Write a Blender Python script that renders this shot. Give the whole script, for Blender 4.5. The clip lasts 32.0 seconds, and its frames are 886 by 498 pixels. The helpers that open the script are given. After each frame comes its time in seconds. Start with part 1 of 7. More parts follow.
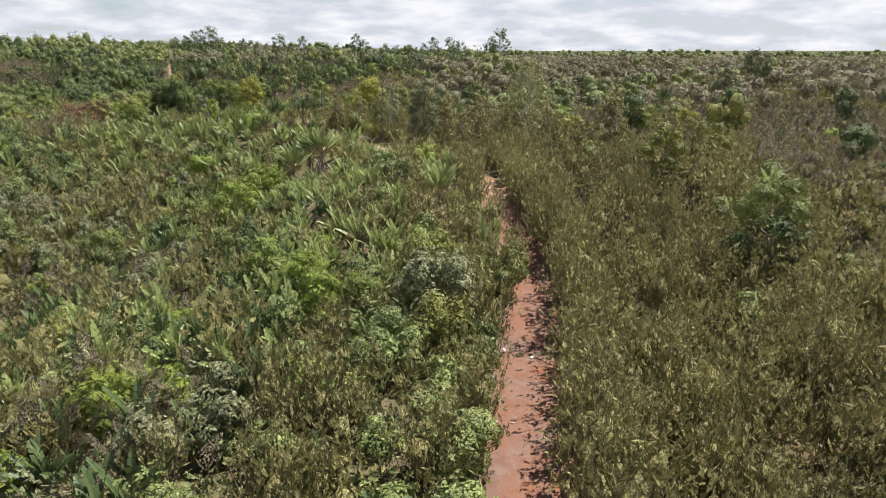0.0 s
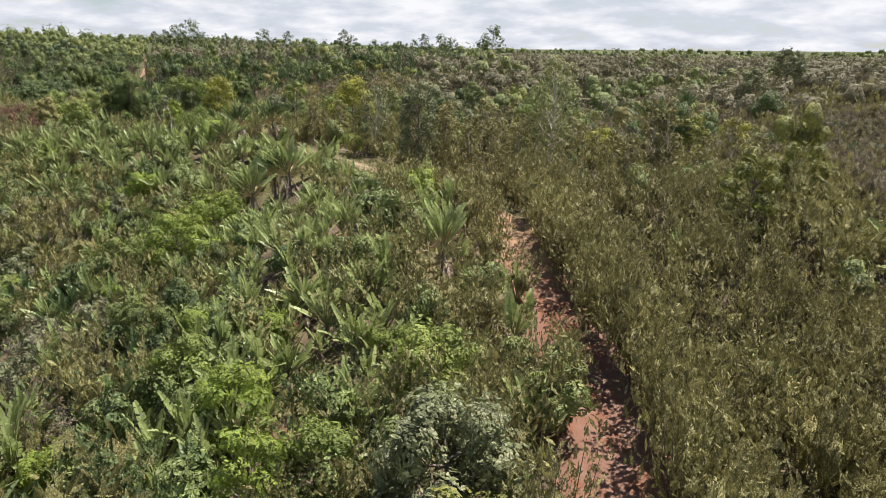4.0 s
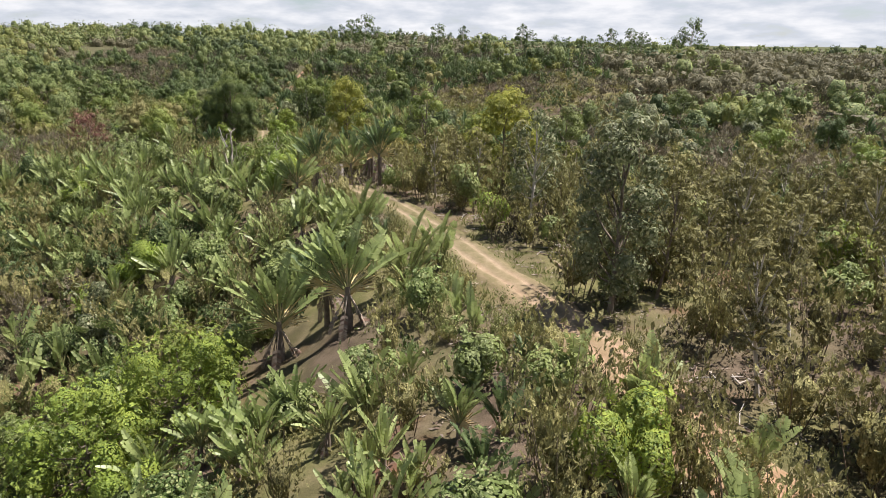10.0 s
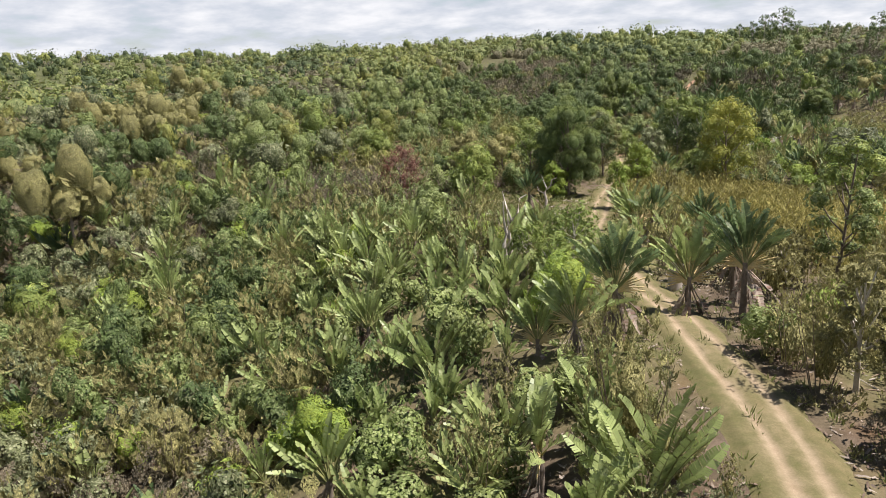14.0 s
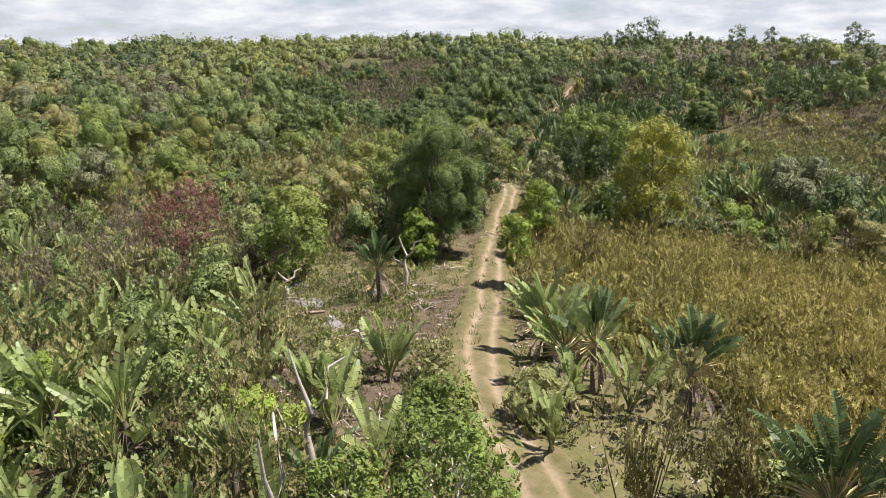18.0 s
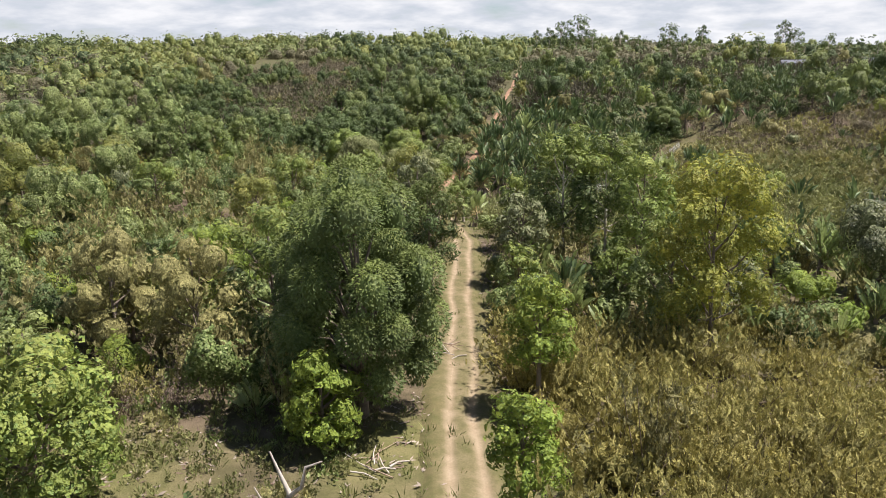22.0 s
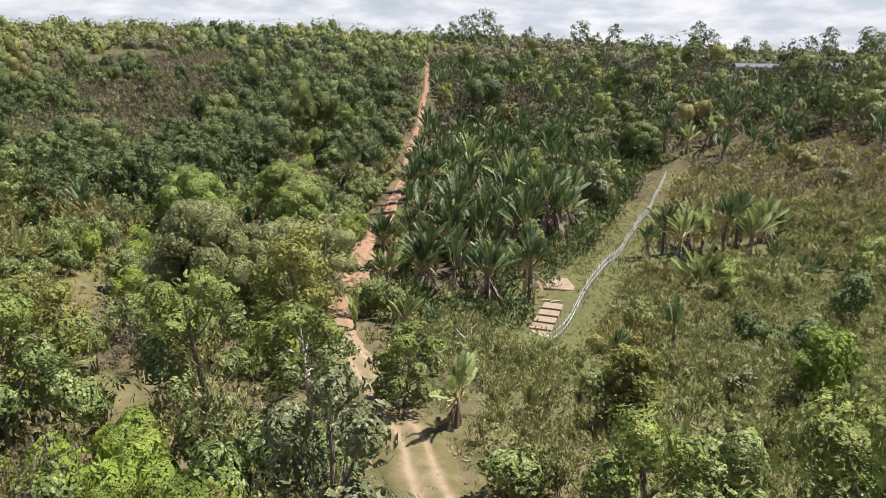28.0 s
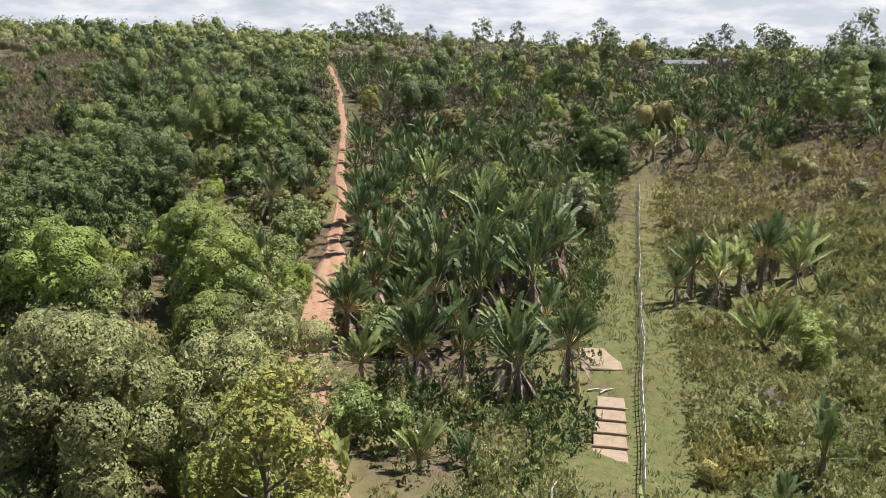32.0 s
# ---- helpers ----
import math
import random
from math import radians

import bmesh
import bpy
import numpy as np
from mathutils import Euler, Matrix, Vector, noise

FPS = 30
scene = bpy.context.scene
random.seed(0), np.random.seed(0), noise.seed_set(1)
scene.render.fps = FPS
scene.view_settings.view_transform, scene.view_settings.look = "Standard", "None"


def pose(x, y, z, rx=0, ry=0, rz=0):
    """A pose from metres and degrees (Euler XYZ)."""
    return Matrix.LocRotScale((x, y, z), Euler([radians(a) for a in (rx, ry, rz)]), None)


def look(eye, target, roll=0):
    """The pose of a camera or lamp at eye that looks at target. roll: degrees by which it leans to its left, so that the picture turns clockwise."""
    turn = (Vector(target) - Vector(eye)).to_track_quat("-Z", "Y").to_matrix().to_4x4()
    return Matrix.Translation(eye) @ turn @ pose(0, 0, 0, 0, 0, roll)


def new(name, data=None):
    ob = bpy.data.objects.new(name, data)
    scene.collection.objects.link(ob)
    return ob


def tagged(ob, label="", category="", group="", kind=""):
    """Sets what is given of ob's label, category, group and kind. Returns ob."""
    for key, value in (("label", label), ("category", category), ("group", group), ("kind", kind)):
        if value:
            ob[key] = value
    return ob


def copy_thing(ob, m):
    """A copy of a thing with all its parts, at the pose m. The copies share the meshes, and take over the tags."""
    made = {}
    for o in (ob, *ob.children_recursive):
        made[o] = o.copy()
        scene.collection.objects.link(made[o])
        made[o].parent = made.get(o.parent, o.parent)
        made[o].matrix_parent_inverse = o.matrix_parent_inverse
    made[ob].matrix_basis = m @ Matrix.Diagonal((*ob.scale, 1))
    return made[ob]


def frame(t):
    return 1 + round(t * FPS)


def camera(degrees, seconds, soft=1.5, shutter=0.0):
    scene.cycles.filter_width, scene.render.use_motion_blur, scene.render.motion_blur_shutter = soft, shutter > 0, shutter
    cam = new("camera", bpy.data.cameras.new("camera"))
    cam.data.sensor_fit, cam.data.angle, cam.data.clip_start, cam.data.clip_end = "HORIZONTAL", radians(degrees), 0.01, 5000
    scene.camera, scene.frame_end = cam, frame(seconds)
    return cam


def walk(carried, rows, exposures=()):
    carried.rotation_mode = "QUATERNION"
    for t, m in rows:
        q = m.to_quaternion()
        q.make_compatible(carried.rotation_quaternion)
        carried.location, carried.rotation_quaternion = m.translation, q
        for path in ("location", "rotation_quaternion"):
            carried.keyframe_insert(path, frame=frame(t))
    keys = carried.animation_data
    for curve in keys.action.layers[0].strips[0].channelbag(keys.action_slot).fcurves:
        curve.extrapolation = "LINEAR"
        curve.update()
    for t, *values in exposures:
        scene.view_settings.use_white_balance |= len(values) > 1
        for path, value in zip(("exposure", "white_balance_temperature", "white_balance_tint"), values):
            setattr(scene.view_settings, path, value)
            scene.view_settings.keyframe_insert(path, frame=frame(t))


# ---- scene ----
cam = camera(63.9, 32.0, soft=0.85)
LEVEL = -1.3
PATH = [
    (0, (-0.41, 0.259, 14.158), (-0.404, 2.184, 13.614), -1.4),
    (0.5, (0.526, 1.962, 14.151), (0.542, 3.885, 13.602), -1.3),
    (1, (1.036, 3.737, 14.188), (1.058, 5.66, 13.64), -1.4),
    (1.5, (1.11, 5.689, 14.275), (1.137, 7.612, 13.725), -1.5),
    (2, (0.814, 7.604, 14.295), (0.846, 9.527, 13.746), -1.6),
    (2.5, (0.245, 9.58, 14.265), (0.278, 11.503, 13.718), -1.7),
    (3, (-0.317, 11.727, 14.23), (-0.282, 13.65, 13.679), -1.4),
    (3.5, (-0.769, 13.962, 14.117), (-0.732, 15.884, 13.566), -1.1),
    (5.5, (-1.721, 24.279, 13.321), (-1.683, 26.202, 12.772), -0.6),
    (6, (-1.819, 26.734, 13.254), (-1.778, 28.657, 12.703), -0.5),
    (6.5, (-1.934, 29.358, 13.184), (-1.893, 31.28, 12.632), -0.3),
    (7, (-2.052, 32.155, 13.182), (-2.01, 34.077, 12.63), -0.4),
    (7.5, (-2.11, 35.16, 13.293), (-2.069, 37.081, 12.739), -0.3),
    (8, (-2.19, 38.212, 13.382), (-2.148, 40.133, 12.824), -0.2),
    (8.5, (-2.251, 41.028, 13.462), (-2.235, 42.949, 12.904), -0.2),
    (9, (-2.39, 43.858, 13.46), (-2.503, 45.775, 12.904), -0.3),
    (9.5, (-2.486, 46.745, 13.469), (-2.721, 48.652, 12.913), -0.5),
    (10, (-2.574, 49.647, 13.649), (-3.003, 51.52, 13.096), -0.8),
    (10.5, (-2.844, 52.632, 13.911), (-3.416, 54.469, 13.365), -1.2),
    (11, (-3.141, 55.715, 14.212), (-3.859, 57.5, 13.667), -1.6),
    (11.5, (-3.597, 58.654, 14.475), (-4.476, 60.367, 13.937), -2.0),
    (12, (-4.238, 61.546, 14.646), (-5.289, 63.163, 14.116), -2.5),
    (12.5, (-5.031, 64.384, 14.632), (-6.27, 65.867, 14.115), -3.4),
    (13, (-5.936, 67.081, 14.566), (-7.295, 68.459, 14.062), -3.7),
    (13.5, (-7.161, 69.631, 14.584), (-8.514, 71.014, 14.078), -3.8),
    (14, (-8.417, 72.124, 14.569), (-9.771, 73.506, 14.063), -3.6),
    (14.5, (-9.91, 74.643, 14.664), (-11.263, 76.022, 14.146), -3.4),
    (16.5, (-16.934, 84.444, 14.273), (-18.259, 85.851, 13.759), -2.4),
    (17, (-18.442, 86.741, 14.165), (-19.682, 88.222, 13.649), -1.8),
    (17.5, (-19.896, 89.085, 14.094), (-21.04, 90.643, 13.579), -1.7),
    (18, (-21.371, 91.461, 14.049), (-22.446, 93.065, 13.53), -1.7),
    (18.5, (-22.865, 93.807, 14.01), (-23.919, 95.425, 13.488), -1.8),
    (19, (-24.367, 96.009, 14.014), (-25.417, 97.63, 13.495), -1.8),
    (19.5, (-25.889, 98.32, 14.029), (-26.937, 99.942, 13.509), -1.7),
    (20, (-27.424, 100.615, 14.03), (-28.453, 102.249, 13.508), -1.5),
    (20.5, (-28.828, 102.913, 14.001), (-29.842, 104.556, 13.48), -1.7),
    (21, (-30.262, 105.215, 13.96), (-31.221, 106.89, 13.438), -1.8),
    (21.5, (-31.737, 107.511, 13.946), (-32.642, 109.216, 13.422), -1.9),
    (22, (-33.233, 109.852, 13.95), (-34.136, 111.558, 13.426), -1.9),
    (22.5, (-34.686, 112.259, 13.972), (-35.591, 113.964, 13.448), -1.9),
    (23, (-36.146, 114.84, 13.939), (-37.051, 116.544, 13.413), -1.9),
    (23.5, (-37.625, 117.269, 13.916), (-38.526, 118.975, 13.388), -1.8),
    (24, (-39.019, 119.692, 13.914), (-39.922, 121.396, 13.385), -1.6),
    (24.5, (-40.397, 122.104, 13.847), (-41.3, 123.808, 13.317), -1.6),
    (25, (-41.811, 124.553, 13.733), (-42.705, 126.26, 13.199), -1.1),
    (25.5, (-43.156, 126.982, 13.583), (-43.918, 128.752, 13.047), -0.6),
    (26, (-44.498, 129.352, 13.463), (-45.164, 131.16, 12.926), -0.4),
    (26.5, (-45.839, 131.913, 13.428), (-46.505, 133.72, 12.89), -0.5),
    (28.5, (-52.708, 143.518, 13.725), (-53.27, 145.359, 13.183), -0.6),
    (29, (-53.989, 145.922, 13.673), (-54.427, 147.795, 13.126), -0.4),
    (29.5, (-55.405, 148.067, 13.602), (-55.82, 149.946, 13.057), -0.4),
    (30, (-56.993, 149.8, 13.503), (-57.375, 151.686, 12.958), -0.6),
    (30.5, (-58.599, 151.107, 13.483), (-58.922, 153.004, 12.938), -0.6),
    (31, (-59.885, 152.11, 13.414), (-60.204, 154.008, 12.869), -0.6),
    (31.5, (-60.509, 153.012, 13.371), (-60.84, 154.908, 12.827), -0.8),
    (32, (-60.797, 153.869, 13.351), (-61.134, 155.764, 12.807), -0.9),
]
walk(cam, [(t, pose(0, 0, 0, 0, LEVEL, 0) @ look(eye, target, roll)) for t, eye, target, roll in PATH])

# ---- world, sun, light ----
SUN = Vector((0.34, 0.23, 0.91)).normalized()
world = bpy.data.worlds.new("sky")
scene.world = world
world.use_nodes = True
wn, wl = world.node_tree.nodes, world.node_tree.links
wn.clear()
w_out = wn.new("ShaderNodeOutputWorld")
w_mix = wn.new("ShaderNodeMixShader")
w_sky = wn.new("ShaderNodeTexSky")
w_sky.sky_type, w_sky.sun_disc = "NISHITA", False
w_sky.dust_density, w_sky.ozone_density = 0.2, 5.0
w_sky.sun_elevation = math.asin(SUN.z)
w_sky.sun_rotation = math.atan2(SUN.x, SUN.y)
w_blue = wn.new("ShaderNodeBackground")
w_blue.inputs["Strength"].default_value = 0.05
w_cloud = wn.new("ShaderNodeBackground")
w_cloud.inputs["Strength"].default_value = 0.5
w_co = wn.new("ShaderNodeTexCoord")
w_sep = wn.new("ShaderNodeSeparateXYZ")
w_lift = wn.new("ShaderNodeMath")
w_lift.operation = "ADD"
w_lift.inputs[1].default_value = 0.24
w_max = wn.new("ShaderNodeMath")
w_max.operation = "MAXIMUM"
w_max.inputs[1].default_value = 0.03
w_div = wn.new("ShaderNodeVectorMath")
w_div.operation = "DIVIDE"
w_noise = wn.new("ShaderNodeTexNoise")
w_noise.inputs["Scale"].default_value = 3.4
w_noise.inputs["Detail"].default_value = 8
w_noise.inputs["Roughness"].default_value = 0.55
w_ramp = wn.new("ShaderNodeValToRGB")
w_ramp.color_ramp.elements[0].position, w_ramp.color_ramp.elements[1].position = 0.18, 0.44
w_tone = wn.new("ShaderNodeValToRGB")
w_tone.color_ramp.elements[0].position, w_tone.color_ramp.elements[1].position = 0.44, 0.66
w_tone.color_ramp.elements[0].color = (0.7, 0.74, 0.83, 1)
w_tone.color_ramp.elements[1].color = (1.0, 1.0, 1.04, 1)
w_flat = wn.new("ShaderNodeCombineXYZ")
wl.new(w_co.outputs["Generated"], w_sep.inputs[0])
wl.new(w_sep.outputs["Z"], w_lift.inputs[0])
wl.new(w_lift.outputs[0], w_max.inputs[0])
for k in range(3):
    wl.new(w_max.outputs[0], w_flat.inputs[k])
wl.new(w_co.outputs["Generated"], w_div.inputs[0])
wl.new(w_flat.outputs[0], w_div.inputs[1])
wl.new(w_div.outputs[0], w_noise.inputs["Vector"])
wl.new(w_noise.outputs["Fac"], w_ramp.inputs[0])
wl.new(w_noise.outputs["Fac"], w_tone.inputs[0])
wl.new(w_tone.outputs[0], w_cloud.inputs["Color"])
wl.new(w_sky.outputs[0], w_blue.inputs["Color"])
w_high = wn.new("ShaderNodeMapRange")
w_high.inputs[1].default_value, w_high.inputs[2].default_value = 0.6, 0.2
w_high.inputs[3].default_value, w_high.inputs[4].default_value = 0.04, 1.0
w_cover = wn.new("ShaderNodeMath")
w_cover.operation = "MULTIPLY"
wl.new(w_sep.outputs["Z"], w_high.inputs[0])
wl.new(w_ramp.outputs[0], w_cover.inputs[0])
wl.new(w_high.outputs[0], w_cover.inputs[1])
wl.new(w_cover.outputs[0], w_mix.inputs[0])
wl.new(w_blue.outputs[0], w_mix.inputs[1])
wl.new(w_cloud.outputs[0], w_mix.inputs[2])
wl.new(w_mix.outputs[0], w_out.inputs[0])
sun = new("sun", bpy.data.lights.new("sun", "SUN"))
sun.data.energy, sun.data.angle, sun.data.color = 5.0, radians(0.6), (1.0, 0.942, 0.925)
sun.matrix_world = look(SUN * 300, (0, 0, 0))
scene.view_settings.exposure = 0.94


# ---- materials ----
def material(name):
    m = bpy.data.materials.new(name)
    m.use_nodes = True
    n, l = m.node_tree.nodes, m.node_tree.links
    n.clear()
    return m, n, l, n.new("ShaderNodeOutputMaterial")


def tex_noise(n, l, co, scale, detail=4, rough=0.55):
    t = n.new("ShaderNodeTexNoise")
    t.inputs["Scale"].default_value, t.inputs["Detail"].default_value, t.inputs["Roughness"].default_value = scale, detail, rough
    l.new(co, t.inputs["Vector"])
    return t.outputs["Fac"]


def mix_colour(n, l, fac, a, b):
    m = n.new("ShaderNodeMix")
    m.data_type = "RGBA"
    for sock, v in ((m.inputs[0], fac), (m.inputs[6], a), (m.inputs[7], b)):
        if hasattr(v, "links"):
            l.new(v, sock)
        else:
            sock.default_value = v if isinstance(v, float) else (*v, 1)
    return m.outputs[2]


def span(n, l, v, lo, hi):
    m = n.new("ShaderNodeMapRange")
    m.inputs[1].default_value, m.inputs[2].default_value = lo, hi
    l.new(v, m.inputs[0])
    return m.outputs[0]


def foliage(name, a, b, c, thin=0.3, rough=0.5, patch=0.12, share=0.22, lace=0.0, fill=0.42, tall=1.0, even=False, jolt=0.48):
    """Leaves: tones a and b by patches, c on some; even: c in streaks, little change from piece to piece. lace: leaflets a metre, cut out of each spray; tall: how far they are drawn out upwards."""
    m, n, l, out = material(name)
    geo = n.new("ShaderNodeNewGeometry")
    info = n.new("ShaderNodeObjectInfo")
    big = span(n, l, tex_noise(n, l, geo.outputs["Position"], patch, 3), 0.35, 0.65)
    col = mix_colour(n, l, big, a, b)
    isl = geo.outputs["Random Per Island"]
    if lace:
        stretch = n.new("ShaderNodeVectorMath")
        stretch.operation = "MULTIPLY"
        stretch.inputs[1].default_value = (lace, lace, lace / tall)
        l.new(geo.outputs["Position"], stretch.inputs[0])
        cells = n.new("ShaderNodeTexVoronoi")
        cells.inputs["Scale"].default_value = 1.0
        l.new(stretch.outputs[0], cells.inputs["Vector"])
        cell = n.new("ShaderNodeSeparateColor")
        l.new(cells.outputs["Color"], cell.inputs[0])
        both = n.new("ShaderNodeMath")
        l.new(isl, both.inputs[0])
        l.new(cell.outputs[0], both.inputs[1])
        frac = n.new("ShaderNodeMath")
        frac.operation = "FRACT"
        l.new(both.outputs[0], frac.inputs[0])
        isl = frac.outputs[0]
    pale = span(n, l, tex_noise(n, l, geo.outputs["Position"], 2.2, 3), 0.62, 0.78) if even else span(n, l, isl, 1 - share - 0.06, 1 - share + 0.06)
    col = mix_colour(n, l, pale, col, c)
    var = n.new("ShaderNodeHueSaturation")
    l.new(col, var.inputs["Color"])
    var.inputs["Saturation"].default_value = 0.95
    jit = n.new("ShaderNodeMath")
    jit.operation = "MULTIPLY_ADD"
    l.new(isl, jit.inputs[0])
    jit.inputs[1].default_value, jit.inputs[2].default_value = (0.12, 0.62) if even else (jolt, 0.6 - jolt / 2)
    obj = n.new("ShaderNodeMath")
    obj.operation = "MULTIPLY_ADD"
    l.new(info.outputs["Random"], obj.inputs[0])
    obj.inputs[1].default_value, obj.inputs[2].default_value = 0.3, -0.1
    tot = n.new("ShaderNodeMath")
    l.new(jit.outputs[0], tot.inputs[0])
    l.new(obj.outputs[0], tot.inputs[1])
    shade = tot.outputs[0]
    tuft = n.new("ShaderNodeMath")
    tuft.operation = "MULTIPLY_ADD"
    tuft.inputs[1].default_value = 0.45 if 0 < lace < 6 else 0.8
    l.new(span(n, l, tex_noise(n, l, geo.outputs["Position"], 1.6 if even else 0.75, 3, 0.6), 0.3, 0.7), tuft.inputs[0])
    if 0 < lace < 6:
        jit.inputs[2].default_value += 0.17
    l.new(shade, tuft.inputs[2])
    shade = tuft.outputs[0]
    l.new(shade, var.inputs["Value"])
    bsdf = n.new("ShaderNodeBsdfPrincipled")
    bsdf.inputs["Roughness"].default_value = rough
    bsdf.inputs["Specular IOR Level"].default_value = 0.4 if even else 0.3
    tr = n.new("ShaderNodeBsdfTranslucent")
    mx = n.new("ShaderNodeMixShader")
    mx.inputs[0].default_value = min(0.4, thin)
    l.new(var.outputs[0], bsdf.inputs["Base Color"])
    l.new(var.outputs[0], tr.inputs["Color"])
    if lace:
        tufts = n.new("ShaderNodeBump")
        rate = max(0.9, lace * 0.2)
        tufts.inputs["Strength"].default_value, tufts.inputs["Distance"].default_value = 0.9 if lace > 6 else 0.45, 0.75 / rate
        l.new(tex_noise(n, l, geo.outputs["Position"], rate, 4, 0.7), tufts.inputs["Height"])
        l.new(tufts.outputs[0], bsdf.inputs["Normal"])
    l.new(bsdf.outputs[0], mx.inputs[1])
    l.new(tr.outputs[0], mx.inputs[2])
    if not lace:
        l.new(mx.outputs[0], out.inputs[0])
        return m
    hole = n.new("ShaderNodeMath")
    hole.operation = "GREATER_THAN"
    hole.inputs[1].default_value = fill
    l.new(cells.outputs["Distance"], hole.inputs[0])
    gap = n.new("ShaderNodeBsdfTransparent")
    cut = n.new("ShaderNodeMixShader")
    l.new(hole.outputs[0], cut.inputs[0])
    l.new(mx.outputs[0], cut.inputs[1])
    l.new(gap.outputs[0], cut.inputs[2])
    l.new(cut.outputs[0], out.inputs[0])
    return m


def rough_surface(name, a, b, scale=3.0, rough=0.9, bump=0.3, fine=25.0, dist=0.02):
    m, n, l, out = material(name)
    geo = n.new("ShaderNodeNewGeometry")
    p = geo.outputs["Position"]
    n1 = span(n, l, tex_noise(n, l, p, scale, 5), 0.32, 0.68)
    n2 = tex_noise(n, l, p, fine, 4)
    col = mix_colour(n, l, n1, a, b)
    hs = n.new("ShaderNodeHueSaturation")
    l.new(col, hs.inputs["Color"])
    l.new(span(n, l, n2, 0.0, 1.0), hs.inputs["Value"])
    ma = n.new("ShaderNodeMath")
    ma.operation = "MULTIPLY_ADD"
    ma.inputs[1].default_value, ma.inputs[2].default_value = 0.9, 0.55
    l.new(n2, ma.inputs[0])
    l.new(ma.outputs[0], hs.inputs["Value"])
    bs = n.new("ShaderNodeBsdfPrincipled")
    bs.inputs["Roughness"].default_value = rough
    bs.inputs["Specular IOR Level"].default_value = 0.2
    bp = n.new("ShaderNodeBump")
    bp.inputs["Strength"].default_value, bp.inputs["Distance"].default_value = bump, dist
    l.new(n2, bp.inputs["Height"])
    l.new(hs.outputs[0], bs.inputs["Base Color"])
    l.new(bp.outputs[0], bs.inputs["Normal"])
    l.new(bs.outputs[0], out.inputs[0])
    return m


LEAF_OLIVE = foliage("olive_scrub_leaf", (0.17, 0.16, 0.051), (0.215, 0.193, 0.063), (0.28, 0.25, 0.092), 0.24, 0.65, 0.09, 0.2, 25.0, 0.63, 2.6, jolt=0.52)
LEAF_BROWN = foliage("brown_scrub_leaf", (0.0772, 0.0673, 0.0371), (0.103, 0.0898, 0.049), (0.134, 0.117, 0.0708), 0.214, 0.7, 0.05, 0.25, 12.0, 0.56, 1.6)
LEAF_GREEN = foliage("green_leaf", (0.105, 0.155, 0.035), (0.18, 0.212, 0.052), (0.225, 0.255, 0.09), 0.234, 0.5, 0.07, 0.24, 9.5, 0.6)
LEAF_LIME = foliage("lime_leaf", (0.185, 0.255, 0.0262), (0.258, 0.306, 0.0371), (0.124, 0.184, 0.0305), 0.292, 0.5, 0.3, 0.2, 15.0, 0.6)
LEAF_YELLOW = foliage("yellow_green_leaf", (0.185, 0.204, 0.0371), (0.263, 0.25, 0.0523), (0.134, 0.153, 0.0371), 0.292, 0.5, 0.3, 0.24, 9.5, 0.6)
LEAF_DARK = foliage("dark_leaf", (0.062, 0.098, 0.024), (0.095, 0.13, 0.032), (0.14, 0.165, 0.06), 0.2, 0.55, 0.2, 0.14, 11.0, 0.58, 2.0)
LEAF_GREY = foliage("grey_green_leaf", (0.113, 0.131, 0.0501), (0.144, 0.158, 0.0632), (0.227, 0.23, 0.12), 0.214, 0.5, 0.2, 0.24, 9.5, 0.6, 1.4)
LEAF_GOLD = foliage("golden_scrub_leaf", (0.272, 0.23, 0.055), (0.212, 0.203, 0.05), (0.33, 0.282, 0.085), 0.28, 0.7, 0.11, 0.25, 23.0, 0.62, 1.8, jolt=0.35)
LEAF_MEADOW = foliage("meadow_grass", (0.145, 0.17, 0.047), (0.198, 0.203, 0.061), (0.235, 0.23, 0.082), 0.292, 0.65, 0.12, 0.3, 20.0, 0.6, 2.0, jolt=0.4)
LEAF_RUST = foliage("rust_leaf", (0.206, 0.0765, 0.049), (0.154, 0.0612, 0.0436), (0.247, 0.143, 0.0982), 0.195, 0.7, 0.3, 0.2, 14.0, 0.5)
# bright leaf of some plants; also paints the sunlit tops of green crowns
LEAF_FRESH_LIT = foliage("fresh_and_lit_leaf", (0.175, 0.23, 0.04), (0.24, 0.27, 0.052), (0.12, 0.17, 0.036), 0.3, 0.5, 0.25, 0.24, 10.0, 0.6)
LEAF_SAGE = foliage("sage_leaf", (0.185, 0.212, 0.066), (0.23, 0.243, 0.08), (0.285, 0.285, 0.118), 0.26, 0.55, 0.2, 0.25, 17.0, 0.6, 1.3)
LEAF_HERB = foliage("feathery_herb_leaf", (0.188, 0.212, 0.062), (0.23, 0.235, 0.075), (0.275, 0.27, 0.1), 0.273, 0.6, 0.15, 0.3, 24.0, 0.62, 2.4, jolt=0.4)
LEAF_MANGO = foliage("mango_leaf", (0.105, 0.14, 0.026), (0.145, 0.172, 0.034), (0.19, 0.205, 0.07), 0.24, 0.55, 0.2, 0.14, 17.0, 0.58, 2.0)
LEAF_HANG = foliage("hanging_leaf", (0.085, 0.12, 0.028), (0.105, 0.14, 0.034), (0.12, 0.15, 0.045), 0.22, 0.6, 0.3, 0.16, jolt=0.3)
# lighter copy of the hanging leaf: sunlight painted on the dome tops
LEAF_HANG_LIT = foliage("lit_hanging_leaf", (0.125, 0.16, 0.034), (0.15, 0.182, 0.041), (0.155, 0.187, 0.05), 0.26, 0.6, 0.3, 0.16, jolt=0.3)
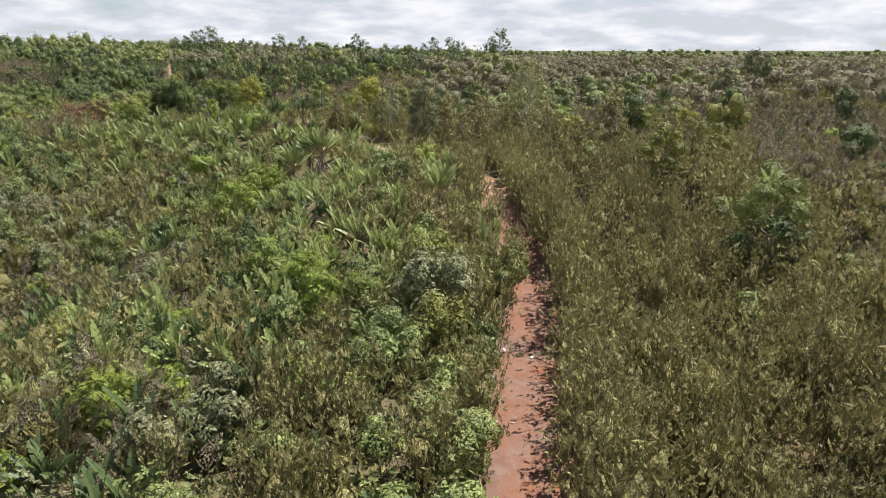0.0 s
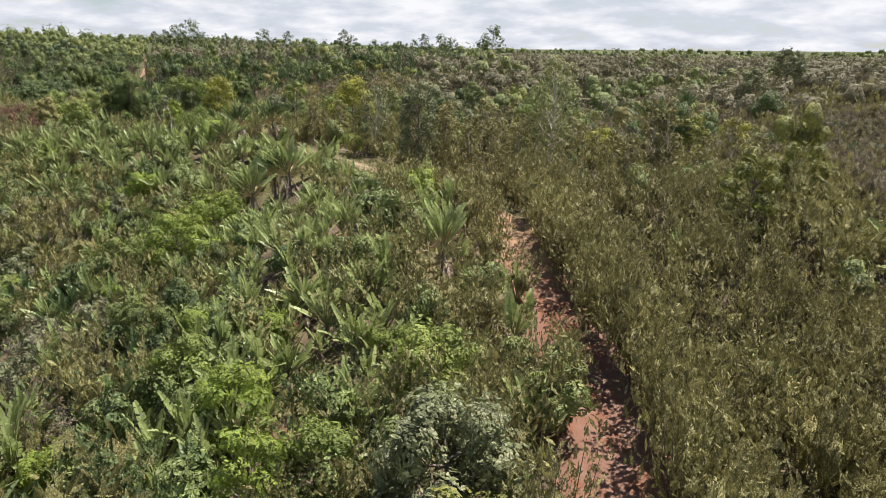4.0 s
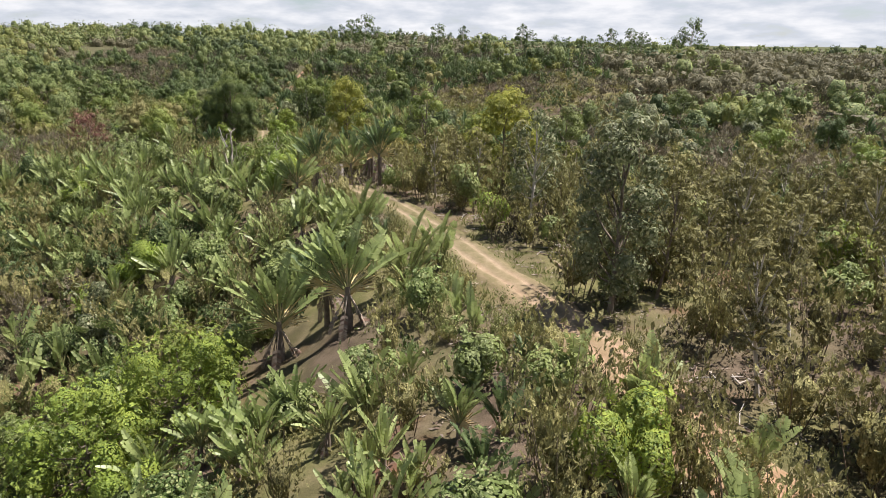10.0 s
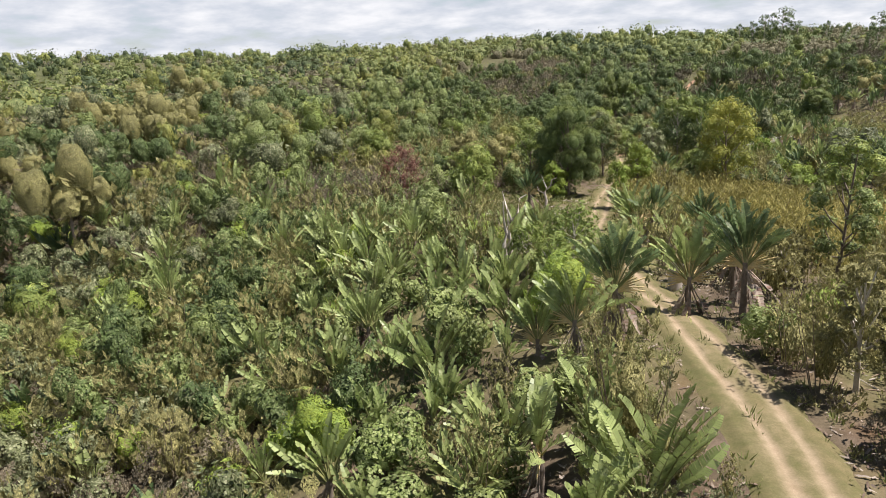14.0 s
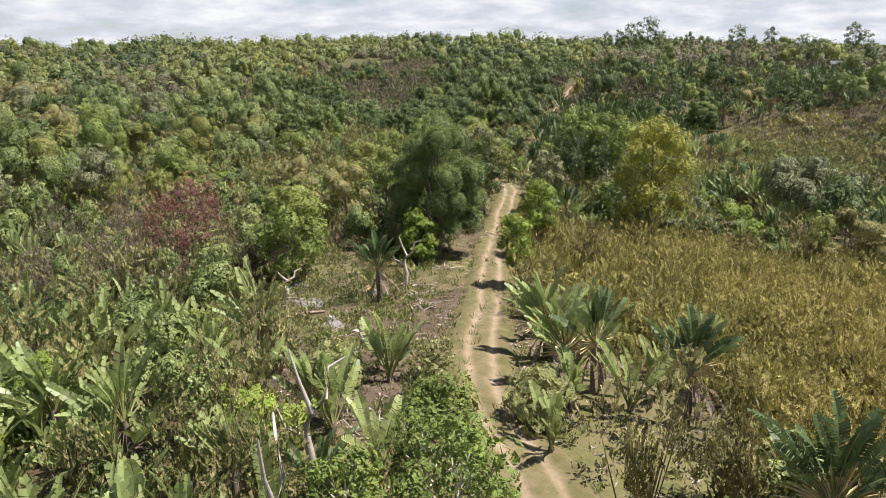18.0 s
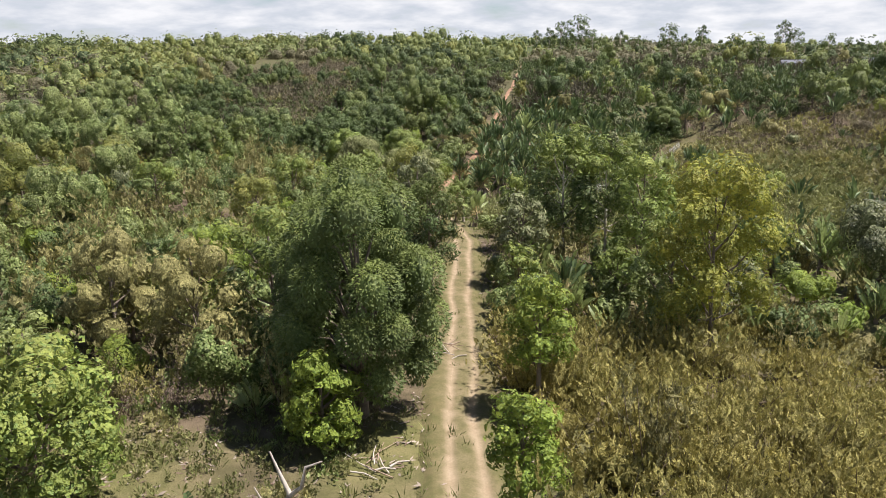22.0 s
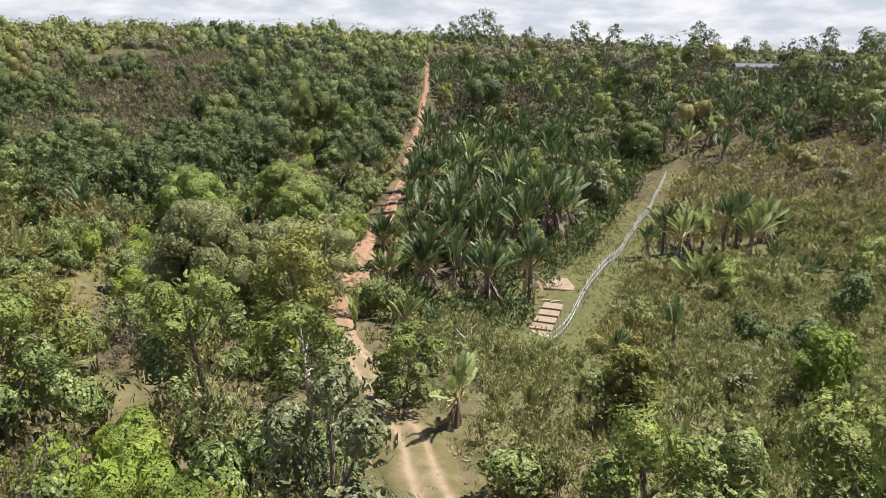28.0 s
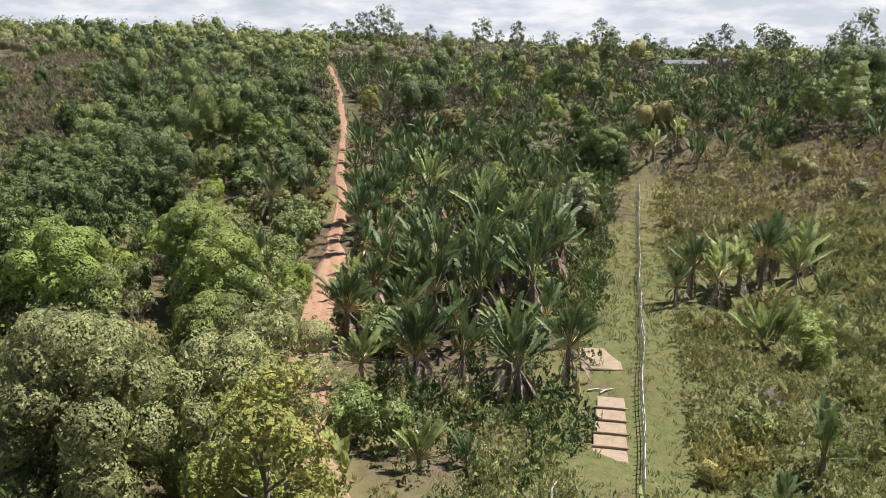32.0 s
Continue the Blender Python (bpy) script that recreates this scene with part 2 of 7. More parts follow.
LEAF_GILT = foliage("bright_yellow_leaf", (0.278, 0.286, 0.0305), (0.36, 0.337, 0.0436), (0.185, 0.214, 0.0327), 0.292, 0.5, 0.3, 0.22, 13.0, 0.6)
LEAF_TAN = foliage("tan_scrub_leaf", (0.134, 0.107, 0.0675), (0.165, 0.133, 0.0762), (0.206, 0.173, 0.109), 0.214, 0.7, 0.1, 0.25, 15.0, 0.5, 1.6)
LEAF_ASHEN = foliage("withered_leaf", (0.13, 0.085, 0.068), (0.16, 0.115, 0.088), (0.2, 0.15, 0.115), 0.15, 0.8, 0.2, 0.2, 22.0, 0.42, 2.0)
LEAF_PALM = foliage("fan_plant_leaf", (0.21, 0.265, 0.08), (0.295, 0.338, 0.114), (0.45, 0.455, 0.26), 0.34, 0.44, 0.15, 0.2, even=True)
LEAF_PALM_BLUE = foliage("blue_green_leaf", (0.065, 0.105, 0.034), (0.1, 0.138, 0.046), (0.24, 0.26, 0.15), 0.22, 0.55, 0.15, 0.18, even=True)
LEAF_DEAD = foliage("dead_leaf", (0.227, 0.168, 0.12), (0.299, 0.24, 0.185), (0.154, 0.0918, 0.0654), 0.0975, 0.8, 0.5)
GRASS_LEAF = foliage("grass_blade", (0.15, 0.172, 0.046), (0.2, 0.2, 0.064), (0.15, 0.175, 0.05), 0.35, 0.6, 0.1, 0.35)
LITTER = foliage("leaf_litter", (0.26, 0.2, 0.15), (0.35, 0.29, 0.23), (0.12, 0.08, 0.055), 0.05, 0.85, 0.3, 0.4)
FAR_WOOD = foliage("far_wood_leaf", (0.1, 0.138, 0.04), (0.165, 0.19, 0.054), (0.206, 0.216, 0.075), 0.195, 0.7, 0.022, 0.2, 3.2, 0.68)
FAR_YELLOW = foliage("far_yellow_leaf", (0.154, 0.173, 0.0371), (0.206, 0.204, 0.049), (0.124, 0.153, 0.0327), 0.195, 0.7, 0.03, 0.2, 3.2, 0.68)
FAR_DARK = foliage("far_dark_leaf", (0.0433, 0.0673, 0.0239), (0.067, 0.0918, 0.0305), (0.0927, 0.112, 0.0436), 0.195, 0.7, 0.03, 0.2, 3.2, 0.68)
FAR_SCRUB = foliage("far_scrub_leaf", (0.1, 0.092, 0.046), (0.13, 0.115, 0.058), (0.15, 0.135, 0.075), 0.195, 0.7, 0.02, 0.2, 4.0, 0.6, 1.5)
STALK = rough_surface("green_stalk", (0.2, 0.22, 0.08), (0.26, 0.24, 0.1), 6, 0.5)
STALK_BASE = rough_surface("orange_stalk", (0.56, 0.4, 0.17), (0.5, 0.42, 0.23), 6, 0.6)
BARK = rough_surface("grey_bark", (0.14, 0.11, 0.085), (0.22, 0.18, 0.14), 4)
BARK_PALE = rough_surface("pale_bark", (0.42, 0.37, 0.31), (0.55, 0.5, 0.43), 4)
TWIG = rough_surface("twig_bark", (0.14, 0.11, 0.075), (0.19, 0.145, 0.1), 5)


# ---- terrain ----
LANE_Y = [-90, 0, 22, 26, 32, 41, 46, 53, 57, 61, 67, 74, 77, 81, 87.5, 93, 99, 104, 110.7, 114.5, 119.5, 125, 134.5, 146.5, 151, 156.5, 163, 170, 176, 183, 189.5, 201, 207, 216, 224, 236, 280, 363, 398, 470]
LANE_X = [0, 1, 3, 3.6, 4.5, 5.7, 5.3, 4.3, 4.3, 3.8, 1.2, -2.5, -4.5, -7.2, -11.7, -15.8, -21, -26.5, -33, -35.4, -37.9, -40.7, -45.8, -51.6, -53.6, -56.2, -60.3, -65.8, -69.6, -72.9, -74.5, -77.2, -79, -81.2, -84.2, -87.3, -102, -132, -144, -165]
CREST_Y = [-80, 0, 32, 40, 53, 60, 76, 88, 96, 104, 120, 130, 143, 156, 168, 180, 187, 201, 216, 225, 254, 300, 390, 440, 600]
CREST_Z = [-1.5, -0.8, -0.4, 0.3, 2, 3, 3.1, 3.2, 3.4, 2.6, 1, 0.3, -0.6, -0.7, -2.2, -4.3, -4.6, -4.1, -1.8, -0.4, 2.9, 5.0, 7.2, 7.6, 6]
TAB_Y = np.arange(-400, 1200, 1.0)


def smooth_table(ky, kv, width):
    v = np.interp(np.arange(-440, 1240, 1.0), ky, kv)
    k = np.hanning(width + 2)[1:-1]
    return np.convolve(v, k / k.sum(), "same")[40:-40]


TAB_X = smooth_table(LANE_Y, LANE_X, 7)
TAB_Z = smooth_table(CREST_Y, CREST_Z, 11)


def lane_x(y):
    return np.interp(y, TAB_Y, TAB_X)


def bump2(x, y, cx, cy, rx, ry):
    return np.exp(-(((x - cx) / rx) ** 2 + ((y - cy) / ry) ** 2))


def off_lane(x, y):
    """Distance from the lane's middle, roughly square to it; plus is its right side."""
    slope = (lane_x(y + 2) - lane_x(y - 2)) / 4
    return (x - lane_x(y)) / np.sqrt(1 + slope ** 2)


def H(x, y):
    """Height of the ground."""
    x, y = np.asarray(x, float), np.asarray(y, float)
    z = np.interp(y, TAB_Y, TAB_Z)
    d = off_lane(x, y)
    side = np.clip((np.abs(d) - 3) / 18, 0, 1)
    side = side * side * (3 - 2 * side)
    z = z + side * (-7.5 * bump2(x, y, -38, 56, 28, 34) - 3.0 * bump2(x, y, -55, 95, 26, 20) - 1.6 * bump2(x, y, 32, 150, 36, 50) + 3.5 * bump2(x, y, -18, 255, 32, 45) + 0.8 * bump2(x, y, 30, 45, 30, 30)
                    + 7.2 * bump2(x, y, 74, 150, 30, 40) - 2.6 * bump2(x, y, 31, 106, 13, 12) - 5.2 * bump2(x, y, -72, 86, 20, 15) + 3.2 * bump2(x, y, -92, 178, 20, 18) + 2.2 * bump2(x, y, -112, 168, 18, 20) + 4.5 * bump2(x, y, -175, 150, 40, 45))
    bank = np.clip((np.abs(d) - 2.5) / 7, 0, 1)
    z = z + bank * (-2.6 * bump2(x, y, -21, 77, 13, 17) - 4.6 * bump2(x, y, -55, 232, 15, 24) + 1.2 * bump2(x, y, -75, 228, 10, 25) + 0.55 * bump2(x, y, -58.5, 188.5, 5, 4.5))
    z = z + side * (0.35 * np.sin(x * 0.21 + 1.3) * np.sin(y * 0.17) + 0.2 * np.sin(x * 0.47 + y * 0.31))
    r = np.hypot(x + 30, y - 100)
    far = np.clip((r - 170) / 260, 0, 1)
    far = far * far * (3 - 2 * far)
    rim = 4.5 - 3.0 * np.tanh((x - 60) / 150) + 2.2 * np.sin(x * 0.011 + 0.6) * np.sin(y * 0.008 + 0.4)
    rim = rim + 5.5 * np.clip((-60 - x) / 160, 0, 1) * (1.0 + 0.7 * np.sin(x * 0.017 + 1.1) * np.cos(y * 0.013))
    near_lane = np.exp(-(d / 60) ** 2) * (y < 470)
    return z + (rim - z) * far * (1 - near_lane * 0.9)


def quad_mesh(name, V, Q, mats, M=None):
    me = bpy.data.meshes.new(name)
    V, Q = np.asarray(V, np.float32), np.asarray(Q, np.int32)
    me.vertices.add(len(V))
    me.vertices.foreach_set("co", V.ravel())
    me.loops.add(Q.size)
    me.loops.foreach_set("vertex_index", Q.ravel())
    me.polygons.add(len(Q))
    me.polygons.foreach_set("loop_start", np.arange(0, Q.size, 4, dtype=np.int32))
    if M is not None:
        me.polygons.foreach_set("material_index", np.asarray(M, np.int32))
    me.polygons.foreach_set("use_smooth", np.full(len(Q), True))
    for m in mats:
        me.materials.append(m)
    me.update(calc_edges=True)
    return me


def grid_quads(nu, nv):
    i = np.arange(nu - 1)[:, None] * nv + np.arange(nv - 1)[None, :]
    return np.stack([i, i + nv, i + nv + 1, i + 1], -1).reshape(-1, 4)


def axis(lo, hi, step, out):
    a = list(np.arange(lo, hi + 0.01, step))
    s = step
    while a[-1] < out:
        s *= 1.22
        a.append(a[-1] + s)
    s = step
    while a[0] > -out:
        s *= 1.22
        a.insert(0, a[0] - s)
    return np.array(a)


def ground_material():
    m, n, l, out = material("bush_ground")
    geo = n.new("ShaderNodeNewGeometry")
    p = geo.outputs["Position"]
    big = span(n, l, tex_noise(n, l, p, 0.12, 4), 0.38, 0.62)
    mid = span(n, l, tex_noise(n, l, p, 0.9, 6, 0.65), 0.4, 0.62)
    fine = tex_noise(n, l, p, 14.0, 5, 0.7)
    litter = mix_colour(n, l, mid, (0.075, 0.056, 0.037), (0.13, 0.096, 0.067))
    grassy = mix_colour(n, l, mid, (0.11, 0.108, 0.04), (0.165, 0.145, 0.065))
    soil = mix_colour(n, l, mid, (0.15, 0.078, 0.046), (0.14, 0.1, 0.074))
    sep = n.new("ShaderNodeSeparateXYZ")
    l.new(p, sep.inputs[0])
    red = n.new("ShaderNodeMath")
    red.operation = "MULTIPLY"
    l.new(span(n, l, sep.outputs["Y"], 108.0, 78.0), red.inputs[0])
    l.new(span(n, l, tex_noise(n, l, p, 0.2, 3), 0.56, 0.68), red.inputs[1])
    col = mix_colour(n, l, big, litter, grassy)
    col = mix_colour(n, l, red.outputs[0], col, soil)
    turf = n.new("ShaderNodeMath")
    turf.operation = "MULTIPLY"
    l.new(span(n, l, sep.outputs["Y"], 162.0, 172.0), turf.inputs[0])
    past = n.new("ShaderNodeMath")
    past.operation = "MULTIPLY"
    l.new(span(n, l, sep.outputs["X"], -68.0, -61.0), past.inputs[0])
    l.new(span(n, l, sep.outputs["Y"], 226.0, 204.0), past.inputs[1])
    l.new(past.outputs[0], turf.inputs[1])
    west = n.new("ShaderNodeMath")
    west.operation = "MULTIPLY"
    l.new(turf.outputs[0], west.inputs[0])
    l.new(span(n, l, sep.outputs["X"], -18.0, -30.0), west.inputs[1])
    bare = n.new("ShaderNodeMath")
    bare.operation = "MULTIPLY"
    l.new(west.outputs[0], bare.inputs[0])
    l.new(span(n, l, tex_noise(n, l, p, 0.16, 5, 0.6), 0.66, 0.56), bare.inputs[1])
    col = mix_colour(n, l, bare.outputs[0], col, mix_colour(n, l, span(n, l, tex_noise(n, l, p, 2.4, 6, 0.75), 0.36, 0.64), (0.075, 0.092, 0.03), (0.138, 0.126, 0.057)))
    col = mix_colour(n, l, span(n, l, sep.outputs["X"], -100.0, -140.0), col, mix_colour(n, l, mid, (0.06, 0.07, 0.03), (0.1, 0.1, 0.045)))
    col = mix_colour(n, l, span(n, l, sep.outputs["Y"], 232.0, 250.0), col, mix_colour(n, l, mid, (0.07, 0.066, 0.034), (0.11, 0.1, 0.05)))
    col = mix_colour(n, l, span(n, l, sep.outputs["Y"], 380.0, 520.0), col, mix_colour(n, l, mid, (0.055, 0.07, 0.03), (0.085, 0.1, 0.042)))
    col = mix_colour(n, l, span(n, l, sep.outputs["X"], 110.0, 190.0), col, mix_colour(n, l, mid, (0.07, 0.075, 0.033), (0.1, 0.1, 0.045)))
    hs = n.new("ShaderNodeHueSaturation")
    l.new(col, hs.inputs["Color"])
    ma = n.new("ShaderNodeMath")
    ma.operation = "MULTIPLY_ADD"
    ma.inputs[1].default_value, ma.inputs[2].default_value = 1.0, 0.5
    l.new(fine, ma.inputs[0])
    l.new(ma.outputs[0], hs.inputs["Value"])
    bs = n.new("ShaderNodeBsdfPrincipled")
    bs.inputs["Roughness"].default_value = 0.95
    bs.inputs["Specular IOR Level"].default_value = 0.1
    bp = n.new("ShaderNodeBump")
    bp.inputs["Strength"].default_value, bp.inputs["Distance"].default_value = 0.6, 0.06
    l.new(fine, bp.inputs["Height"])
    l.new(hs.outputs[0], bs.inputs["Base Color"])
    l.new(bp.outputs[0], bs.inputs["Normal"])
    l.new(bs.outputs[0], out.inputs[0])
    return m


GX, GY = axis(-120, 55, 1.5, 3200), axis(0, 262, 1.5, 3200)
gx, gy = np.meshgrid(GX, GY, indexing="ij")
gz = H(gx, gy) - 0.16 * np.clip(1.9 - np.abs(off_lane(gx, gy)) * np.where((gy > 165) & (gy < 187), 1.7, 1.0) * np.where(gy > 203, 2.0, 1.0) * np.where(gy < 58, 0.72, 1.0), 0, 1) * (gy < 470)
ground = new("ground", quad_mesh("ground", np.stack([gx, gy, gz], -1).reshape(-1, 3), grid_quads(len(GX), len(GY)), [ground_material()]))
tagged(ground, "rolling reddish bush ground with litter and dry grass", "ground", kind="structure")


def lane_material():
    m, n, l, out = material("lane_soil")
    geo = n.new("ShaderNodeNewGeometry")
    p = geo.outputs["Position"]
    uv = n.new("ShaderNodeUVMap")
    sep = n.new("ShaderNodeSeparateXYZ")
    l.new(p, sep.inputs[0])
    su = n.new("ShaderNodeSeparateXYZ")
    l.new(uv.outputs[0], su.inputs[0])
    coarse = span(n, l, tex_noise(n, l, p, 0.35, 4), 0.35, 0.65)
    mid = span(n, l, tex_noise(n, l, p, 1.6, 6, 0.7), 0.35, 0.65)
    fine = tex_noise(n, l, p, 18.0, 5, 0.7)
    red = mix_colour(n, l, coarse, mix_colour(n, l, mid, (0.215, 0.082, 0.04), (0.2, 0.1, 0.06)), mix_colour(n, l, mid, (0.155, 0.086, 0.057), (0.205, 0.138, 0.105)))
    sandy = mix_colour(n, l, mid, (0.25, 0.185, 0.115), (0.33, 0.255, 0.17))
    orange = mix_colour(n, l, mid, (0.3, 0.175, 0.1), (0.36, 0.235, 0.15))
    pale = mix_colour(n, l, span(n, l, sep.outputs["Y"], 84.0, 64.0), sandy, orange)
    hill = span(n, l, sep.outputs["Y"], 172.0, 190.0)
    dip = span(n, l, sep.outputs["Y"], 58.0, 48.0)
    add = n.new("ShaderNodeMath")
    add.use_clamp = True
    l.new(hill, add.inputs[0])
    l.new(dip, add.inputs[1])
    ruts = mix_colour(n, l, hill, mix_colour(n, l, add.outputs[0], pale, red), mix_colour(n, l, mid, (0.29, 0.16, 0.095), (0.33, 0.215, 0.14)))
    verge = mix_colour(n, l, mid, (0.095, 0.092, 0.036), (0.15, 0.122, 0.06))
    verge_red = mix_colour(n, l, mid, (0.125, 0.075, 0.055), (0.19, 0.138, 0.112))
    verge = mix_colour(n, l, add.outputs[0], verge, verge_red)
    wob = n.new("ShaderNodeMath")
    wob.operation = "MULTIPLY_ADD"
    l.new(tex_noise(n, l, p, 1.1, 5, 0.7), wob.inputs[0])
    wob.inputs[1].default_value = 0.8
    l.new(su.outputs["X"], wob.inputs[2])
    keep = span(n, l, wob.outputs[0], 0.36, 1.12)
    col = mix_colour(n, l, keep, verge, ruts)
    hs = n.new("ShaderNodeHueSaturation")
    l.new(col, hs.inputs["Color"])
    ma = n.new("ShaderNodeMath")
    ma.operation = "MULTIPLY_ADD"
    ma.inputs[1].default_value, ma.inputs[2].default_value = 0.7, 0.65
    l.new(fine, ma.inputs[0])
    l.new(ma.outputs[0], hs.inputs["Value"])
    bs = n.new("ShaderNodeBsdfPrincipled")
    bs.inputs["Roughness"].default_value = 0.95
    bs.inputs["Specular IOR Level"].default_value = 0.1
    bp = n.new("ShaderNodeBump")
    bp.inputs["Strength"].default_value, bp.inputs["Distance"].default_value = 0.5, 0.04
    l.new(fine, bp.inputs["Height"])
    l.new(hs.outputs[0], bs.inputs["Base Color"])
    l.new(bp.outputs[0], bs.inputs["Normal"])
    l.new(bs.outputs[0], out.inputs[0])
    return m


def build_lane():
    """The lane: a strip over the ground with two wheel ruts; its bareness across lies in the UV map."""
    ys = np.arange(-60, 462, 0.6)
    us = np.linspace(-1, 1, 29)
    half = np.interp(ys, [-60, 40, 55, 62, 80, 110, 160, 170, 178, 186, 192, 199, 206, 225, 300, 400], [2.2, 2.1, 1.6, 1.3, 1.15, 1.35, 1.3, 0.9, 0.9, 1.2, 1.8, 1.55, 0.62, 0.4, 0.45, 0.6])
    wide = np.interp(ys, [-60, 70, 90, 165, 172, 300], [0.0, 0.0, 1.0, 1.0, 0.0, 0.0])
    xs = lane_x(ys)
    tx = np.gradient(xs, ys)
    ln = np.sqrt(1 + tx ** 2)
    nx, ny = 1 / ln, -tx / ln
    wob = 0.25 * np.sin(ys * 0.9) + 0.4 * np.sin(ys * 0.23 + 1) + 0.12 * np.sin(ys * 2.3) + 0.3 * np.sin(ys * 0.41 + 2.2)
    V, U = [], []
    for k, y in enumerate(ys):
        hw = half[k] * (1 + 0.14 * wob[k])
        off = us * hw * 1.25 + 0.22 * wob[k]
        X, Y = xs[k] + nx[k] * off, y + ny[k] * off
        rut = np.exp(-((np.abs(off - 0.2 * wob[k] - 0.1) - 0.47 - 0.05 * np.sin(y * 0.61)) / (0.17 + 0.04 * np.sin(y * 1.7 + us * 2))) ** 2)
        full = np.clip(1.25 - np.abs(us) * 1.25, 0, 0.25) * 4
        mid_strip = np.exp(-(off / 0.85) ** 4)
        bare = (1 - wide[k]) * full * (0.55 + 0.2 * rut) + wide[k] * full * (rut * 0.62 + 0.16 * mid_strip - 0.08)
        edge = np.clip((np.abs(us) - 0.62) / 0.38, 0, 1)
        Z = H(X, Y) + 0.09 - 0.06 * rut - 0.24 * edge + edge * (1 - edge) * 4 * 0.05 * np.sin(y * 2.9 + us * 11) * np.sin(y * 1.3 + us * 4) + 0.015 * np.sin(off * 5 + y * 3.1)
        V.append(np.stack([X, Y, Z], -1))
        U.append(bare)
    V, U = np.array(V), np.array(U)
    Q = grid_quads(len(ys), len(us))[:, ::-1]
    me = quad_mesh("dirt_lane", V.reshape(-1, 3), Q, [lane_material()])
    uv = me.uv_layers.new(name="UVMap")
    flat = np.zeros((Q.size, 2), np.float32)
    flat[:, 0] = U.ravel()[Q.ravel()]
    uv.data.foreach_set("uv", flat.ravel())
    tagged(new("road", me), "narrow sandy dirt track with two pale wheel ruts", "dirt track", kind="structure")


build_lane()


# ---- plant kit ----
rng = np.random.default_rng(7)


def unit(v):
    return v / np.maximum(np.linalg.norm(v, axis=-1, keepdims=True), 1e-6)


def leaf_quads(c, d, nrm, length, width):
    """Diamond leaves from c along d, facing about nrm."""
    d = unit(d)
    s = unit(np.cross(d, nrm))
    length, width = np.reshape(length, (-1, 1)), np.reshape(width, (-1, 1))
    V = np.stack([c, c + d * length * 0.45 + s * width / 2, c + d * length, c + d * length * 0.45 - s * width / 2], 1)
    return V.reshape(-1, 3), np.arange(len(c) * 4).reshape(-1, 4)


def tube(points, r0, r1, sides=4):
    p = np.array(points, float)
    t = unit(np.gradient(p, axis=0))
    ref = np.where(np.abs(t[:, 2:3]) > 0.9, [[1.0, 0, 0]], [[0, 0, 1.0]])
    a = unit(np.cross(t, ref))
    b = np.cross(t, a)
    r = np.linspace(r0, r1, len(p))[:, None]
    ang = np.arange(sides) * 2 * np.pi / sides
    V = np.concatenate([p[:, None] + r[:, None] * (a[:, None] * np.cos(ang)[None, :, None] + b[:, None] * np.sin(ang)[None, :, None])]).reshape(-1, 3)
    Q = [[k * sides + j, k * sides + (j + 1) % sides, (k + 1) * sides + (j + 1) % sides, (k + 1) * sides + j] for k in range(len(p) - 1) for j in range(sides)]
    return V, np.array(Q)


CUBE = []


BOX_V = np.array([(x, y, z) for x in (-1, 1) for y in (-1, 1) for z in (-1, 1)], float)
BOX_Q = np.array([(0, 1, 3, 2), (4, 6, 7, 5), (0, 4, 5, 1), (2, 3, 7, 6), (0, 2, 6, 4), (1, 5, 7, 3)])


def core_ball(c, r, low=False):
    """A low lump of 24 faces inside a clump of leaves."""
    if not CUBE:
        pts, quads, index = [], [], {}
        for ax in range(3):
            for sgn in (-1, 1):
                for i in range(2):
                    for j in range(2):
                        q = []
                        for di, dj in ((0, 0), (1, 0), (1, 1), (0, 1)):
                            p = [0, 0, 0]
                            p[ax], p[(ax + 1) % 3], p[(ax + 2) % 3] = sgn, i + di - 1, j + dj - 1
                            key = tuple(p)
                            if key not in index:
                                index[key] = len(pts)
                                pts.append(p)
                            q.append(index[key])
                        quads.append(q if sgn > 0 else q[::-1])
        CUBE.extend((unit(np.array(pts, float)), np.array(quads)))
    if low == "dome":
        a = np.arange(6) * math.pi / 3 + rng.uniform(0, 1)
        v = np.concatenate([np.stack([q * np.cos(a), q * np.sin(a), np.full(6, h)], -1) for q, h in ((0.8, -0.6), (1.0, 0.1), (0.55, 0.82))])
        v = v * (1 + rng.uniform(-0.16, 0.16, (18, 1)))
        q = [(k + i, k + (i + 1) % 6, k + 6 + (i + 1) % 6, k + 6 + i) for k in (0, 6) for i in range(6)] + [(12, 13, 14, 15), (12, 15, 16, 17)]
        return np.array(c) + v * np.array(r), np.array(q)
    if low:
        v = unit(BOX_V) * (1 + rng.uniform(-0.25, 0.25, (8, 1)))
        return np.array(c) + turned(v, rng.uniform(0, 6.28), rng.uniform(0, 6.28), 0.4) * np.array(r) * 1.12, BOX_Q
    v = CUBE[0] * (1 + rng.uniform(-0.22, 0.22, (len(CUBE[0]), 1)))
    return np.array(c) + v * np.array(r), CUBE[1]


def join(pieces):
    """Pieces (V, Q, material index) as one."""
    V, Q, M, n = [], [], [], 0
    for v, q, m in pieces:
        V.append(v)
        Q.append(q + n)
        M.append(np.full(len(q), m))
        n += len(v)
    return np.concatenate(V), np.concatenate(Q), np.concatenate(M)


